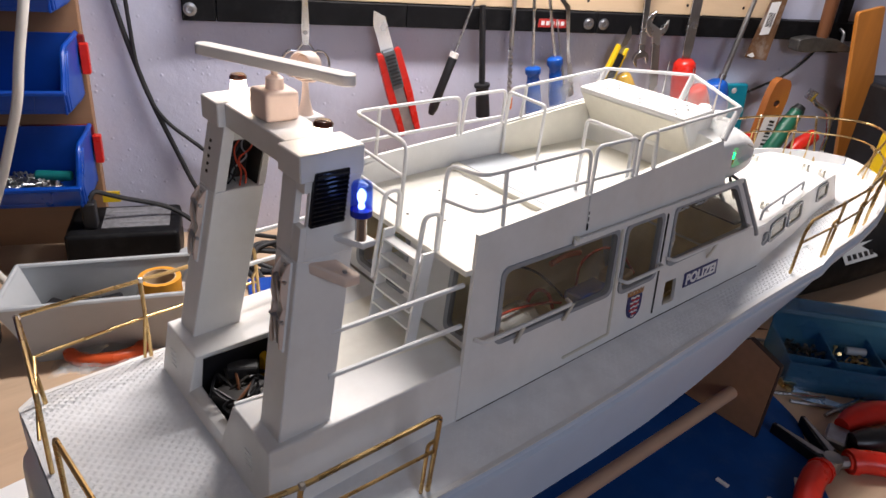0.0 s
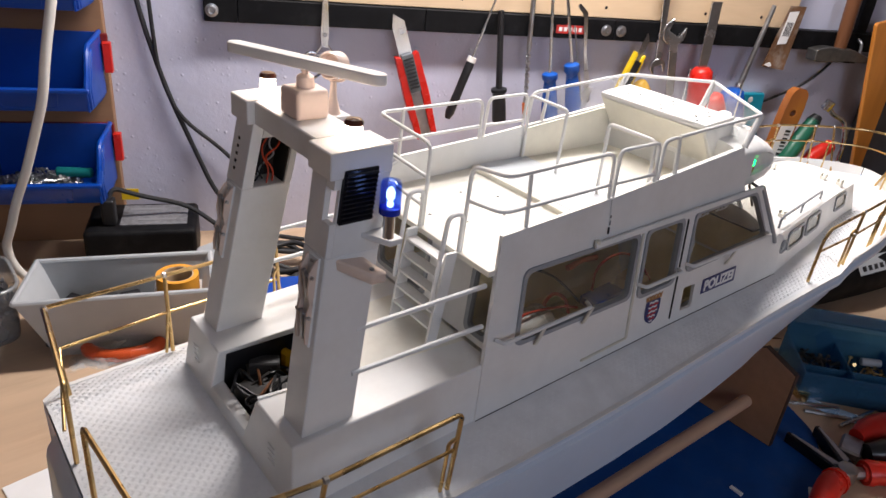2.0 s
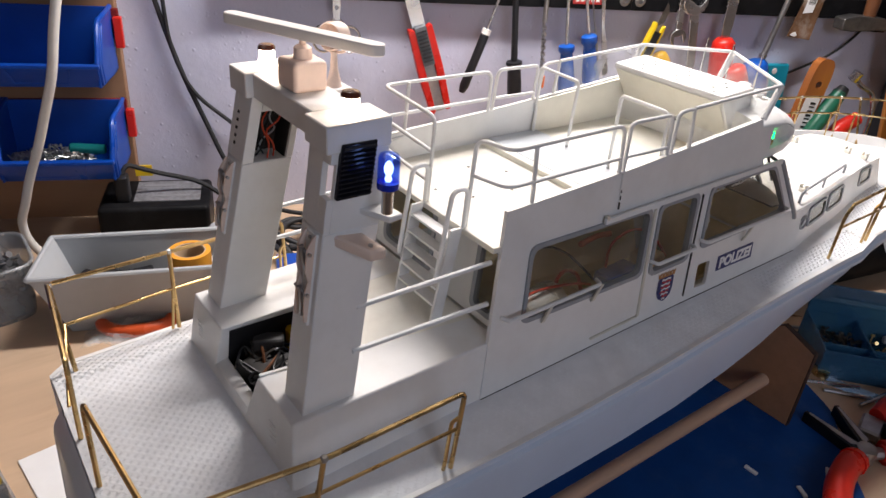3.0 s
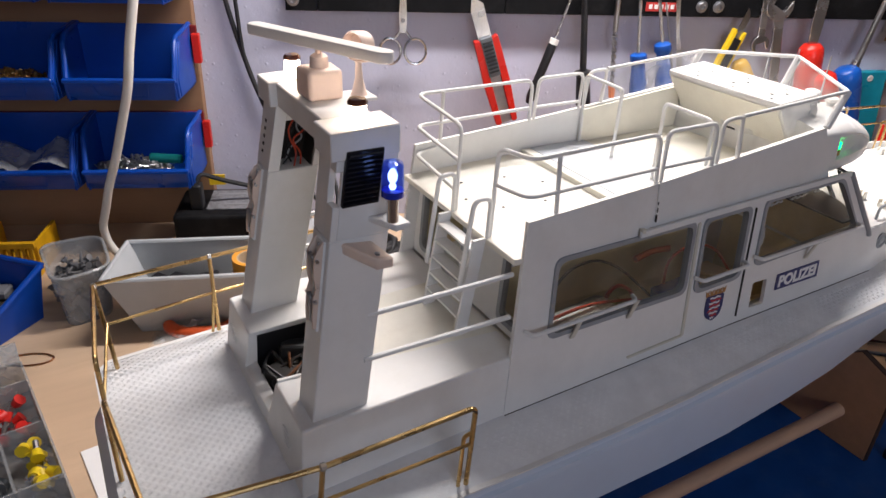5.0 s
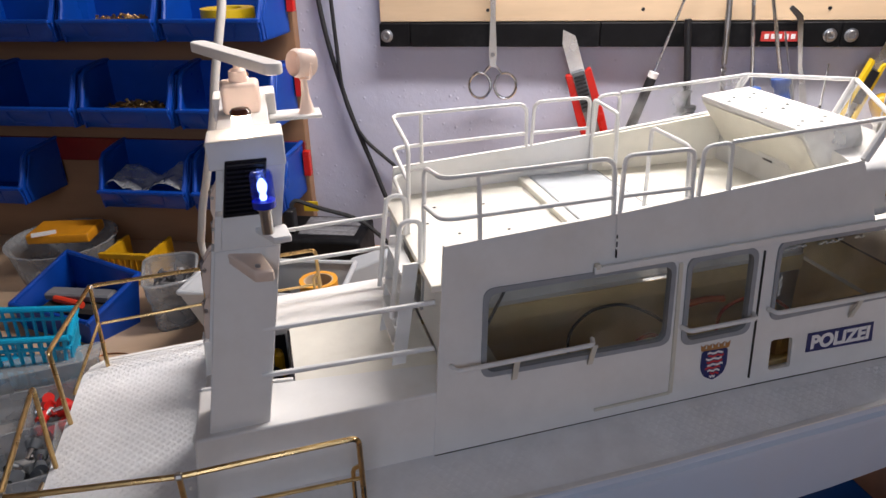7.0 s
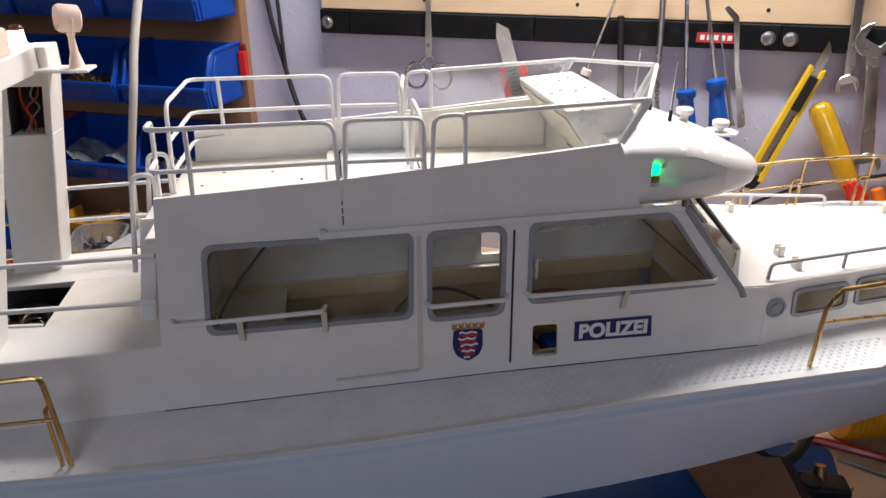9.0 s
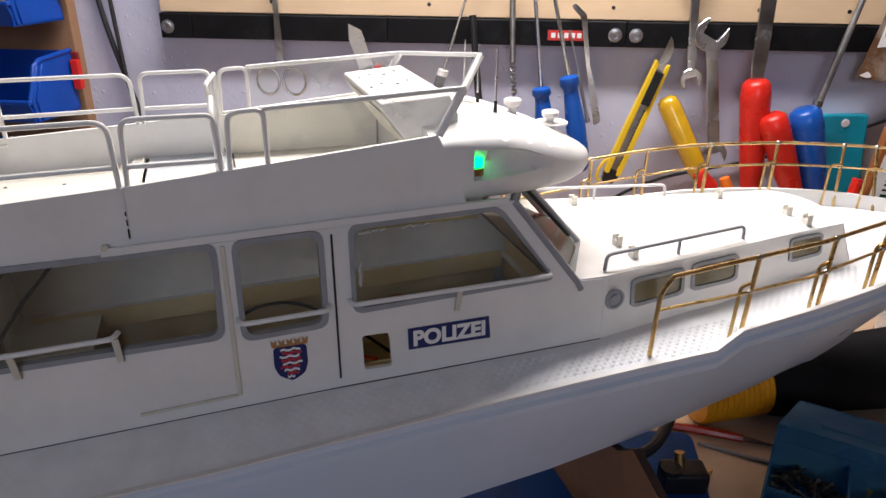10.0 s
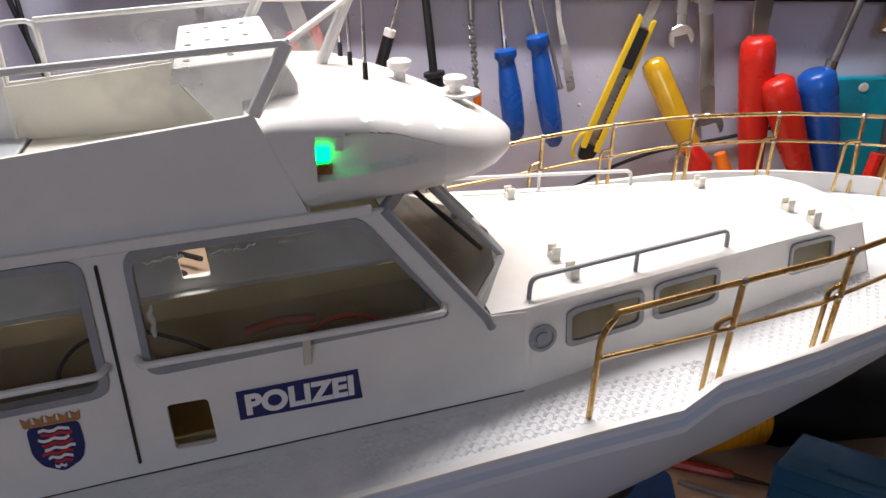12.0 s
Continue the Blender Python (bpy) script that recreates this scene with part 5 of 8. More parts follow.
def rail_pt(x, s, h, out=0.0):
    f = h / 0.04 * max(0.0, min(1.0, (x - 0.56) / 0.10))
    return Vector((x + 0.003 * f, s * (max(0.0, rim_w(x) - (0.0095 if s < 0 else 0.0035)) + out + 0.006 * f * min(1.0, rim_w(x) / 0.03)), rim_z(x) + h))


RAIL_TOP = [(0.3645, 0.2245), (0.42, 0.2305), (0.475, 0.2348), (0.528, 0.2385), (0.58, 0.2395), (0.676, 0.2400)]
RAIL_MID = [(0.3645, 0.2050), (0.42, 0.2085), (0.475, 0.2130), (0.528, 0.2190), (0.58, 0.2210), (0.676, 0.2220)]


def rail_foot(x, s):
    p = rail_pt(x, s, 0.0)
    p.z = deck_z(x, p.y) - 0.0005
    return p


def rail_h(x):
    return table(x, RAIL_TOP) - rim_z(x)


def mid_h(x):
    return table(x, RAIL_MID) - rim_z(x)


def round_bow(x, s, h, a, nose):
    """A rail point at station x whose last stretch sweeps round the stem to the nose."""
    p0 = rail_pt(a, s, h(a), 0.001)
    d = (p0 - rail_pt(a - 0.02, s, h(a - 0.02), 0.001)).normalized()
    p3 = Vector((nose, 0, p0.z))
    p1, p2 = p0 + d * 0.030, Vector((nose, s * 0.024, p0.z))
    lo, hi = 0.0, 1.0
    for _ in range(24):
        t = (lo + hi) / 2
        q = p0 * (1 - t) ** 3 + p1 * 3 * t * (1 - t) ** 2 + p2 * 3 * t * t * (1 - t) + p3 * t ** 3
        lo, hi = (t, hi) if q.x < x else (lo, t)
    return q


BR = 0.00135
BOW_X = (0.640, 0.650, 0.660, 0.670, 0.678, 0.685)
for s in (-1, 1):
    top = [rail_pt(0.3645, s, 0.0), rail_pt(0.3660, s, 0.040)]
    top += [rail_pt(x, s, rail_h(x), 0.001) for x in (0.3720, 0.40, 0.42, 0.45, 0.47, 0.50, 0.52, 0.54, 0.56, 0.58, 0.60, 0.61, 0.62)]
    top += [round_bow(x, s, rail_h, 0.62, 0.7025) for x in BOW_X + (0.692, 0.697, 0.7005, 0.7018, 0.7025)]
    if s > 0:
        top[0], top[1] = rail_pt(0.352, s, 0.0), rail_pt(0.353, s, 0.040)
    part("top_rail", G().tube(bend(top[:3], 0.006) + top[3:], BR, 8), BRASS, bow_rail)
    mid = [rail_pt(x, s, mid_h(x), 0.0005) for x in (0.3655, 0.40, 0.42, 0.45, 0.47, 0.50, 0.52, 0.54, 0.56, 0.58, 0.60, 0.61, 0.62)]
    mid += [round_bow(x, s, mid_h, 0.62, 0.6890) for x in BOW_X[:-1] + (0.684, 0.687, 0.6884, 0.6890)]
    part("middle_rail", G().tube(mid, 0.0010, 8), BRASS, bow_rail)
    for x in ((0.4245, 0.4800, 0.5300, 0.5840, 0.6300, 0.6600) if s < 0 else (0.4290, 0.4800, 0.5350, 0.5910, 0.6390, 0.6600)):
        h = rail_h(x)
        j = round_bow(x + 0.004, s, rail_h, 0.62, 0.7025) if x > 0.625 else rail_pt(x + 0.002, s, h, 0.001)
        st = part("rail_post", G().rod(rail_foot(x, s), j, BR, seg=8), BRASS, bow_rail)
        brace = bend([rail_foot(x - 0.0075, s), rail_pt(x - 0.0060, s, h * 0.58, 0), rail_pt(x + 0.0005, s, h * 0.60, 0)], 0.004)
        part("post_brace", G().tube(brace, 0.0011, 8), BRASS, st)
        part("solder_joint", G().lathe([(0.0008, -0.002), (0.0019, -0.001), (0.0019, 0.001), (0.0008, 0.002)], j, (1, 0, 0), 8), SOLDER, st)
        j = round_bow(x + 0.002, s, mid_h, 0.62, 0.6890) if x > 0.625 else rail_pt(x + 0.001, s, mid_h(x), 0.0005)
        part("solder_joint", G().lathe([(0.0008, -0.002), (0.0017, -0.001), (0.0017, 0.001), (0.0008, 0.002)], j, (1, 0, 0), 8), SOLDER, st)

stern_rail = new("stern_rail")
stern_rail.parent = boat
stern_rail.location = Vector((-0.12, 0, 0.16)) - Vector(boat.location)
for s in (-1, 1):
    top = bend([(-0.0405, s * 0.0990, 0.1600), (-0.0415, s * 0.1045, 0.2165), (-0.119, s * 0.1040, 0.2130), (-0.1900, s * 0.0975, 0.2135), (-0.1965, s * 0.0170, 0.2145), (-0.1970, s * 0.0190, 0.1615)], 0.004)
    part("top_rail", G().tube(top, BR, 8), BRASS, stern_rail)
    midr = [(-0.041, s * 0.1018, 0.1905), (-0.119, s * 0.1000, 0.1880), (-0.1860, s * 0.0880, 0.1900), (-0.1966, s * 0.0300, 0.1765)]
    part("middle_rail", G().tube(midr[:3], 0.0010, 8), BRASS, stern_rail)
    part("corner_brace", G().rod((-0.1868, s * 0.0850, 0.1920), (-0.1975, s * 0.0390, 0.1700), 0.0010, seg=8), BRASS, stern_rail)
    for (bx, by), (tx, ty) in (((-0.1205, 0.0955), (-0.119, 0.1040)), ((-0.1865, 0.0800), (-0.1895, 0.0965))):
        st = part("rail_post", G().rod((bx, s * by, 0.1605), (tx, s * ty, 0.2132), BR, seg=8), BRASS, stern_rail)
        part("solder_joint", G().lathe([(0.0008, -0.002), (0.0019, -0.001), (0.0019, 0.001), (0.0008, 0.002)], (tx, s * ty, 0.2132), (1, 0, 0), 8), SOLDER, st)
        if bx > -0.15:
            part("post_brace", G().rod((bx - 0.004, s * by, 0.1605), (tx - 0.001, s * (by + 0.0045), 0.191), 0.0010, seg=8), BRASS, st)
    part("post_brace", G().tube(bend([(-0.0450, s * 0.0985, 0.1602), (-0.0450, s * 0.1010, 0.1960), (-0.0412, s * 0.1028, 0.1990)], 0.003), 0.0011, 8), BRASS, stern_rail)


# ---- tools on the wall ----
def W(u, out, z):
    return WALL @ Vector((u, -out, z))


def wbox(u0, u1, o0, o1, z0, z1):
    return G().box(u0, u1, -o1, -o0, z0, z1).move(WALL)


def wall_thing(name, label, category, u, out, z, group=""):
    return thing(name, label, category, W(u, out, z), group)


def flat_tool(outline, out, thick):
    """A flat tool: its outline in (u, z), from out to out + thick."""
    return G().prism([W(u, out, z) for u, z in outline], WALL.to_3x3() @ Vector((0, -thick, 0)))


def along(p, q, k, off=0.0):
    """A point k of the way from p to q in the wall's plane, off to its right."""
    d = (Vector(q) - Vector(p))
    r = Vector((d.y, -d.x)).normalized()
    v = Vector(p) + d * k + r * off
    return (v.x, v.y)


board = piece("tool_board", wbox(-0.0088, 0.864, -0.020, -0.004, 0.3110, 0.80).mesh("tool_board", 0.001), PLY, "pale plywood tool board on the wall", "board", kind="structure")
for u in (0.13, 0.32, 0.535, 0.70, 0.80):
    part("screw_hole", G().lathe([(0.0025, 0), (0.0022, 0.0008)], W(u, -0.0045, 0.325), WALL.to_3x3() @ Vector((0, -1, 0)), 10), BLACK, board)
bar = wall_thing("magnetic_bar", "black magnetic tool bar screwed along the board", "tool bar", 0.5, -0.02, 0.281)
for u0, u1 in ((-0.0095, 0.030), (0.0305, 0.270), (0.2705, 0.5520), (0.5525, 0.80), (0.8005, 1.052)):
    part("bar_length", wbox(u0, u1, -0.020, 0.0, 0.2810, 0.3100).mesh("bar_length", 0.001), BARBLACK, bar)
for u in (0.0, 0.5395, 0.5635, 1.035):
    part("bolt", G().lathe([(0.0080, 0), (0.0080, 0.0008), (0.0060, 0.0012), (0.0056, 0.0030), (0.0044, 0.0036), (0.0030, 0.0034), (0.0026, 0.0016)], W(u, 0.0, 0.2945), WALL.to_3x3() @ Vector((0, -1, 0)), 20), STEEL, bar, "grey bolt head")
lab = part("bar_badge", wbox(0.461, 0.504, 0.0, 0.0006, 0.2875, 0.2990), mat("badge_red", (0.50, 0.035, 0.03), 0.5), bar, "small red badge with pale bars")
for i in range(5):
    part("badge_bar", wbox(0.465 + i * 0.0076, 0.470 + i * 0.0076, 0.0006, 0.0009, 0.2905, 0.2962), LETTER, lab)


def driver(name, label, tip, neck, end, out, radii, hm, sm, shaft, collar=None):
    t = wall_thing(name, label, "screwdriver", *neck[:1], out, neck[1])
    part("shaft", G().rod(W(tip[0], out, tip[1]), W(neck[0], out, neck[1]), shaft * 0.9, shaft, 8), sm, t)
    pts = [W(*(lambda p: (p[0], out, p[1]))(along(neck, end, k))) for k, r in radii]
    part("handle", G().tube(pts, [r for k, r in radii], 12).mesh("handle", smooth=50), hm, t)
    if collar:
        pts = [W(*(lambda p: (p[0], out, p[1]))(along(neck, end, k))) for k in (-0.02, 0.06)]
        part("collar", G().tube(pts, 0.0062, 12), collar, t)
    return t


DH = [(0, 0.0070), (0.02, 0.0112), (0.09, 0.0118), (0.13, 0.0086), (0.22, 0.0095), (0.5, 0.0122), (0.8, 0.0118), (0.95, 0.0094), (1.0, 0.0054)]
driver("blue_screwdriver", "blue-handled screwdriver hanging from the magnetic bar", (0.440, 0.360), (0.4565, 0.2346), (0.4720, 0.139), 0.012, DH, BLUEH, CHROME, 0.0026)
driver("blue_screwdriver", "longer blue-handled screwdriver hanging from the magnetic bar", (0.464, 0.340), (0.4880, 0.2490), (0.5140, 0.133), 0.012, DH, BLUEH, CHROME, 0.0026)
driver("thin_screwdriver", "thin screwdriver with black handle and white collar", (0.372, 0.360), (0.3384, 0.2500), (0.3110, 0.165), 0.009, [(0, 0.005), (0.05, 0.0062), (0.5, 0.0060), (0.9, 0.0066), (1, 0.004)], BLACK, CHROME, 0.0018, WPLAST)
driver("black_screwdriver", "slim black insulated screwdriver hanging on the bar", (0.372, 0.315), (0.3830, 0.2100), (0.3900, 0.160), 0.009, [(0, 0.005), (0.02, 0.0112), (0.10, 0.0116), (0.14, 0.0090), (0.6, 0.0100), (0.95, 0.0102), (1, 0.006)], BLACK, BLACK, 0.0046)
driver("needle_file", "thin steel needle file hanging on the bar", (0.486, 0.300), (0.500, 0.2500), (0.5165, 0.1930), 0.006, [(0, 0.0022), (0.5, 0.0022), (0.9, 0.0024), (0.95, 0.0034), (1, 0.0034)], STEEL, STEEL, 0.0012)
# spatula-like tweezer
t = wall_thing("steel_spatula", "thin steel modelling spatula hanging on the bar", "spatula", 0.515, 0.006, 0.19)
part("blade", flat_tool(round_poly([(0.4900, 0.330), (0.5040, 0.318), (0.5130, 0.260), (0.5230, 0.2300), (0.5320, 0.1930), (0.5240, 0.1880), (0.5150, 0.2300), (0.5080, 0.262), (0.4980, 0.314), (0.4860, 0.326)], 0.003), 0.003, 0.0018), CHROME, t)
# twist drill with orange tip
t = wall_thing("long_drill_bit", "long twist drill bit with orange end", "drill bit", 0.424, 0.006, 0.18)
part("shank", G().rod(W(0.4170, 0.006, 0.345), W(0.4215, 0.006, 0.262), 0.0036), STEEL, t)
rings = []
for k in range(60):
    f = k / 59
    c = Vector((0.4215 + 0.0068 * f, -0.006, 0.262 - 0.074 * f))
    a = f * 26
    rings.append([WALL @ (c + Vector((math.cos(q + a) * (0.0036 if i % 4 < 2 else 0.0018), math.sin(q + a) * (0.0036 if i % 4 < 2 else 0.0018), 0))) for i, q in enumerate(2 * math.pi * j / 8 for j in range(8))])
part("twist", G().loft(rings).mesh("twist", smooth=50), STEEL, t)
part("tip", G().rod(W(0.4285, 0.006, 0.188), W(0.4300, 0.006, 0.172), 0.0052, 0.004), ORANGEP, t)
# scissors
t = wall_thing("scissors", "small steel scissors hanging with their rings down", "scissors", 0.137, 0.004, 0.23)
for s in (-1, 1):
    bl = [(0.1370 - s * 0.0035, 0.360), (0.1370 + s * 0.0015, 0.360), (0.1375 + s * 0.0050, 0.275), (0.1375 + s * 0.0040, 0.256), (0.1375 - s * 0.001, 0.256), (0.1375 - s * 0.003, 0.30)]
    part("blade", flat_tool(bl, 0.002 + (0.0015 if s > 0 else 0), 0.0015), CHROME, t)
    ring = [(0.1375 + s * 0.0035, 0.258)] + [(0.1375 + s * (0.0165 - 0.0140 * math.cos(a)), 0.2325 - 0.0165 * math.sin(a) * (1 if True else 0)) for a in (-1.2 + 2 * math.pi * k / 18 for k in range(19))]
    part("finger_ring", G().tube([W(u, 0.004, z) for u, z in ring], 0.0019, 8), CHROME, t)
part("pivot", G().lathe([(0.003, 0), (0.0026, 0.0012)], W(0.1375, 0.005, 0.272), WALL.to_3x3() @ Vector((0, -1, 0)), 12), STEEL, t)
# red cutter
t = wall_thing("red_cutter", "large red snap-off cutter with grey slider", "cutter", 0.262, 0.006, 0.14)
A, B = (0.2460, 0.2500), (0.2830, 0.1380)
part("blade", flat_tool([along(A, B, -0.48, 0.004), along(A, B, -0.38, -0.0085), along(A, B, 0.05, -0.0085), along(A, B, 0.05, 0.0095), along(A, B, -0.34, 0.0095)], 0.006, 0.0008), CHROME, t)
for s in (-1, 1):
    part("body_side", flat_tool(round_poly([along(A, B, 0, s * 0.0075), along(A, B, -0.03, s * 0.0165), along(A, B, 0.5, s * 0.0180), along(A, B, 1.0, s * 0.0150), along(A, B, 1.0, s * 0.0070)], 0.004), 0.001, 0.012).mesh("body_side", 0.0015, 2), REDP, t)
part("channel", flat_tool([along(A, B, 0.02, 0.0076), along(A, B, 1, 0.0072), along(A, B, 1, -0.0072), along(A, B, 0.02, -0.0076)], 0.001, 0.006), STEEL, t)
part("slider", flat_tool(round_poly([along(A, B, -0.02, 0.0078), along(A, B, 0.42, 0.0078), along(A, B, 0.42, -0.0078), along(A, B, -0.02, -0.0078)], 0.002), 0.007, 0.007), mat("slider_grey", (0.12, 0.13, 0.14), 0.5), t)
for k in range(9):
    part("slider_rib", flat_tool([along(A, B, 0.02 + 0.042 * k, 0.0065), along(A, B, 0.038 + 0.042 * k, 0.0065), along(A, B, 0.038 + 0.042 * k, -0.0065), along(A, B, 0.02 + 0.042 * k, -0.0065)], 0.014, 0.0012), RUBBER, t)
# yellow cutter
t = wall_thing("yellow_cutter", "slim yellow snap-off cutter with black slider", "cutter", 0.57, 0.008, 0.12)
A, B = (0.5960, 0.2640), (0.5500, 0.1250)
part("blade", flat_tool([along(A, B, -0.20, 0.001), along(A, B, -0.14, -0.0048), along(A, B, 0.05, -0.0048), along(A, B, 0.05, 0.0048), along(A, B, -0.22, 0.0048)], 0.010, 0.0006), CHROME, t)
for s in (-1, 1):
    part("body_side", flat_tool(round_poly([along(A, B, 0.0, s * 0.0046), along(A, B, -0.02, s * 0.0090), along(A, B, 0.5, s * 0.0105), along(A, B, 0.97, s * 0.0105), along(A, B, 0.97, s * 0.0044)], 0.002), 0.004, 0.010).mesh("body_side", 0.001, 2), YELLOWP, t)
part("channel", flat_tool([along(A, B, 0.02, 0.0046), along(A, B, 0.96, 0.0046), along(A, B, 0.96, -0.0046), along(A, B, 0.02, -0.0046)], 0.004, 0.005), STEEL, t)
part("slider", flat_tool([along(A, B, 0.06, 0.0052), along(A, B, 0.34, 0.0052), along(A, B, 0.34, -0.0052), along(A, B, 0.06, -0.0052)], 0.010, 0.006), BLACK, t)
for k in range(17):
    part("tooth", flat_tool([along(A, B, 0.38 + 0.03 * k, -0.0047), along(A, B, 0.395 + 0.03 * k, -0.0028), along(A, B, 0.41 + 0.03 * k, -0.0047)], 0.009, 0.0030), BLACK, t)
part("end_cap", flat_tool(round_poly([along(A, B, 0.93, 0.0108), along(A, B, 0.93, -0.0108), along(A, B, 1.05, -0.0060), along(A, B, 1.06, 0.0085)], 0.004), 0.004, 0.009), BLACK, t)
part("loop_end", G().tube([W(*(lambda p: (p[0], 0.008, p[1]))(along(A, B, k, o))) for k, o in ((0.86, 0.0108), (0.90, 0.0150), (0.98, 0.0170), (1.05, 0.0150), (1.07, 0.0100))], 0.0020, 8), YELLOWP, t)


# spanners
def spanner_head(c, ang, r, jaw):
    out = []
    for k in range(22):
        a = radians(ang + 38 + (360 - 76) * k / 21)
        out.append((c[0] + r * math.cos(a), c[1] + r * math.sin(a)))
    a0, a1 = radians(ang - 38), radians(ang + 38)
    ji = r * 0.15
    ca, sa = math.cos(radians(ang)), math.sin(radians(ang))
    out.append((c[0] - ji * ca + jaw * sa, c[1] - ji * sa - jaw * ca))
    out.append((c[0] - ji * ca - jaw * sa, c[1] - ji * sa + jaw * ca))
    return out


def spanner(label, top, bottom, r0, r1, half, a0, a1, sm):
    t = wall_thing("open_spanner", label, "spanner", bottom[0], 0.006, bottom[1], "spanners on the bar")
    part("shank", flat_tool([along(top, bottom, 0.05, half), along(top, bottom, 0.95, half), along(top, bottom, 0.95, -half), along(top, bottom, 0.05, -half)], 0.003, 0.0045).mesh("shank", 0.0012, 2), sm, t)
    part("jaw", flat_tool(spanner_head(top, a0, r0, r0 * 0.52), 0.002, 0.0065).mesh("jaw", 0.0006), sm, t)
    part("jaw", flat_tool(spanner_head(bottom, a1, r1, r1 * 0.52), 0.002, 0.0065).mesh("jaw", 0.0006), sm, t)


spanner("small open-ended steel spanner hanging on the bar", (0.6215, 0.360), (0.6320, 0.2470), 0.011, 0.0125, 0.0052, 100, -72, CHROME)
spanner("larger dull steel spanner hanging on the bar", (0.6480, 0.2980), (0.6735, 0.1560), 0.0195, 0.0150, 0.0070, 62, -72, CHROME)
# amber handle leaning on the wall
t = wall_thing("amber_screwdriver", "translucent amber-handled screwdriver leaning on the wall", "screwdriver", 0.69, 0.03, 0.03)
p0, p1 = W(0.6060, 0.004, 0.2250), W(0.6640, 0.030, 0.1180)
part("handle", G().tube([p0.lerp(p1, k) for k in (0, 0.03, 0.1, 0.5, 0.75, 0.9, 1)], [0.006, 0.0115, 0.0135, 0.0130, 0.0120, 0.0085, 0.006], 10).mesh("handle", smooth=45), AMBER, t)
part("shaft", G().rod(p1, W(0.705, 0.050, BZ), 0.0035), STEEL, t)


# wood chisels, handles down
def chisel(label, name, top, neck, end, out, hm, wide, blade_half):
    t = wall_thing(name, label, "chisel", neck[0], out, end[1])
    if top:
        part("blade", flat_tool([along(top, neck, 0, blade_half), along(top, neck, 0.8, blade_half), along(top, neck, 1, blade_half * 0.8), along(top, neck, 1, -blade_half * 0.8), along(top, neck, 0.8, -blade_half), along(top, neck, 0, -blade_half)], out - 0.002, 0.0035).mesh("blade", 0.0005), CHROME, t)
    rad = [(0, wide * 0.62), (0.04, wide * 0.92), (0.16, wide), (0.45, wide * 0.93), (0.7, wide * 0.82), (0.85, wide * 0.72), (1.0, wide * 0.66)]
    pts = [W(*(lambda p: (p[0], out, p[1]))(along(neck, end, k))) for k, r in rad]
    part("handle", G().tube(pts, [r for k, r in rad], 14).mesh("handle", smooth=50), hm, t)
    return t


chisel("red-handled wood chisel hanging blade up", "red_chisel", (0.7020, 0.345), (0.7050, 0.2500), (0.7230, 0.105), 0.014, REDP, 0.0175, 0.0085)
chisel("red plastic handle of a tool in front of the wall", "red_file", None, (0.7230, 0.2130), (0.7720, 0.105), 0.030, REDP, 0.0170, 0.006)
t = chisel("blue-handled file hanging shank up", "blue_file", None, (0.7640, 0.2190), (0.8000, 0.105), 0.020, BLUEH, 0.0190, 0.006)
part("shank", G().rod(W(0.8060, 0.010, 0.345), W(0.7790, 0.014, 0.2170), 0.0034, 0.0045), STEEL, t)
part("ferrule", G().rod(W(0.7800, 0.014, 0.2280), W(0.7780, 0.014, 0.2150), 0.0060), CHROME, t)
# putty knife with worn label
t = wall_thing("putty_knife", "rusty paint-stained putty knife with a paper label", "putty knife", 0.845, 0.004, 0.25)
part("blade", flat_tool([(0.8420, 0.345), (0.8710, 0.345), (0.8630, 0.2480), (0.8210, 0.2530)], 0.002, 0.0014), mat("rusty_blade", (0.20, 0.105, 0.055), 0.6, metal=0.3, var=0.4, scale=40, stain=(0.50, 0.48, 0.45), stain_scale=30, stain_amount=0.8), t)
lb = part("label", flat_tool([(0.8430, 0.336), (0.8600, 0.338), (0.8530, 0.289), (0.8360, 0.287)], 0.0036, 0.0003), LETTER, t)
for k in range(7):
    part("label_bar", flat_tool([(0.8435 + k * 0.0018, 0.321), (0.8443 + k * 0.0018, 0.321), (0.8420 + k * 0.0018, 0.300), (0.8412 + k * 0.0018, 0.300)], 0.0039, 0.0002), BLACK, lb)
part("paint_blob", flat_tool(round_poly([(0.8235, 0.2555), (0.8330, 0.2605), (0.8380, 0.2545), (0.8330, 0.2525)], 0.002), 0.0034, 0.0008), LETTER, t)
# hammer
t = wall_thing("hammer", "steel hammer with dark wooden handle hanging on the bar", "hammer", 0.96, 0.012, 0.27)
part("head", flat_tool(round_poly([(0.8970, 0.2855), (0.9210, 0.2900), (0.9700, 0.2880), (1.0160, 0.2720), (1.0160, 0.2670), (0.9650, 0.2690), (0.9180, 0.2665), (0.8980, 0.2680)], 0.003), 0.002, 0.022).mesh("head", 0.002, 2), mat("dark_steel", (0.16, 0.155, 0.15), 0.42, metal=0.9, var=0.3), t)
part("handle", G().tube([W(0.9500, 0.013, 0.272), W(0.9490, 0.013, 0.31), W(0.9460, 0.013, 0.38), W(0.9420, 0.013, 0.46)], [0.0085, 0.0100, 0.0110, 0.0100], 12).mesh("handle", smooth=50), DARKWOOD, t)
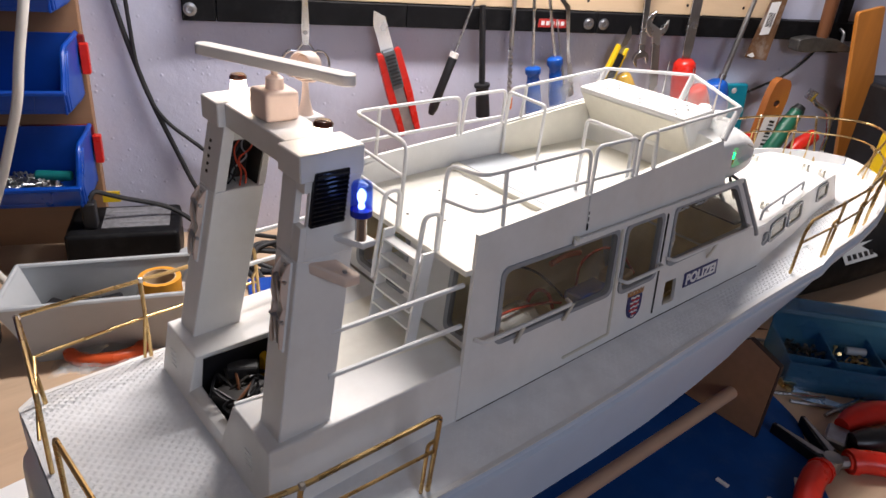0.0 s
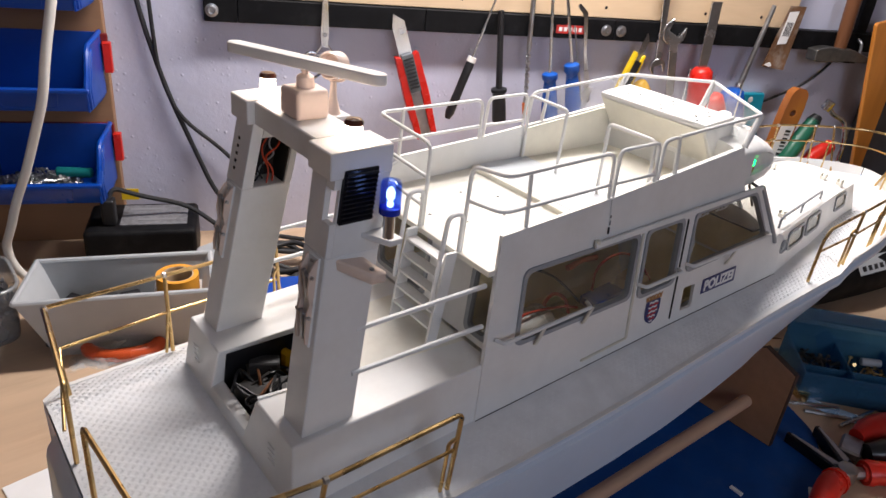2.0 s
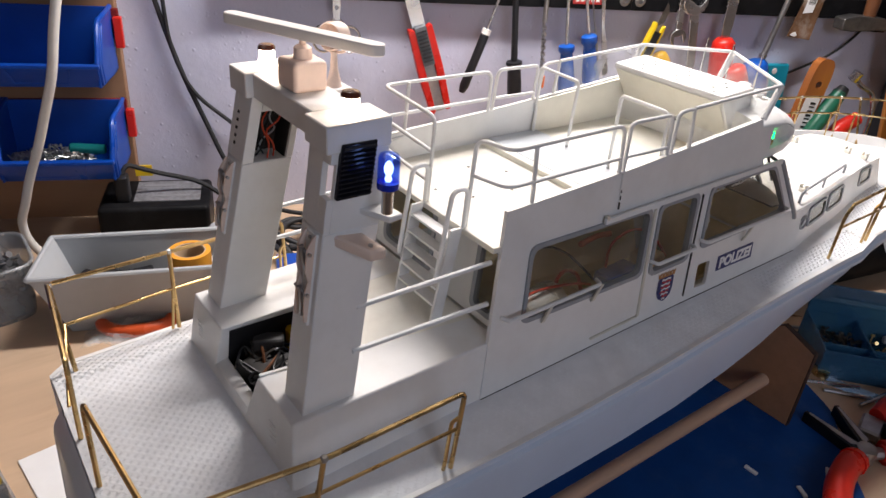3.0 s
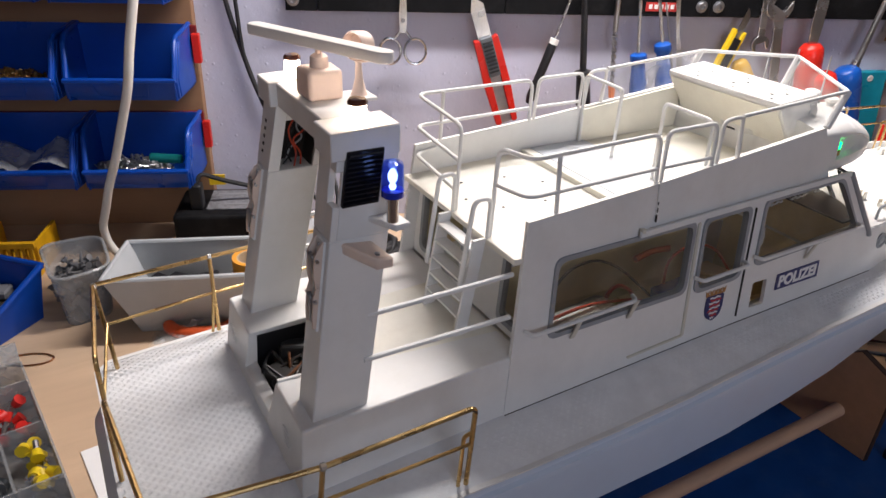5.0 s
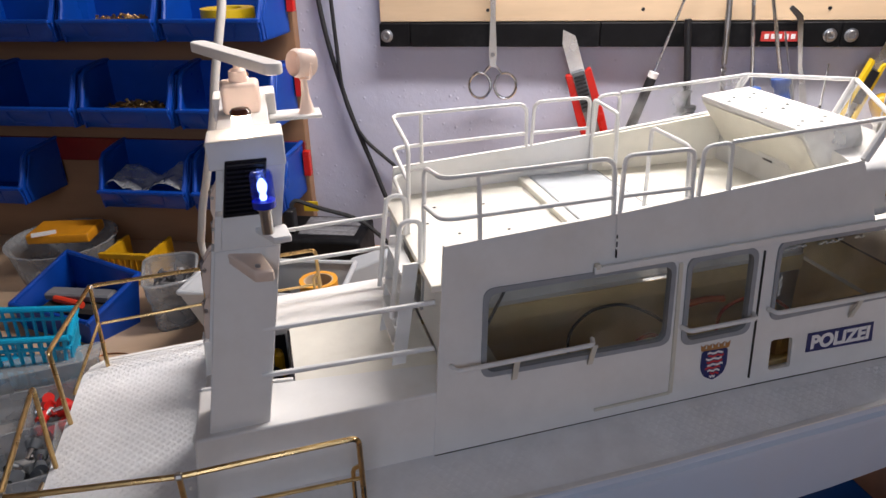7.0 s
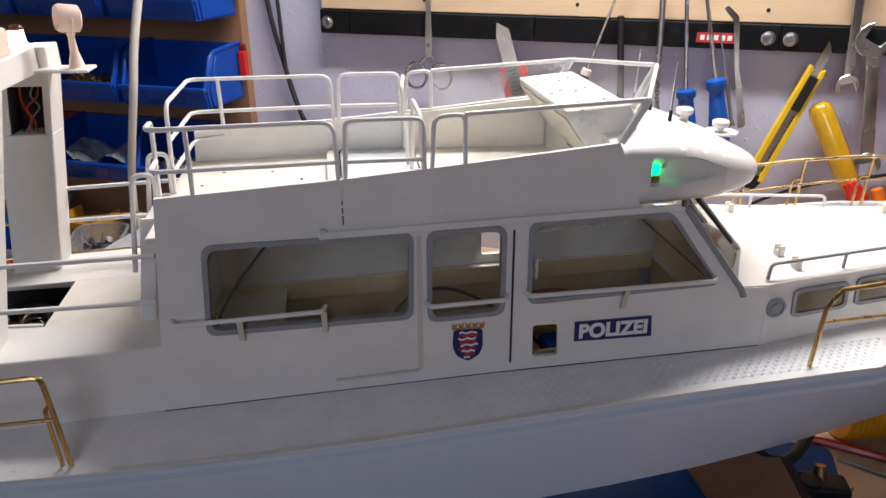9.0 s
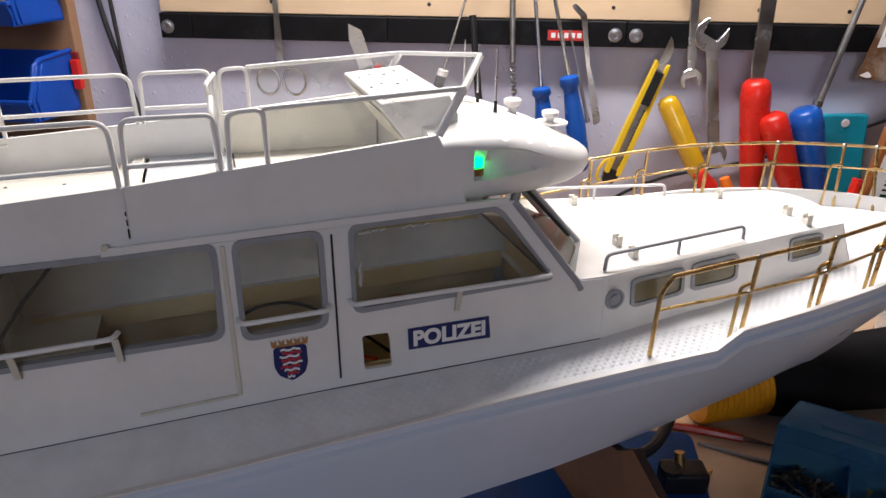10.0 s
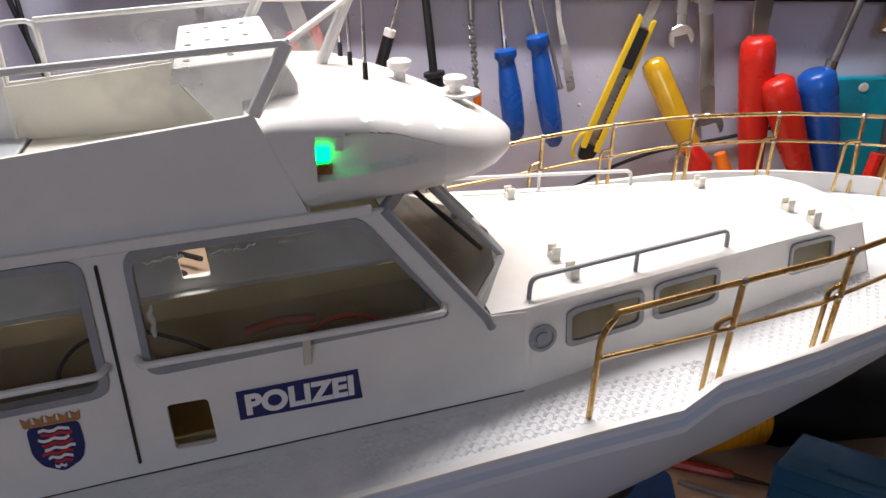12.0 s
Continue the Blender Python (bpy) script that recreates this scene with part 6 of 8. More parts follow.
# brown varnished handle with barcode tag
t = wall_thing("brush_handle", "orange-brown varnished wooden handle with a barcode sticker", "brush", 0.85, 0.05, 0.0)
A, B = (0.8710, 0.2300), (0.8420, BZ)
hl = sheet_with_holes("handle", round_poly([along(A, B, 0, -0.008), along(A, B, 0.03, -0.0150), along(A, B, 0.12, -0.0180), along(A, B, 0.5, -0.0165), along(A, B, 1, -0.0150), along(A, B, 1, 0.0150), along(A, B, 0.5, 0.0165), along(A, B, 0.12, 0.0180), along(A, B, 0.03, 0.0150), along(A, B, 0, 0.008)], 0.006),
                      [[(along(A, B, 0.16)[0] + 0.0055 * math.cos(a), along(A, B, 0.16)[1] + 0.0055 * math.sin(a)) for a in (2 * math.pi * k / 14 for k in range(14))]], lambda u, z, w: W(u, 0.035 + w, z), 0.014)
part("handle", hl, mat("brown_varnish", (0.34, 0.115, 0.03), 0.32, var=0.25, scale=20, coat=0.3, stretch=(1, 1, 0.12)), t)
lb = part("sticker", flat_tool([along(A, B, 0.24, -0.0140), along(A, B, 0.24, 0.0130), along(A, B, 0.60, 0.0125), along(A, B, 0.60, -0.0135)], 0.0492, 0.0003), LETTER, t, "white barcode sticker")
for k in range(11):
    f = 0.27 + 0.026 * k
    part("code_bar", flat_tool([along(A, B, f, -0.009), along(A, B, f, 0.001), along(A, B, f + (0.010 if k % 3 else 0.016), 0.001), along(A, B, f + (0.010 if k % 3 else 0.016), -0.009)], 0.0496, 0.0002), BLACK, lb)
# big orange wooden handle leaning at the end of the bar
t = wall_thing("wooden_handle", "broad orange-brown wooden tool handle leaning upright", "tool handle", 1.06, 0.05, 0.0)
A, B = (1.0050, 0.3380), (1.0915, BZ)
part("handle", flat_tool(round_poly([along(A, B, 0, -0.0255), along(A, B, 0, 0.0255), along(A, B, 0.5, 0.0270), along(A, B, 1, 0.0290), along(A, B, 1, -0.0290), along(A, B, 0.5, -0.0270)], 0.006), 0.030, 0.008).mesh("handle", 0.002, 2), ORWOOD, t)
t = wall_thing("bar_upright", "black steel upright at the end of the tool bar", "bracket", 1.0, -0.01, 0.26)
part("upright", wbox(0.985, 1.006, -0.020, -0.001, 0.262, 0.50).mesh("upright", 0.001), BARBLACK, t)
part("hook", G().tube(bend([W(0.994, 0.0, 0.300), W(0.994, 0.010, 0.296), W(0.995, 0.011, 0.278)], 0.005), 0.0026, 10), STEEL, t)
# items in the corner behind the bow
t = wall_thing("tool_pouch", "teal plastic tool tray leaning on the wall", "tray", 0.82, 0.0, 0.08)
part("tray", flat_tool(round_poly([(0.786, 0.206), (0.852, 0.208), (0.868, 0.060), (0.778, 0.060)], 0.004), -0.018, 0.012).mesh("tray", 0.003, 2), TEAL, t)
part("rivet", G().lathe([(0.005, 0), (0.004, 0.001)], W(0.826, -0.006, 0.197), WALL.to_3x3() @ Vector((0, -1, 0)), 12), WPLAST, t)
t = wall_thing("green_pliers", "pliers with dark green and red grips standing behind the bow", "pliers", 0.92, 0.05, 0.0)
part("grip", G().tube([W(0.915, 0.045, 0.178), W(0.895, 0.05, 0.150), W(0.870, 0.055, 0.110), W(0.85, 0.06, BZ)], [0.011, 0.014, 0.013, 0.011], 12), GREENP, t)
part("grip_end", G().tube([W(0.921, 0.044, 0.186), W(0.914, 0.045, 0.176)], [0.008, 0.012], 12), BLACK, t)
part("grip", G().tube([W(0.955, 0.055, 0.140), W(0.925, 0.058, 0.125), W(0.89, 0.062, 0.08), W(0.87, 0.065, BZ)], [0.011, 0.013, 0.012, 0.010], 12), REDP, t)
t = wall_thing("chrome_hook", "bent chrome hook tool with round end", "hook", 0.97, 0.05, 0.1)
part("stem", G().tube(bend([W(0.938, 0.04, 0.202), W(0.947, 0.045, 0.190), W(0.972, 0.05, 0.180), W(0.980, 0.055, 0.150), W(0.985, 0.055, BZ)], 0.012), 0.004, 10), CHROME, t)
part("socket", G().rod(W(0.936, 0.038, 0.196), W(0.940, 0.042, 0.210), 0.008), CHROME, t)
t = wall_thing("small_red_tool", "red and orange tool grips standing behind the boat", "pliers", 0.67, 0.04, 0.0)
part("grip", G().tube([W(0.650, 0.035, 0.142), W(0.662, 0.037, 0.128), W(0.672, 0.04, BZ)], [0.008, 0.012, 0.011], 12), REDP, t)
part("grip", G().tube([W(0.681, 0.035, 0.136), W(0.688, 0.037, 0.120), W(0.690, 0.04, BZ)], [0.006, 0.008, 0.008], 12), ORANGEP, t)
t = wall_thing("red_marker", "short red marker standing behind the boat", "marker", 0.82, 0.06, 0.0)
part("body", G().rod(W(0.826, 0.055, 0.146), W(0.800, 0.065, BZ), 0.0065), REDP, t)
t = wall_thing("black_case", "black equipment case standing at the end of the bench", "case", 1.12, 0.05, 0.0)
part("case", wbox(1.055, 1.35, -0.015, 0.10, BZ, 0.225).mesh("case", 0.008, 3), BLACK, t)
part("case_slot", wbox(1.07, 1.16, 0.1000, 0.1012, 0.185, 0.192), BLACKG, t)
part("case_strip", wbox(1.09, 1.30, 0.1000, 0.1025, 0.125, 0.131), YELLOWP, t)
# cables
def cable(name, label, pts, r, m, smoothness=0.05):
    return piece(name, G().tube(bend([W(*p) for p in pts], smoothness, 6), r, 8).mesh(name, smooth=60), m, label, "cable")


cable("black_cable", "black mains cable hanging on the wall", [(-0.105, -0.012, 0.50), (-0.088, -0.012, 0.302), (-0.060, -0.012, 0.190), (-0.030, -0.010, 0.110), (-0.008, 0.0, 0.055), (0.04, 0.03, 0.006), (0.12, 0.06, 0.004)], 0.0032, RUBBER)
cable("black_cable", "second black cable crossing the wall", [(-0.080, -0.008, 0.50), (-0.072, -0.010, 0.300), (-0.068, -0.010, 0.215), (-0.048, -0.009, 0.158), (0.010, -0.008, 0.108), (0.040, 0.0, 0.07), (0.05, 0.03, 0.02), (0.02, 0.08, 0.004)], 0.0026, RUBBER)
cable("thin_black_cable", "thin black cable drooping across the wall", [(1.02, -0.012, 0.46), (0.99, -0.014, 0.32), (0.975, -0.014, 0.262), (0.930, -0.014, 0.222), (0.85, -0.014, 0.189), (0.75, -0.014, 0.150), (0.60, -0.014, 0.115), (0.5, -0.010, 0.05), (0.47, 0.0, 0.003)], 0.0020, RUBBER)
cable("white_cable", "thick white cable hanging in front of the bins", [(-0.118, 0.19, 0.60), (-0.127, 0.197, 0.36), (-0.135, 0.204, 0.32), (-0.1445, 0.207, 0.28), (-0.152, 0.207, 0.24), (-0.167, 0.199, 0.20), (-0.182, 0.190, 0.16), (-0.201, 0.175, 0.12), (-0.214, 0.162, 0.085), (-0.2265, 0.148, 0.058), (-0.226, 0.144, 0.034), (-0.212, 0.143, 0.008), (-0.185, 0.143, -0.0073), (-0.12, 0.13, -0.0073)], 0.0047, WHITEP, 0.02)


# ---- bins on their panel, and the things on the bench beside the stern ----
piece("bin_panel", wbox(-0.80, -0.124, -0.020, -0.002, BZ, 0.80).mesh("bin_panel", 0.001), PANELW, "brown wooden panel that carries the blue bins", "panel", kind="structure")
RAILRED = mat("red_rail", (0.17, 0.010, 0.008), 0.45)
for z in (0.118, 0.228, 0.336):
    piece("bin_rail", wbox(-0.80, -0.1245 + (0.004 if z > 0.2 else 0), -0.002, 0.004, z, z + 0.034).mesh("bin_rail", 0.001), RAILRED, "dark red hanging rail behind the bins", "rail", "bin rails", "structure")


def storage_bin(label, u0, z0, width, group="blue bins on the panel"):
    """An open-fronted stacking bin that hangs on the panel; u0 is its left side."""
    t = wall_thing("storage_bin", label, "storage bin", u0 + width / 2, 0.004, z0, group)
    th, ins = 0.0022, 0.006
    # the sides run inwards towards the front
    def at(side, o, z, inner=0.0):
        k = ins * min(1.0, max(0.0, (o - 0.030) / 0.06)) + inner
        return W(u0 + k if side < 0 else u0 + width - k, o, z0 + z)

    for side in (-1, 1):
        steps = [(0.004, 0.0725), (0.030, 0.0715), (0.064, 0.0690), (0.074, 0.0630), (0.083, 0.0400), (0.0905, 0.0265)]
        rows2 = [[at(side, o, 0.0), at(side, o, z), at(side, o, z, th), at(side, o, 0.0, th)] for o, z in steps]
        part("bin_side", G().loft(rows2).mesh("bin_side", 0.0003), BLUEP, t)
        part("bin_rim", G().tube([at(side, o, z, th / 2) for o, z in steps], 0.0030, 8), BLUEP, t)
        # folded double edge at the front of the side
        for back in (0.0, 0.008):
            part("bin_flange", G().prism([at(side, o - back, z, -0.0026) for o, z in ((0.088, 0.002), (0.0915, 0.026), (0.0840, 0.0400), (0.0735, 0.0640), (0.0695, 0.0640), (0.0790, 0.0400), (0.0865, 0.026), (0.083, 0.002))], WALL.to_3x3() @ Vector((-side * 0.0030, 0, 0))).mesh("bin_flange", 0.0005), BLUEP, t)
    part("bin_floor", G().prism([at(-1, 0.004, 0), at(-1, 0.030, 0), at(-1, 0.086, 0), at(1, 0.086, 0), at(1, 0.030, 0), at(1, 0.004, 0)], (0, 0, 0.0025)), BLUEP, t)
    part("bin_back", wbox(u0 + th, u0 + width - th, 0.004, 0.0065, z0 + 0.0025, z0 + 0.0725), BLUEP, t)
    f = [(0.084, 0.0), (0.0865, 0.0), (0.0965, 0.0235), (0.094, 0.0255)]
    part("bin_front", G().prism([W(u0 + ins, o, z0 + z) for o, z in f], WALL.to_3x3() @ Vector((width - 2 * ins, 0, 0))).mesh("bin_front", 0.0006), BLUEP, t)
    lipz = [(0.0905, 0.0225), (0.0985, 0.0225), (0.0985, 0.0275), (0.0905, 0.0275)]
    part("front_lip", G().prism([W(u0 + ins - 0.002, o, z0 + z) for o, z in lipz], WALL.to_3x3() @ Vector((width - 2 * ins + 0.004, 0, 0))).mesh("front_lip", 0.001), BLUEP, t)
    for k in (0.26, 0.72):
        part("label_rib", G().prism([W(u0 + width * k + 0.004 * (1 if k < 0.5 else -1) * q, o, z0 + z) for q, o, z in ((1, 0.0862, 0.004), (1, 0.0885, 0.004), (0, 0.0970, 0.021), (0, 0.0947, 0.021))], WALL.to_3x3() @ Vector((0.0022, 0, 0))), BLUEP, t)
    part("label_rib", G().prism([W(u0 + width * 0.26 + 0.004, o, z0 + z) for o, z in ((0.0866, 0.004), (0.0885, 0.004), (0.0892, 0.006), (0.0873, 0.006))], WALL.to_3x3() @ Vector((width * 0.46 - 0.006, 0, 0))), BLUEP, t)
    return t


PITCH = 0.1345
for row, z0, cols_ in ((1, 0.3005, (0, 1, 2, 3)), (2, 0.1915, (0, 1, 2, 3)), (3, 0.0795, (0, 1, 3))):
    for c in cols_:
        u0 = -0.127 - (c + 1) * PITCH + (0.03 if row == 3 and c == 3 else 0)
        storage_bin("blue plastic storage bin on the panel" + {(1, 0): ", holding a tape roll", (1, 1): ", holding brass screws", (2, 1): ", holding brass screws", (3, 0): ", holding shiny screws", (3, 1): ", holding plastic bags"}.get((row, c), ", nearly empty"), u0 + 0.001, z0, PITCH - 0.002)
    piece("bin_clip", wbox(-0.1262, -0.1165, 0.004, 0.014, z0 + 0.026, z0 + 0.062).mesh("bin_clip", 0.001), REDP, "red plastic clip at the end of a bin rail", "clip", "bin clips")


def heap(name, label, category, center, ru, ro, rz, n, size, m, seed, kindof="screw", local=False):
    """Many small pieces lying on each other, too many to count."""
    rnd = random.Random(seed)
    g = G()
    for i in range(n):
        a, r = rnd.uniform(0, 6.283), math.sqrt(rnd.random())
        c = Vector((center[0] + ru * r * math.cos(a), -center[1] + ro * r * math.sin(a), center[2] + rz * (1 - 0.45 * r * r) * rnd.random() ** 0.6 + size * 0.2))
        d = Vector((rnd.uniform(-1, 1), rnd.uniform(-1, 1), rnd.uniform(-0.4, 0.5))).normalized() * size * rnd.uniform(0.6, 1.1)
        if kindof == "screw":
            g.tube([c - d, c + d * 0.7, c + d * 0.72, c + d], [size * 0.14, size * 0.16, size * 0.36, size * 0.36], 6)
        else:
            g.tube([c - d * 0.5, c - d * 0.1, c + d * 0.5], [size * 0.42, size * 0.5, size * 0.30], 8)
    g.move(WALL)
    ob = piece(name, g.mesh(name, smooth=40), m, label, category, kind="stuff")
    return ob


ZINC = mat("zinc_screw", (0.50, 0.52, 0.53), 0.38, metal=1.0, var=0.25, scale=120)
heap("brass_screws", "heap of brass screws in a blue bin", "screws", (-0.328, 0.060, 0.3045), 0.046, 0.024, 0.024, 360, 0.0062, BRASS, 1)
heap("brass_screws", "heap of brass screws in a blue bin", "screws", (-0.328, 0.060, 0.1955), 0.046, 0.024, 0.024, 360, 0.0062, BRASS, 2)
heap("shiny_screws", "heap of shiny zinc screws in a blue bin", "screws", (-0.205, 0.060, 0.0835), 0.046, 0.024, 0.026, 330, 0.0062, ZINC, 3)
piece("paper_wad", G().hexa([W(-0.235, 0.022, 0.3030), W(-0.145, 0.022, 0.3030), W(-0.145, 0.082, 0.3030), W(-0.235, 0.082, 0.3030), W(-0.232, 0.024, 0.3210), W(-0.148, 0.024, 0.3210), W(-0.148, 0.080, 0.3205), W(-0.232, 0.080, 0.3205)]).mesh("paper_wad", 0.003), GREYT, "pale folded paper under the tape roll", "paper")
t = wall_thing("tape_roll", "flat yellow tape roll lying in a bin", "tape", -0.188, 0.06, 0.30)
part("roll", G().lathe([(0.018, 0), (0.033, 0), (0.033, 0.014), (0.018, 0.014), (0.018, 0)], W(-0.190, 0.048, 0.3216), seg=32), YELLOWP, t)
piece("teal_tube", G().rod(W(-0.186, 0.056, 0.1085), W(-0.146, 0.060, 0.1075), 0.0062).mesh("teal_tube", 0.0015), mat("teal_tube", (0.01, 0.22, 0.22), 0.4), "small teal plastic tube lying in a bin", "tube")
# crumpled clear bags
rnd = random.Random(12)
g = G()
nu, no = 12, 6
gridp = [[W(-0.390 + 0.118 * i / (nu - 1), 0.022 + 0.066 * j / (no - 1), 0.112 + 0.009 * rnd.random() + 0.008 * math.sin(i * 0.9) - 0.010 * j / no) for j in range(no)] for i in range(nu)]
g.loft(gridp, False, False)
piece("plastic_bag", g.mesh("plastic_bag", smooth=20), thin_glass("bag_film", (0.92, 0.93, 0.94), 0.9, 0.15, 0.62, (0.66, 0.68, 0.70), 0.5), "crumpled clear plastic bag lying in a bin", "plastic bag")


# battery charger
t = wall_thing("charger", "black battery charger with grey label and plugged-in cables", "charger", -0.10, 0.06, BZ)
part("body", G().prism([W(u, o, BZ) for u, o in ((-0.160, 0.012), (-0.160, 0.100), (-0.030, 0.100), (-0.030, 0.012))], (0, 0, 0.058)).mesh("body", 0.006, 3), BARBLACK, t)
lb = part("label_plate", wbox(-0.120, -0.042, 0.022, 0.082, BZ + 0.0580, BZ + 0.0590), mat("label_grey", (0.17, 0.17, 0.18), 0.5, var=0.4, scale=160), t, "grey printed label plate")
for k in range(3):
    part("label_bar", wbox(-0.112 + 0.006 * k, -0.075 + 0.01 * k, 0.032 + 0.016 * k, 0.038 + 0.016 * k, BZ + 0.0590, BZ + 0.0593), mat("print_grey", (0.20, 0.20, 0.21), 0.5), lb)
part("plug", wbox(-0.139, -0.123, 0.066, 0.084, BZ + 0.058, BZ + 0.092).mesh("plug", 0.003, 2), BLACK, t)
part("cable_tag", wbox(-0.118, -0.098, 0.050, 0.052, BZ + 0.080, BZ + 0.094), YELLOWP, t)
part("lead", G().tube(bend([W(-0.131, 0.075, BZ + 0.088), W(-0.125, 0.070, BZ + 0.104), W(-0.100, 0.060, BZ + 0.090), W(-0.04, 0.05, BZ + 0.070), W(0.0, 0.06, BZ + 0.040), W(0.05, 0.08, BZ + 0.005)], 0.02), 0.0030, 8), RUBBER, t)
# tangle of black cable behind the mast
rnd = random.Random(21)
pts = [W(0.085 + 0.045 * math.cos(k * 1.1) + rnd.uniform(-0.012, 0.012), 0.125 + 0.04 * math.sin(k * 1.1) + rnd.uniform(-0.012, 0.012), BZ + 0.006 + 0.030 * rnd.random()) for k in range(26)]
piece("cable_tangle", G().tube(bend(pts, 0.03, 5), 0.0036, 8).mesh("cable_tangle", smooth=60), RUBBER, "tangle of thick black cable lying on the bench", "cable")
piece("white_packet", G().hexa([W(-0.036, 0.198, BZ), W(0.036, 0.190, BZ), W(0.036, 0.135, BZ), W(-0.036, 0.140, BZ), W(-0.030, 0.182, BZ + 0.052), W(0.024, 0.172, BZ + 0.074), W(0.020, 0.150, BZ + 0.078), W(-0.028, 0.150, BZ + 0.060)]).mesh("white_packet", 0.003, 2), GREYT, "pale grey folded packet beside the boat", "packet")
piece("blue_box", wbox(0.046, 0.096, 0.185, 0.235, BZ, BZ + 0.034).mesh("blue_box", 0.003, 2), BLUEP, "small blue plastic box behind the mast", "box")


def open_box(t, corners, h, taper, th, m, rim=None, name="tray"):
    """A tapered open box from its four top corners (u, out); walls and floor are parts."""
    c = [Vector((u, -o, 0)) for u, o in corners]
    mid = sum(c, Vector()) / 4
    low = [mid + (p - mid) * taper for p in c]
    inn = [mid + (p - mid) * (1 - th / (p - mid).length * 1.4) for p in c]
    inl = [mid + (p - mid) * (1 - th / max(0.001, (p - mid).length) * 1.4) for p in low]
    up = lambda p, z: WALL @ Vector((p.x, p.y, BZ + z))
    hs = h if isinstance(h, tuple) else (h,) * 4
    for i in range(4):
        j = (i + 1) % 4
        # a low corner lies part of the way down its slanting edge
        ki, kj = hs[i] / max(hs), hs[j] / max(hs)
        ti, tj = low[i].lerp(c[i], ki), low[j].lerp(c[j], kj)
        ni, nj = inl[i].lerp(inn[i], ki), inl[j].lerp(inn[j], kj)
        g = G().hexa([up(low[i], 0), up(low[j], 0), up(inl[j], 0), up(inl[i], 0), up(ti, hs[i]), up(tj, hs[j]), up(nj, hs[j]), up(ni, hs[i])])
        part(name + "_wall", g.mesh(name + "_wall", 0.0003), m, t)
        part(name + "_rim", G().tube([up(ti, hs[i]), up(tj, hs[j])], rim or th * 1.3, 8), m, t)
    part(name + "_floor", G().prism([up(p, 0.0005) for p in inl], (0, 0, 0.0025)), m, t)


t = wall_thing("grey_tray", "light grey plastic tray with odds and ends", "tray", -0.11, 0.24, BZ)
open_box(t, [(-0.186, 0.195), (-0.012, 0.190), (-0.008, 0.275), (-0.190, 0.282)], 0.072, 0.71, 0.0024, GREYT)
t = wall_thing("tape_roll", "roll of orange masking tape in the grey tray", "tape", -0.045, 0.225, BZ + 0.04)
part("roll", G().lathe([(0.017, 0), (0.022, 0), (0.022, 0.018), (0.017, 0.018), (0.017, 0)], W(-0.045, 0.232, BZ + 0.052), seg=30), mat("tape_orange", (0.75, 0.33, 0.03), 0.5), t)
part("core", G().lathe([(0.0155, 0.0005), (0.0168, 0.0005), (0.0168, 0.0175), (0.0155, 0.0175), (0.0155, 0.0005)], W(-0.045, 0.232, BZ + 0.052), seg=30), PLY, t)
piece("tape_support", wbox(-0.070, -0.020, 0.212, 0.252, BZ + 0.004, BZ + 0.0515).mesh("tape_support", 0.002), WPLAST, "white block lying in the grey tray", "block")
rnd = random.Random(31)
for k in range(6):
    u = -0.160 + 0.013 * k
    piece("black_clamp", G().cbox((0, 0, 0), (0.022, 0.012, 0.010), rnd.uniform(0, 180), rnd.uniform(-12, 12)).move(Matrix.Translation(W(u, 0.235 + rnd.uniform(-0.012, 0.012), BZ + 0.040))).mesh("black_clamp", 0.002), BLACK, "small black plastic clamp in the grey tray", "clamp", "clamps in the tray")
piece("tray_filling", wbox(-0.175, -0.078, 0.210, 0.262, BZ + 0.004, BZ + 0.035).mesh("tray_filling", 0.003), DARKIN, "dark odds and ends filling the grey tray", "odds and ends", kind="stuff")
t = wall_thing("frosted_tub", "frosted plastic tub full of metal fittings", "tub", -0.25, 0.22, BZ)
tub_out = round_poly([(-0.286, 0.184), (-0.226, 0.160), (-0.194, 0.236), (-0.243, 0.268)], 0.020, 6)


def tub_ring(k, z, inset=0.0):
    mu2, mo2 = -0.237, 0.212
    f = k - inset / 0.040
    return [W(mu2 + (u - mu2) * f, mo2 + (o - mo2) * f, BZ + z) for u, o in tub_out]


part("tub_wall", G().loft([tub_ring(0.80, 0.0), tub_ring(0.83, 0.004), tub_ring(0.90, 0.040), tub_ring(0.95, 0.0415), tub_ring(1.0, 0.064), tub_ring(1.0, 0.064, 0.0016), tub_ring(0.95, 0.0415, 0.0016), tub_ring(0.90, 0.040, 0.0016), tub_ring(0.83, 0.004, 0.0016)], True, True).mesh("tub_wall", smooth=50), TUBCLEAR, t)
rim = tub_ring(1.0, 0.0645)
part("tub_rim", G().tube(rim + rim[:2], 0.0020, 8), TUBCLEAR, t)
heap("metal_fittings", "dark metal fittings in the frosted tub", "fittings", (-0.237, 0.212, BZ + 0.008), 0.024, 0.028, 0.050, 120, 0.011, mat("fitting_grey", (0.22, 0.22, 0.23), 0.45, metal=0.7, var=0.3), 5)
t = wall_thing("blue_bench_bin", "large blue storage bin with tools on the bench", "storage bin", -0.34, 0.26, BZ)
open_box(t, [(-0.392, 0.180), (-0.266, 0.232), (-0.298, 0.296), (-0.428, 0.262)], (0.066, 0.066, 0.032, 0.032), 0.86, 0.0026, BLUEP, 0.0036, "bin")
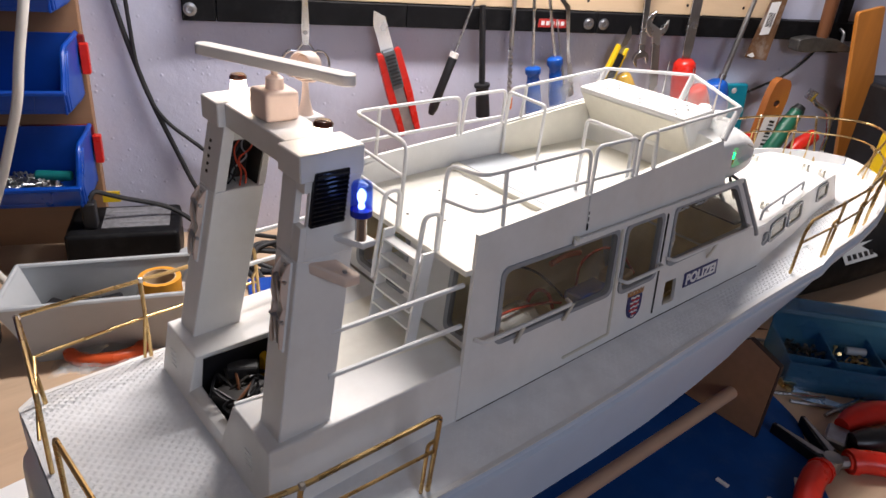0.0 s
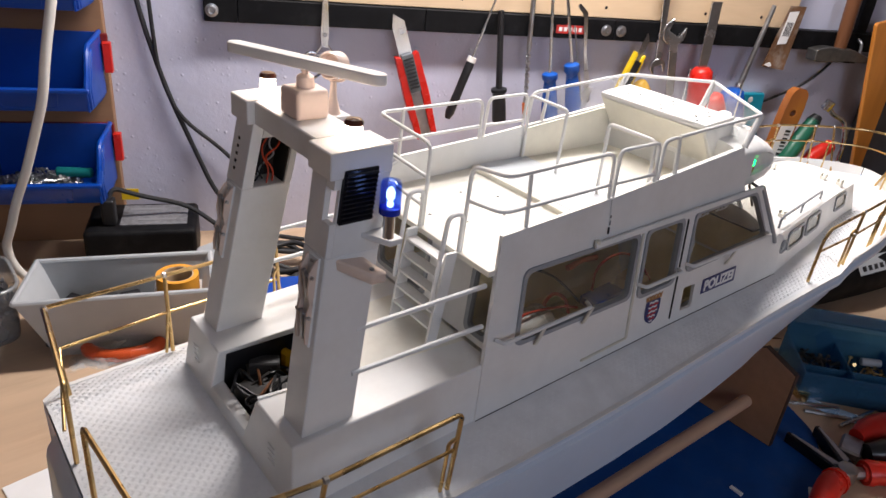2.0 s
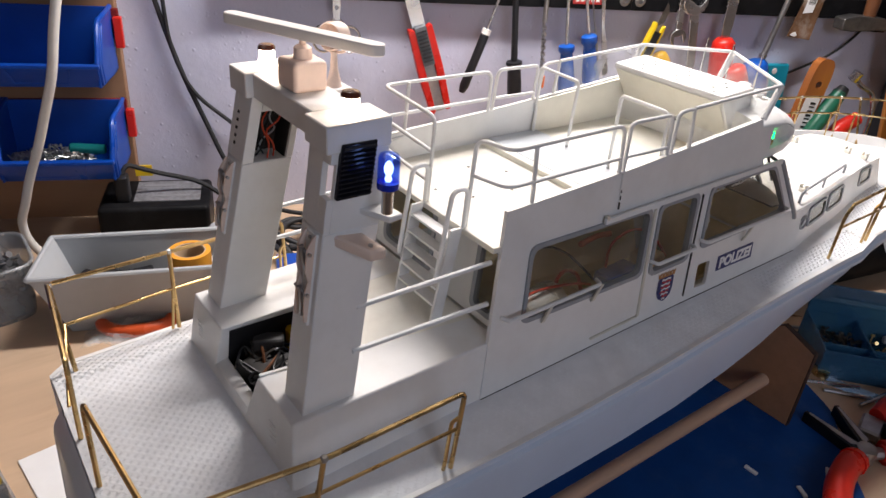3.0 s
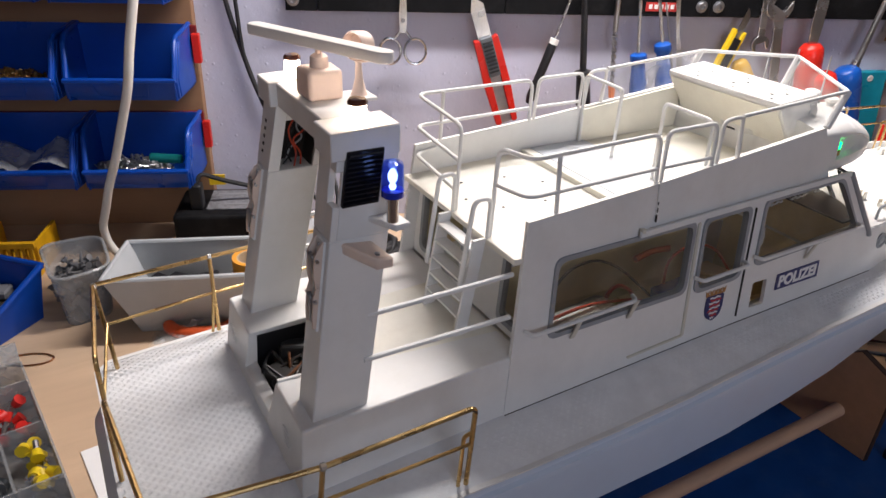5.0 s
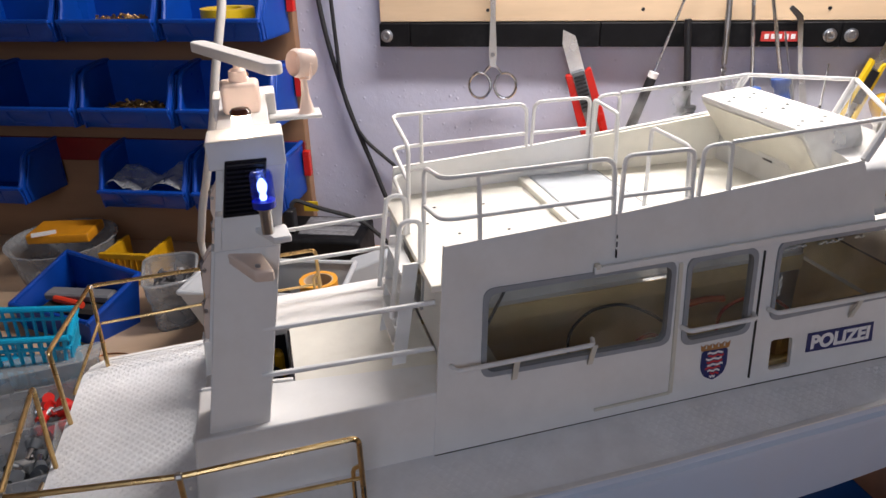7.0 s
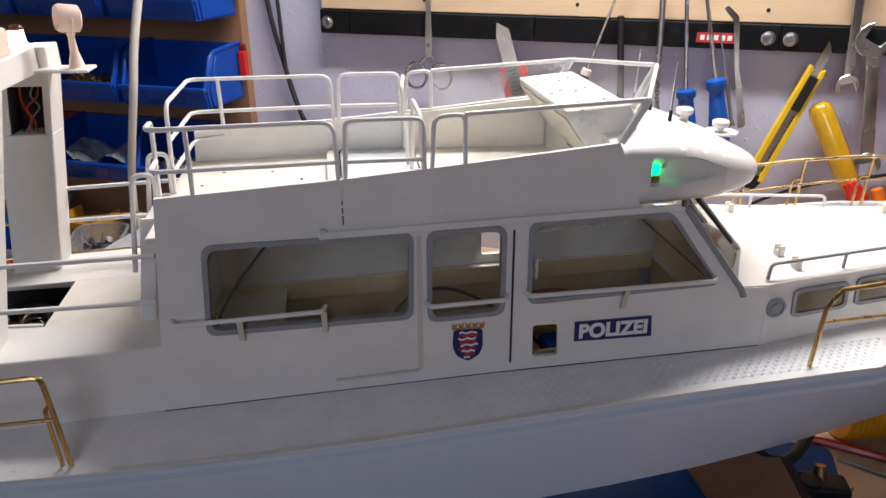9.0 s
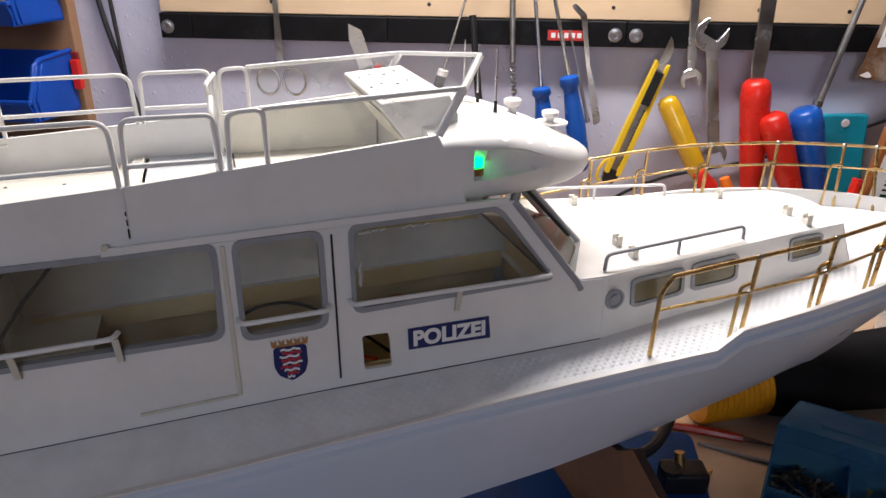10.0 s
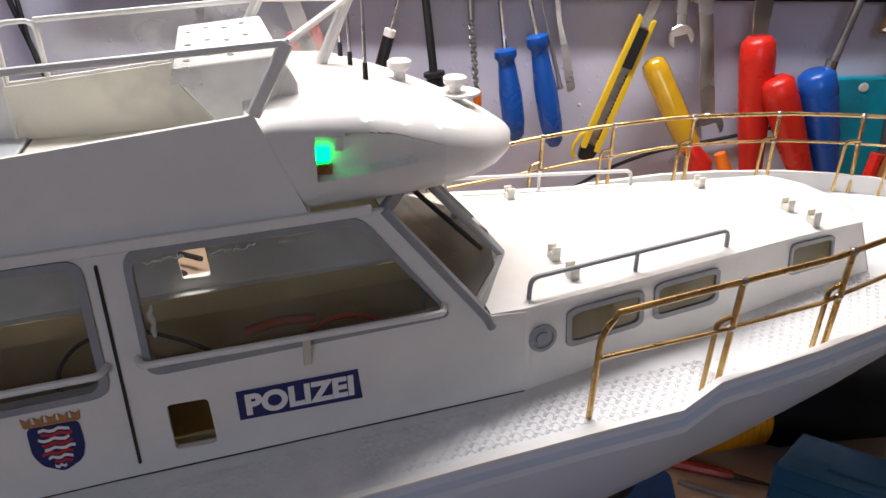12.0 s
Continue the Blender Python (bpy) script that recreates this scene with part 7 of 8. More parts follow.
piece("grey_rasp", G().cbox(W(-0.345, 0.236, BZ + 0.0365), (0.085, 0.020, 0.010), -22).mesh("grey_rasp", 0.002), mat("rasp_grey", (0.16, 0.16, 0.17), 0.5), "grey rasp lying in the blue bin", "rasp")
piece("bin_filling", G().cbox(W(-0.345, 0.242, BZ + 0.0175), (0.085, 0.042, 0.026), -24).mesh("bin_filling", 0.004), DARKIN, "dark tools filling the blue bin", "tools", kind="stuff")
piece("red_pencil", G().rod(W(-0.372, 0.246, BZ + 0.0355), W(-0.330, 0.258, BZ + 0.0355), 0.0045), mat("bright_red", (0.70, 0.05, 0.02), 0.4), "bright red pencil in the blue bin", "pencil")
# turquoise basket with slots
t = wall_thing("turquoise_basket", "turquoise slotted plastic basket", "basket", -0.34, 0.37, BZ)
TQ = mat("turquoise_plastic", (0.008, 0.34, 0.56), 0.35, var=0.1)
bc_ = [(-0.420, 0.324), (-0.300, 0.306), (-0.270, 0.364), (-0.405, 0.395)]
for i in range(4):
    (u0, o0), (u1, o1) = bc_[i], bc_[(i + 1) % 4]
    mu, mo = -0.35, 0.347
    f = 0.88
    up = lambda k, h: W((u0 + (u1 - u0) * k) * (f + (1 - f) * h) + mu * (1 - f) * (1 - h), (o0 + (o1 - o0) * k) * (f + (1 - f) * h) + mo * (1 - f) * (1 - h), BZ + 0.060 * h)
    part("basket_rim", G().tube([up(0, 1), up(1, 1)], 0.0036, 8), TQ, t)
    for h in (0.03, 0.42, 0.80):
        part("basket_band", G().tube([up(0, h), up(1, h)], 0.0022, 6), TQ, t)
    n = max(5, int(math.hypot(u1 - u0, o1 - o0) / 0.011))
    for k in range(n):
        part("basket_rib", G().tube([up((k + 0.5) / n, 0.02), up((k + 0.5) / n, 0.98)], 0.0021, 6), TQ, t)
part("basket_floor", G().prism([W(mu + (u - mu) * 0.87, mo + (o - mo) * 0.87, BZ + 0.0005) for u, o in bc_], (0, 0, 0.0025)), TQ, t)
# clear compartment box
t = wall_thing("compartment_box", "clear compartment box with coloured end sleeves", "sorting box", -0.24, 0.45, BZ)
e1, e2, A0 = Vector((0.51, 0.86)), Vector((-0.86, 0.51)), Vector((-0.245, 0.362))


def cell(a, b):
    p = A0 + e1 * a + e2 * b
    return (p.x, p.y)


def panel(a0, b0, a1, b1, h, m=TUBCLEAR, name="divider"):
    (u0, o0), (u1, o1) = cell(a0, b0), cell(a1, b1)
    d = Vector((u1 - u0, o1 - o0)).normalized() * 0.0009
    pts = [W(u0 - d.y, o0 + d.x, BZ), W(u1 - d.y, o1 + d.x, BZ), W(u1 + d.y, o1 - d.x, BZ), W(u0 + d.y, o0 - d.x, BZ)]
    part(name, G().prism(pts, (0, 0, h)), m, t)


for q in ((0, 0, 0.21, 0), (0, 0.11, 0.21, 0.11), (0, 0, 0, 0.11), (0.21, 0, 0.21, 0.11)):
    panel(*q, 0.036, name="box_wall")
for q in ((0.026, 0, 0.026, 0.11), (0.092, 0, 0.092, 0.11), (0.165, 0, 0.165, 0.11), (0.092, 0.034, 0.165, 0.034), (0.026, 0.062, 0.092, 0.062)):
    panel(*q, 0.032)
part("box_floor", G().prism([W(*cell(a, b), BZ + 0.0002) for a, b in ((0.001, 0.001), (0.209, 0.001), (0.209, 0.109), (0.001, 0.109))], (0, 0, 0.0014)), TUBCLEAR, t)
part("open_lid", G().prism([W(*cell(a, b), BZ + z) for a, b, z in ((-0.002, 0.0, 0.034), (-0.002, 0.11, 0.034), (-0.050, 0.112, 0.026), (-0.050, -0.002, 0.026))], (0, 0, 0.0016)), TUBCLEAR, t)
SR, SY, SG = mat("sleeve_red", (0.62, 0.02, 0.015), 0.4), mat("sleeve_yellow", (0.72, 0.52, 0.01), 0.4), mat("sleeve_grey", (0.10, 0.11, 0.12), 0.4)


def sleeves(label, m, a0, a1, b0, b1, n, seed):
    rnd = random.Random(seed)
    for i in range(n):
        a, b = rnd.uniform(a0 + 0.008, a1 - 0.008), rnd.uniform(b0 + 0.008, b1 - 0.008)
        u, o = cell(a, b)
        c = W(u, o, BZ + 0.007 + 0.020 * rnd.random())
        d = Vector((rnd.uniform(-1, 1), rnd.uniform(-1, 1), rnd.uniform(-0.2, 0.8))).normalized()
        s = thing("end_sleeve", label, "wire sleeve", c, "sleeves in the box")
        part("collar", G().tube([c - d * 0.001, c + d * 0.007, c + d * 0.0068, c], [0.0040, 0.0056, 0.0046, 0.0030], 10).mesh("collar", smooth=50), m, s)
        part("tin_tube", G().tube([c - d * 0.011, c], 0.0026, 8), CHROME, s)


sleeves("red insulated wire end sleeve", SR, 0.026, 0.092, 0.0, 0.062, 20, 41)
sleeves("yellow insulated wire end sleeve", SY, 0.092, 0.165, 0.0, 0.034, 18, 42)
sleeves("grey insulated wire end sleeve", SG, 0.092, 0.165, 0.034, 0.11, 26, 43)
# white tub with an orange case on it, yellow basket
t = wall_thing("white_tub", "round white tub on the bench", "tub", -0.45, 0.10, BZ)
part("tub", G().lathe([(0.060, 0), (0.070, 0.045), (0.073, 0.050), (0.069, 0.050), (0.058, 0.004), (0.0, 0.004)], W(-0.455, 0.105, BZ), seg=36), TUBCLEAR, t)
t = wall_thing("orange_case", "flat orange plastic case resting on the white tub", "case", -0.45, 0.10, BZ + 0.05)
part("case", G().cbox(W(-0.450, 0.100, BZ + 0.0575), (0.085, 0.055, 0.014), -12).mesh("case", 0.003, 2), mat("case_orange", (0.62, 0.25, 0.01), 0.45), t)
part("case_latch", G().cbox(W(-0.462, 0.128, BZ + 0.066), (0.03, 0.006, 0.004), 10), WPLAST, t)
BASKETY = mat("basket_yellow", (0.62, 0.33, 0.008), 0.4, var=0.12)
t = wall_thing("yellow_basket", "small yellow slotted basket on the bench", "basket", -0.35, 0.12, BZ)
for k in range(8):
    part("basket_rib", wbox(-0.376 + 0.008 * k, -0.372 + 0.008 * k, 0.135, 0.139, BZ, BZ + 0.042), BASKETY, t)
for z in (0.0, 0.038):
    part("basket_band", wbox(-0.380, -0.312, 0.134, 0.1405, BZ + z, BZ + z + 0.007), BASKETY, t)
part("basket_side", wbox(-0.316, -0.312, 0.07, 0.134, BZ, BZ + 0.042), BASKETY, t)
part("basket_side", wbox(-0.380, -0.376, 0.07, 0.134, BZ, BZ + 0.042), BASKETY, t)
part("basket_floor", wbox(-0.376, -0.316, 0.07, 0.134, BZ, BZ + 0.003), BASKETY, t)
# copper wire loop, orange coil, paper scrap
g = G().tube([W(-0.262 + 0.022 * math.cos(a), 0.312 - 0.010 * math.sin(a), BZ + 0.0012 + 0.0004 * k % 3 * 0.001) for k, a in enumerate(2 * math.pi * j / 22 for j in range(27))], 0.0009, 6)
piece("copper_wire", g, mat("copper", (0.55, 0.25, 0.12), 0.35, metal=1.0), "loop of thin copper wire on the bench", "wire")
g = G().tube([W(-0.100 + 0.034 * math.cos(a), 0.268 + 0.018 * math.sin(a), BZ + 0.0075) for a in (math.pi * (-0.05 + 1.1 * j / 16) for j in range(17))], 0.0075, 10)
piece("orange_coil", g.mesh("orange_coil", smooth=60), mat("coil_orange", (0.65, 0.10, 0.03), 0.3), "orange-red plastic coil in a clear bag on the bench", "coil")
g = G()
for ua, ub, oa, ob, seed in ((-0.150, -0.058, 0.246, 0.300, 0.3), (-0.146, -0.062, 0.250, 0.296, 1.9)):
    n, k = 9, 6
    grid = [[W(ua + (ub - ua) * i / n + 0.003 * math.sin(3 * j + seed), oa + (ob - oa) * j / k + 0.003 * math.sin(2 * i + seed), BZ + 0.0012 + (0.0150 if seed < 1 else 0.004) * math.sin(math.pi * i / n) * math.sin(math.pi * j / k) + 0.0014 * (1 + math.sin(2.3 * i + 1.7 * j + seed)) * (0 < i < n)) for j in range(k + 1)] for i in range(n + 1)]
    g.loft(grid, False, False)
piece("plastic_bag", g.mesh("plastic_bag", smooth=40), CLEAR, "crumpled clear plastic bag round the orange coil", "bag").visible_shadow = False
piece("white_card", G().prism([(-0.228, 0.218, BZ), (-0.165, 0.226, BZ), (-0.155, 0.130, BZ), (-0.216, 0.120, BZ)], (0, 0, 0.0016)).mesh("white_card", 0.0003), LETTER, "white plastic card lying on the bench beside the stern", "card")


# ---- things on the bench below the bow ----
piece("blue_board", G().prism([W(u, o, BZ) for u, o in round_poly([(0.10, 0.345), (0.588, 0.342), (0.580, 0.471), (0.577, 0.513), (0.542, 0.575), (0.45, 0.78), (0.10, 0.78)], 0.012)], (0, 0, 0.005)).mesh("blue_board", 0.0008), BLUEMAT, "scuffed dark blue board lying under the boat", "board")
# cradle of two brown boards and a wooden dowel
stand = thing("boat_stand", "boat stand of brown hardboard plates on a round wooden dowel", "boat stand", (0.25, 0, BZ + 0.005))
zb = BZ + 0.005
for x, keel, half in ((0.3765, 0.062, 0.110), (0.02, 0.040, 0.105)):
    out = [(-half, zb), (-half, 0.078), (-half + 0.034, 0.091), (-0.060, 0.078), (0, keel - 0.004), (0.060, 0.078), (half - 0.034, 0.091), (half, 0.078), (half, zb)]
    part("stand_plate", G().prism([(x, y, z) for y, z in out], (0.006, 0, 0)).mesh("stand_plate", 0.0006), MDF, stand, "brown hardboard cradle plate")
    edge = G().prism([(x + 0.0002, y, z) for y, z in out], (0.0056, 0, 0))
    for k in (0, 1):
        edge.v[k * len(out):(k + 1) * len(out)] = [(px, py * 1.006, pz + (0.0005 if pz > zb else 0.0)) for px, py, pz in edge.v[k * len(out):(k + 1) * len(out)]]
    part("burnt_edge", edge.mesh("burnt_edge"), BURNT, stand, "dark laser-burnt plate edge")
for y in (-0.075, 0.075):
    part("dowel", G().rod((-0.06, y, 0.0255), (0.393, y, 0.0258), 0.0064, seg=18), DOWEL, stand, "round pale wooden dowel")
# servo block on the board
t = wall_thing("servo_block", "black servo with brass fittings on the blue board", "servo", 0.563, 0.415, BZ + 0.005)
z = BZ + 0.005
part("body", G().cbox(W(0.563, 0.412, z + 0.0095), (0.036, 0.022, 0.019), -18).mesh("body", 0.003, 2), BLACK, t)
part("disc", G().rod(W(0.551, 0.418, z + 0.019), W(0.551, 0.418, z + 0.023), 0.008, seg=18), BLACK, t)
part("brass_hub", G().rod(W(0.560, 0.409, z + 0.018), W(0.559, 0.406, z + 0.029), 0.005, 0.004, 12), BRASS, t)
part("brass_arm", G().cbox(W(0.582, 0.410, z + 0.013), (0.008, 0.004, 0.005), 20), BRASS, t)
part("lead", G().tube(bend([W(0.480, 0.430, z + 0.012), W(0.506, 0.416, z + 0.022), W(0.540, 0.400, z + 0.024), W(0.5605, 0.364, z + 0.026), W(0.572, 0.335, z + 0.034)], 0.02), 0.0048, 10), RUBBER, t)
t = wall_thing("paint_brush", "thin red-handled brush lying on the bench", "brush", 0.61, 0.34, BZ)
part("handle", G().tube([W(0.570, 0.332, BZ + 0.004), W(0.600, 0.338, BZ + 0.0045), W(0.632, 0.346, BZ + 0.0045)], [0.0030, 0.0044, 0.0036], 8), mat("brush_red", (0.42, 0.03, 0.012), 0.35), t)
part("bristle_tip", G().tube([W(0.632, 0.346, BZ + 0.0045), W(0.668, 0.355, BZ + 0.0030)], [0.0024, 0.0006], 8), DARKWOOD, t)
piece("grey_rod", G().rod(W(0.592, 0.352, BZ + 0.002), W(0.668, 0.382, BZ + 0.002), 0.0020), STEEL, "thin grey steel rod on the bench", "rod")
# blue sorting box with a raised lid
org = wall_thing("sorting_box", "translucent blue sorting box with its lid open", "sorting box", 0.70, 0.43, BZ)
RB = WALL @ pose(0.605, -0.456, BZ, 0, 0, -26)
LX, LY, HH = 0.235, 0.084, 0.034


def rbox(x0, x1, y0, y1, z0, z1):
    return G().box(x0, x1, y0, y1, z0, z1).move(RB)


for nm, b in (("box_wall", (0, LX, 0, 0.0018, 0, HH)), ("box_wall", (0, LX, LY - 0.0018, LY, 0, HH)), ("box_wall", (0, 0.0018, 0.0018, LY - 0.0018, 0, HH)), ("box_wall", (LX - 0.0018, LX, 0.0018, LY - 0.0018, 0, HH)), ("box_floor", (0.0018, LX - 0.0018, 0.0018, LY - 0.0018, 0.0003, 0.002))):
    part(nm, rbox(*b), BOXBLUE, org)
for x in (0.055, 0.108, 0.161):
    part("divider", rbox(x, x + 0.0015, 0.002, LY - 0.002, 0.002, HH - 0.003), BOXBLUE, org)
part("divider", rbox(0.002, LX - 0.002, 0.026, 0.0275, 0.002, HH - 0.006), BOXBLUE, org)
LIDM = RB @ Matrix.Translation((0, LY - 0.003, HH + 0.0165))
LID = [(0.0, 0.0), (LX, 0.0), (LX - 0.012, 0.043), (0.012, 0.043)]
part("lid", G().prism([(x, y, -0.0018) for x, y in LID], (0, 0, 0.0018)).move(LIDM).mesh("lid", 0.0004), BOXBLUE, org, "open translucent blue lid")
part("lid_field", G().prism([(x, y, 0.0003) for x, y in ((0.030, 0.012), (LX - 0.030, 0.012), (LX - 0.036, 0.036), (0.036, 0.036))], (0, 0, 0.0012)).move(LIDM), BOXBLUE, org)
for (ax, ay), (bx, by) in zip(LID, LID[1:] + LID[:1]):
    d = Vector((ay - by, bx - ax, 0)).normalized() * 0.0018
    part("lid_edge", G().prism([(ax, ay, -0.0019), (bx, by, -0.0019), (bx + d.x, by + d.y, -0.0019), (ax + d.x, ay + d.y, -0.0019)], (0, 0, -0.0142)).move(LIDM), BOXBLUE, org)


DARKSCREW = mat("dark_screw", (0.09, 0.075, 0.06), 0.35, metal=0.8, var=0.5, scale=90)


def box_heap(name, label, cx, cy, rx, ry, n, size, m, seed):
    rnd = random.Random(seed)
    g = G()
    for i in range(n):
        c = Vector((cx + rx * rnd.uniform(-1, 1), cy + ry * rnd.uniform(-1, 1), 0.004 + 0.016 * rnd.random()))
        d = Vector((rnd.uniform(-1, 1), rnd.uniform(-1, 1), rnd.uniform(-0.4, 0.5))).normalized() * size
        g.tube([c - d, c + d * 0.6, c + d * 0.62, c + d], [size * 0.16, size * 0.18, size * 0.4, size * 0.4], 6)
    return piece(name, g.move(RB).mesh(name, smooth=40), m, label, "screws", kind="stuff")


box_heap("dark_screws", "dark steel screws in the blue sorting box", 0.031, 0.054, 0.022, 0.020, 60, 0.006, DARKSCREW, 51)
box_heap("dark_screws", "blackened screws in the blue sorting box", 0.150, 0.054, 0.022, 0.020, 40, 0.008, BLACK, 52)
box_heap("brass_parts", "brass fittings in the blue sorting box", 0.090, 0.052, 0.022, 0.018, 34, 0.006, BRASS, 53)
box_heap("dark_screws", "small screws in the blue sorting box", 0.10, 0.014, 0.09, 0.008, 50, 0.005, DARKSCREW, 54)
piece("white_roll", G().rod((0.082, 0.064, 0.022), (0.104, 0.064, 0.023), 0.0048).move(RB).mesh("white_roll", 0.001), GREYT, "small white roll in the blue sorting box", "roll")
# black power tool with a yellow ribbed end
t = wall_thing("power_tool", "black power tool with a ribbed yellow collar lying behind", "power tool", 0.80, 0.27, BZ)
p0, p1 = Vector((0.655, -0.300, BZ + 0.034)), Vector((1.02, -0.215, BZ + 0.046))
part("housing", G().tube([WALL @ p0.lerp(p1, k) for k in (0, 0.03, 0.2, 0.5, 0.8, 1)], [0.029, 0.033, 0.035, 0.041, 0.044, 0.038], 16).mesh("housing", smooth=50), mat("tool_black", (0.005, 0.005, 0.006), 0.75, var=0.3, ior=1.25), t)
q0 = Vector((0.592, -0.316, BZ + 0.030))
pts, rad = [], []
for k in range(27):
    pts.append(WALL @ q0.lerp(p0, k / 26))
    rad.append(0.0295 if k % 2 else 0.0275)
part("ribbed_collar", G().tube(pts, rad, 20).mesh("ribbed_collar", smooth=20), mat("collar_yellow", (0.68, 0.30, 0.006), 0.45), t)
lbm = p0.lerp(p1, 0.55)
lp = part("rating_plate", G().cbox((0, 0, 0), (0.075, 0.0006, 0.024), 0).move(WALL @ Matrix.Translation(lbm + Vector((0.0, -0.0345, 0.0235))) @ pose(0, 0, 0, -38, 0, 13)), GREYT, t, "grey rating plate with small marks")
for k in range(5):
    part("plate_mark", G().cbox((-0.026 + 0.013 * k, -0.0006, -0.004), (0.008, 0.0003, 0.007)).move(WALL @ Matrix.Translation(lbm + Vector((0.0, -0.0345, 0.0235))) @ pose(0, 0, 0, -38, 0, 13)), BLACK, lp)
t = wall_thing("yellow_machine", "yellow machine housing standing behind the bow", "machine", 1.10, 0.15, BZ)
part("housing", G().prism([W(u, o, BZ) for u, o in round_poly([(1.003, 0.20), (1.003, 0.125), (1.128, 0.125), (1.128, 0.20)], 0.02)], (0, 0, 0.188)).mesh("housing", 0.012, 3), YELLOWP, t)
piece("white_cloth", G().loft([[W(0.700 + 0.05 * i / 7, 0.362 + 0.018 * j / 4, BZ + 0.004 + 0.010 * math.sin(i * 0.8) * math.sin(j * 0.9 + 0.4) + 0.010 * math.sin(math.pi * j / 4)) for j in range(5)] for i in range(8)], False, False).mesh("white_cloth", smooth=60), GREYT, "crumpled pale cloth on the bench", "cloth")
# jar with brushes behind the power tool
t = wall_thing("glass_jar", "glass jar with brushes behind the power tool", "jar", 0.86, 0.17, BZ)
part("jar", G().lathe([(0.030, 0), (0.034, 0.004), (0.034, 0.085), (0.030, 0.095), (0.028, 0.095), (0.031, 0.084), (0.031, 0.006), (0.0, 0.004)], W(0.86, 0.17, BZ), seg=24), CLEAR, t)
for k in range(6):
    a = k * 1.05
    part("brush", G().rod(W(0.86 + 0.012 * math.cos(a), 0.17 + 0.012 * math.sin(a), BZ + 0.006), W(0.86 + 0.024 * math.cos(a + 0.4), 0.17 + 0.024 * math.sin(a + 0.4), BZ + 0.092), 0.004), (REDP, WPLAST, ORWOOD)[k % 3], t)


BLACKSTEEL = mat("blackened_steel", (0.035, 0.034, 0.036), 0.38, metal=0.7, var=0.3)


# pliers and small steel tools
def pliers(label, c, turn, spread, grip_spread, m1, jaw_len=0.050):
    M = WALL @ Matrix.Translation((c[0], -c[1], BZ)) @ pose(0, 0, 0, 0, 0, turn)
    t = thing("pliers", label, "pliers", M.translation, "pliers on the bench")
    for s in (-1, 1):
        J, H = M @ pose(0, 0, 0, 0, 0, s * spread), M @ pose(0, 0, 0, 0, 0, s * grip_spread)
        pts = [Vector((-0.014, -s * 0.006, 0.011)), Vector((-0.030, -s * 0.012, 0.012)), Vector((-0.060, -s * 0.016, 0.012)), Vector((-0.095, -s * 0.013, 0.012)), Vector((-0.120, -s * 0.008, 0.012))]
        path = bend(pts, 0.03, 4)
        rad = [0.0075] + [0.0115] * (len(path) - 2) + [0.008]
        part("grip", G().tube([H @ p for p in path], rad, 12).mesh("grip", smooth=60), m1, t, "thick red grip")
        part("collar", G().tube([H @ Vector((-0.022, -s * 0.009, 0.0115)), H @ Vector((-0.016, -s * 0.0065, 0.011))], [0.0128, 0.0118], 12), m1, t)
        part("neck", G().tube([H @ Vector((-0.018, -s * 0.007, 0.011)), H @ Vector((0.0, 0.0, 0.011))], [0.0055, 0.007], 8), STEEL, t)
        part("jaw", G().prism([J @ Vector(p) for p in ((-0.006, -s * 0.003, 0.003), (-0.003, s * 0.010, 0.003), (0.014, s * 0.0095, 0.003), (jaw_len, s * 0.0045, 0.003), (jaw_len, -s * 0.0005, 0.003))], (0, 0, 0.013)).mesh("jaw", 0.001), BLACKSTEEL, t)
        part("jaw_face", G().prism([J @ Vector(p) for p in ((0.006, s * 0.0010, 0.0161), (0.012, s * 0.0075, 0.0161), (jaw_len - 0.004, s * 0.0030, 0.0161), (jaw_len - 0.004, s * 0.0008, 0.0161))], (0, 0, 0.0005)), STEEL, t, "ground steel jaw face")
    part("joint", G().lathe([(0.009, 0.003), (0.009, 0.017), (0.006, 0.0185)], M @ Vector((0.0, 0, 0)), seg=16), STEEL, t)


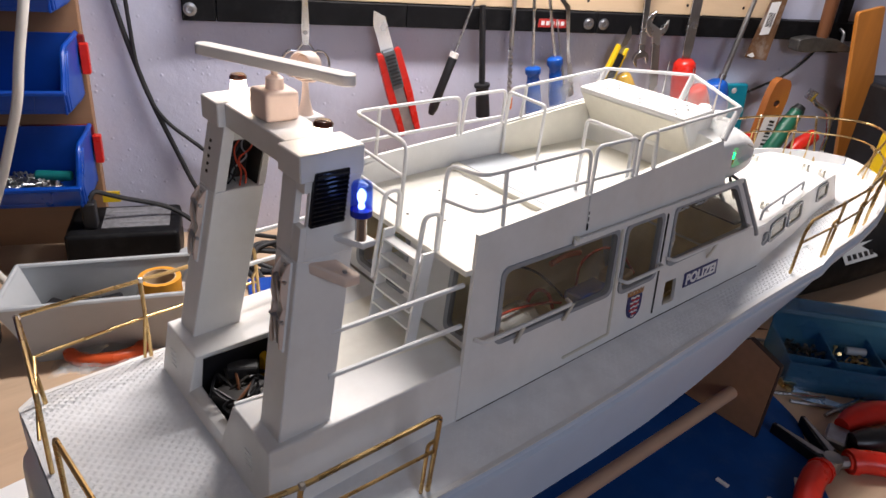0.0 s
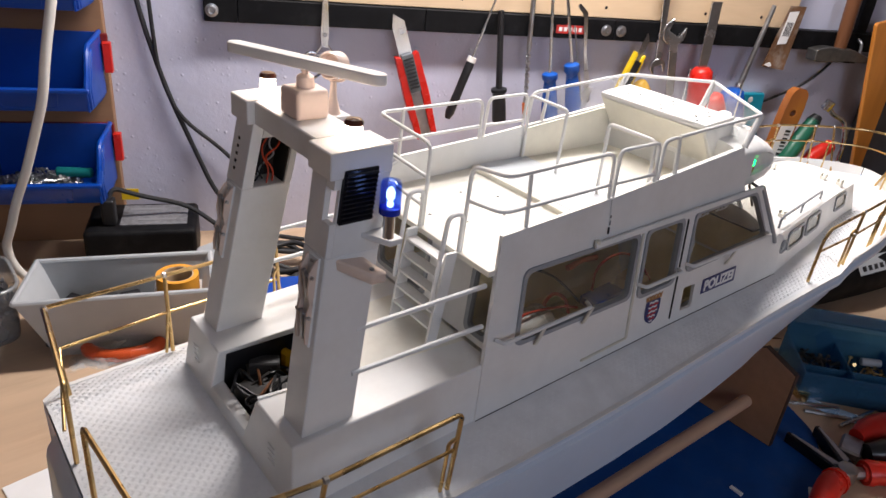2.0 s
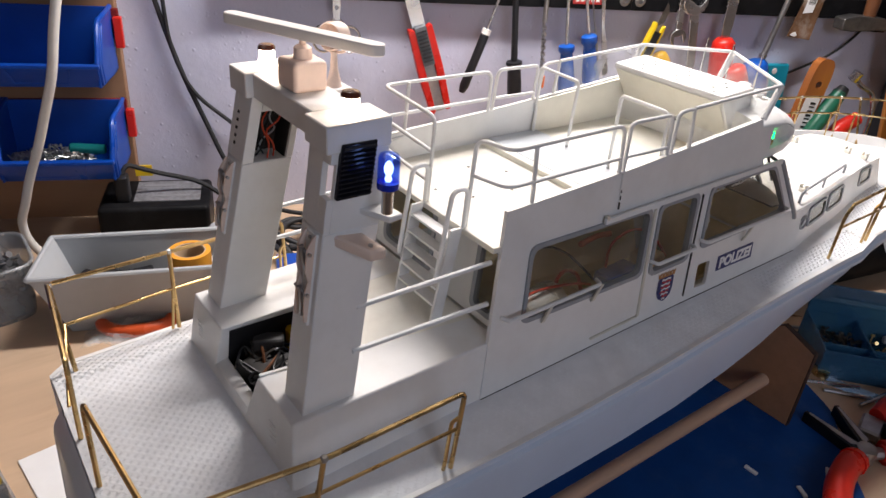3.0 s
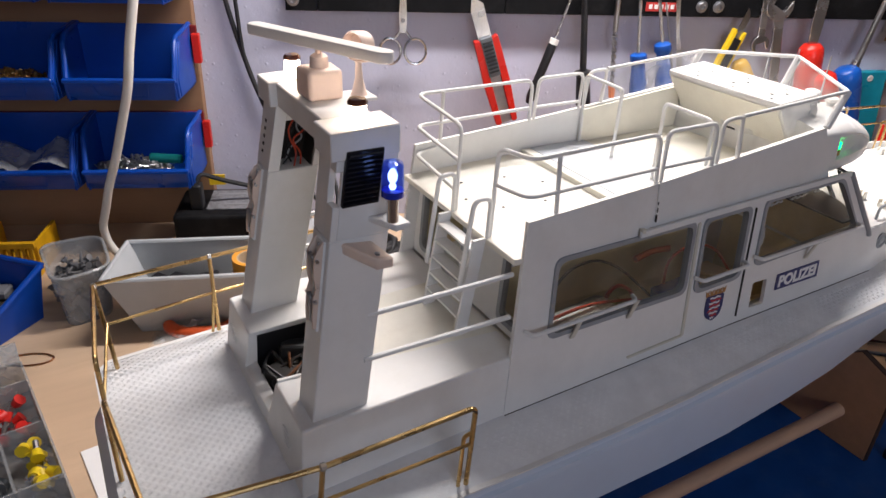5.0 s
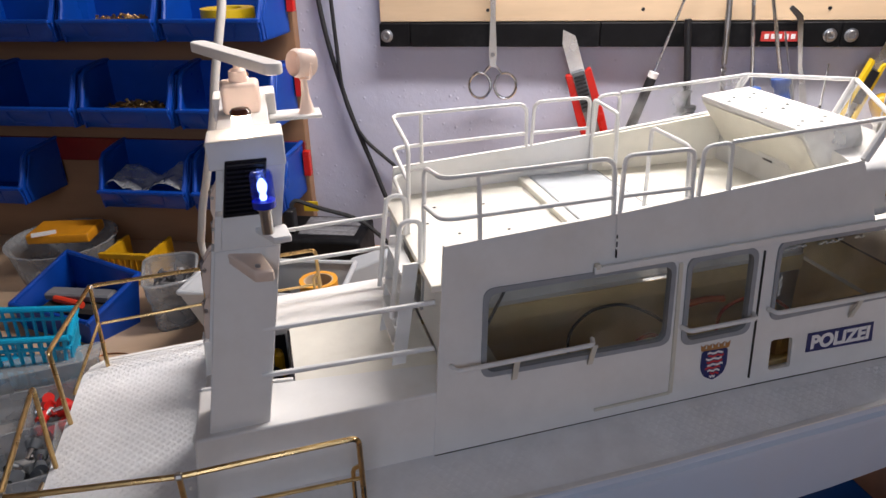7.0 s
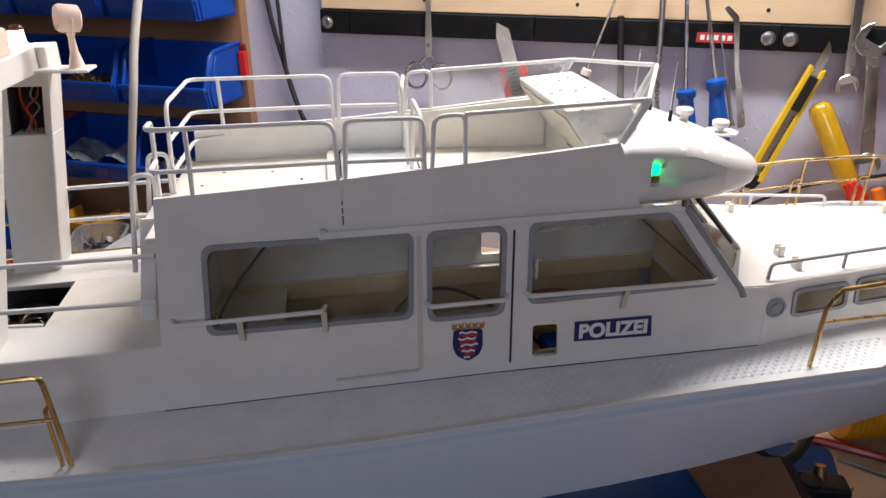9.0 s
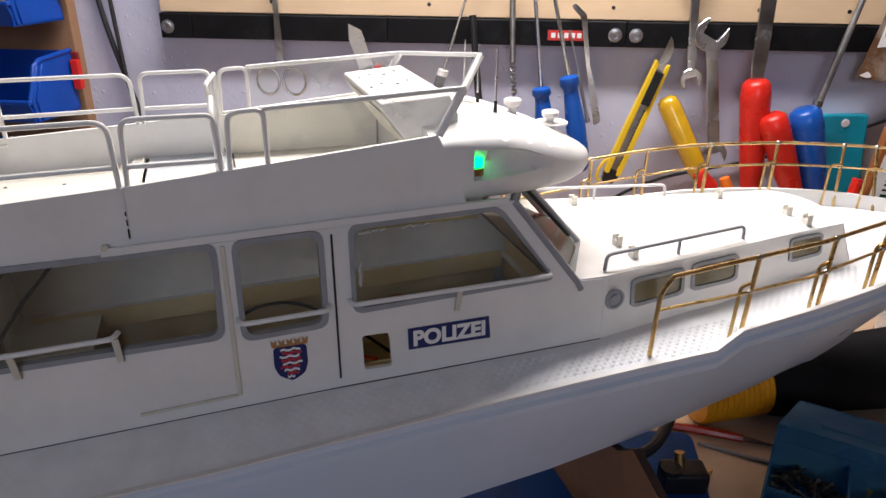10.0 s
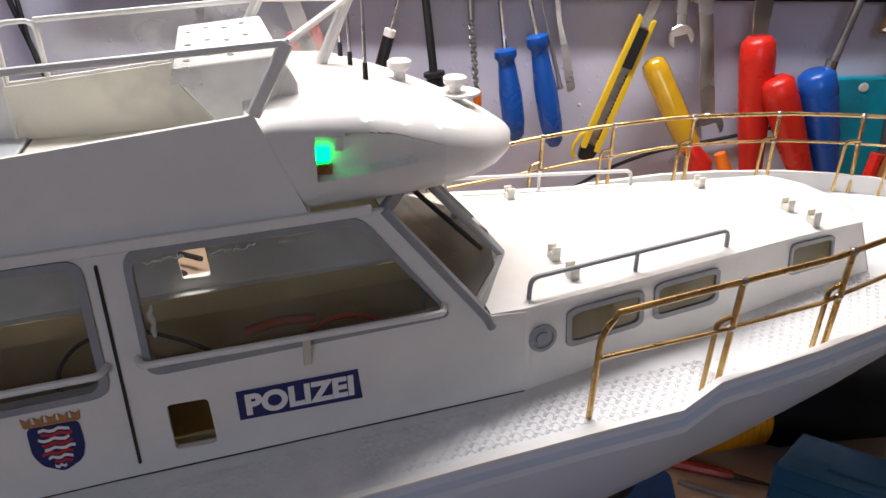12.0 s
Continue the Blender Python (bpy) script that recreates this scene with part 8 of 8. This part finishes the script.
pliers("open long-nosed pliers with thick red grips on the bench", (0.5590, 0.5740), 94, 17, 52, mat("grip_red", (0.72, 0.028, 0.014), 0.34, var=0.1), 0.060)
t = wall_thing("side_cutter", "side cutter with red and black grips lying on the bench", "cutter", 0.65, 0.545, BZ)
part("grip", G().tube(bend([W(0.606, 0.536, BZ + 0.014), W(0.640, 0.528, BZ + 0.017), W(0.70, 0.530, BZ + 0.014)], 0.02), [0.008] + [0.0125] * 5 + [0.010], 12).mesh("grip", smooth=60), REDP, t, "red grip")
part("grip", G().tube(bend([W(0.600, 0.556, BZ + 0.012), W(0.630, 0.562, BZ + 0.014), W(0.69, 0.565, BZ + 0.012)], 0.02), [0.009] + [0.0130] * 5 + [0.010], 12).mesh("grip", smooth=60), BLACK, t, "black rubber grip")
part("head", G().cbox(W(0.592, 0.545, BZ + 0.010), (0.03, 0.020, 0.010), 15).mesh("head", 0.002), STEEL, t)
rnd = random.Random(61)
for k, (u, o, a, L) in enumerate(((0.605, 0.470, -18, 0.075), (0.620, 0.492, -26, 0.055), (0.650, 0.500, 14, 0.07), (0.672, 0.520, 8, 0.06), (0.655, 0.545, -20, 0.05))):
    g = G().tube([(-L / 2, 0, 0.0022), (L * 0.2, 0, 0.0022), (L / 2, 0, 0.0016)], [0.0022, 0.0022, 0.0012], 8).move(WALL @ Matrix.Translation((u, -o, BZ)) @ pose(0, 0, 0, 0, 0, a))
    piece("steel_bit", g, STEEL if k % 2 else CHROME, "thin steel bit lying on the bench", "drill bit", "bits on the bench")
piece("steel_ruler", G().cbox(W(0.637, 0.492, BZ + 0.0006), (0.085, 0.017, 0.0012), -68).mesh("steel_ruler", 0.0002), CHROME, "short steel ruler lying on the bench", "ruler")
piece("brass_nut", G().lathe([(0.004, 0), (0.009, 0.001), (0.009, 0.008), (0.004, 0.009)], W(0.612, 0.455, BZ), seg=6), BRASS, "brass nut on the bench", "nut")
for k, (u, o, m) in enumerate(((0.495, 0.62, REDP), (0.51, 0.585, WPLAST), (0.47, 0.60, WPLAST), (0.44, 0.57, WPLAST))):
    piece("offcut_chip", G().cbox(W(u, o, BZ + 0.0062), (0.012, 0.004, 0.002), 30 * k).mesh("offcut_chip", 0.0003), m, "tiny plastic offcut on the blue board", "offcut", "offcuts on the board")
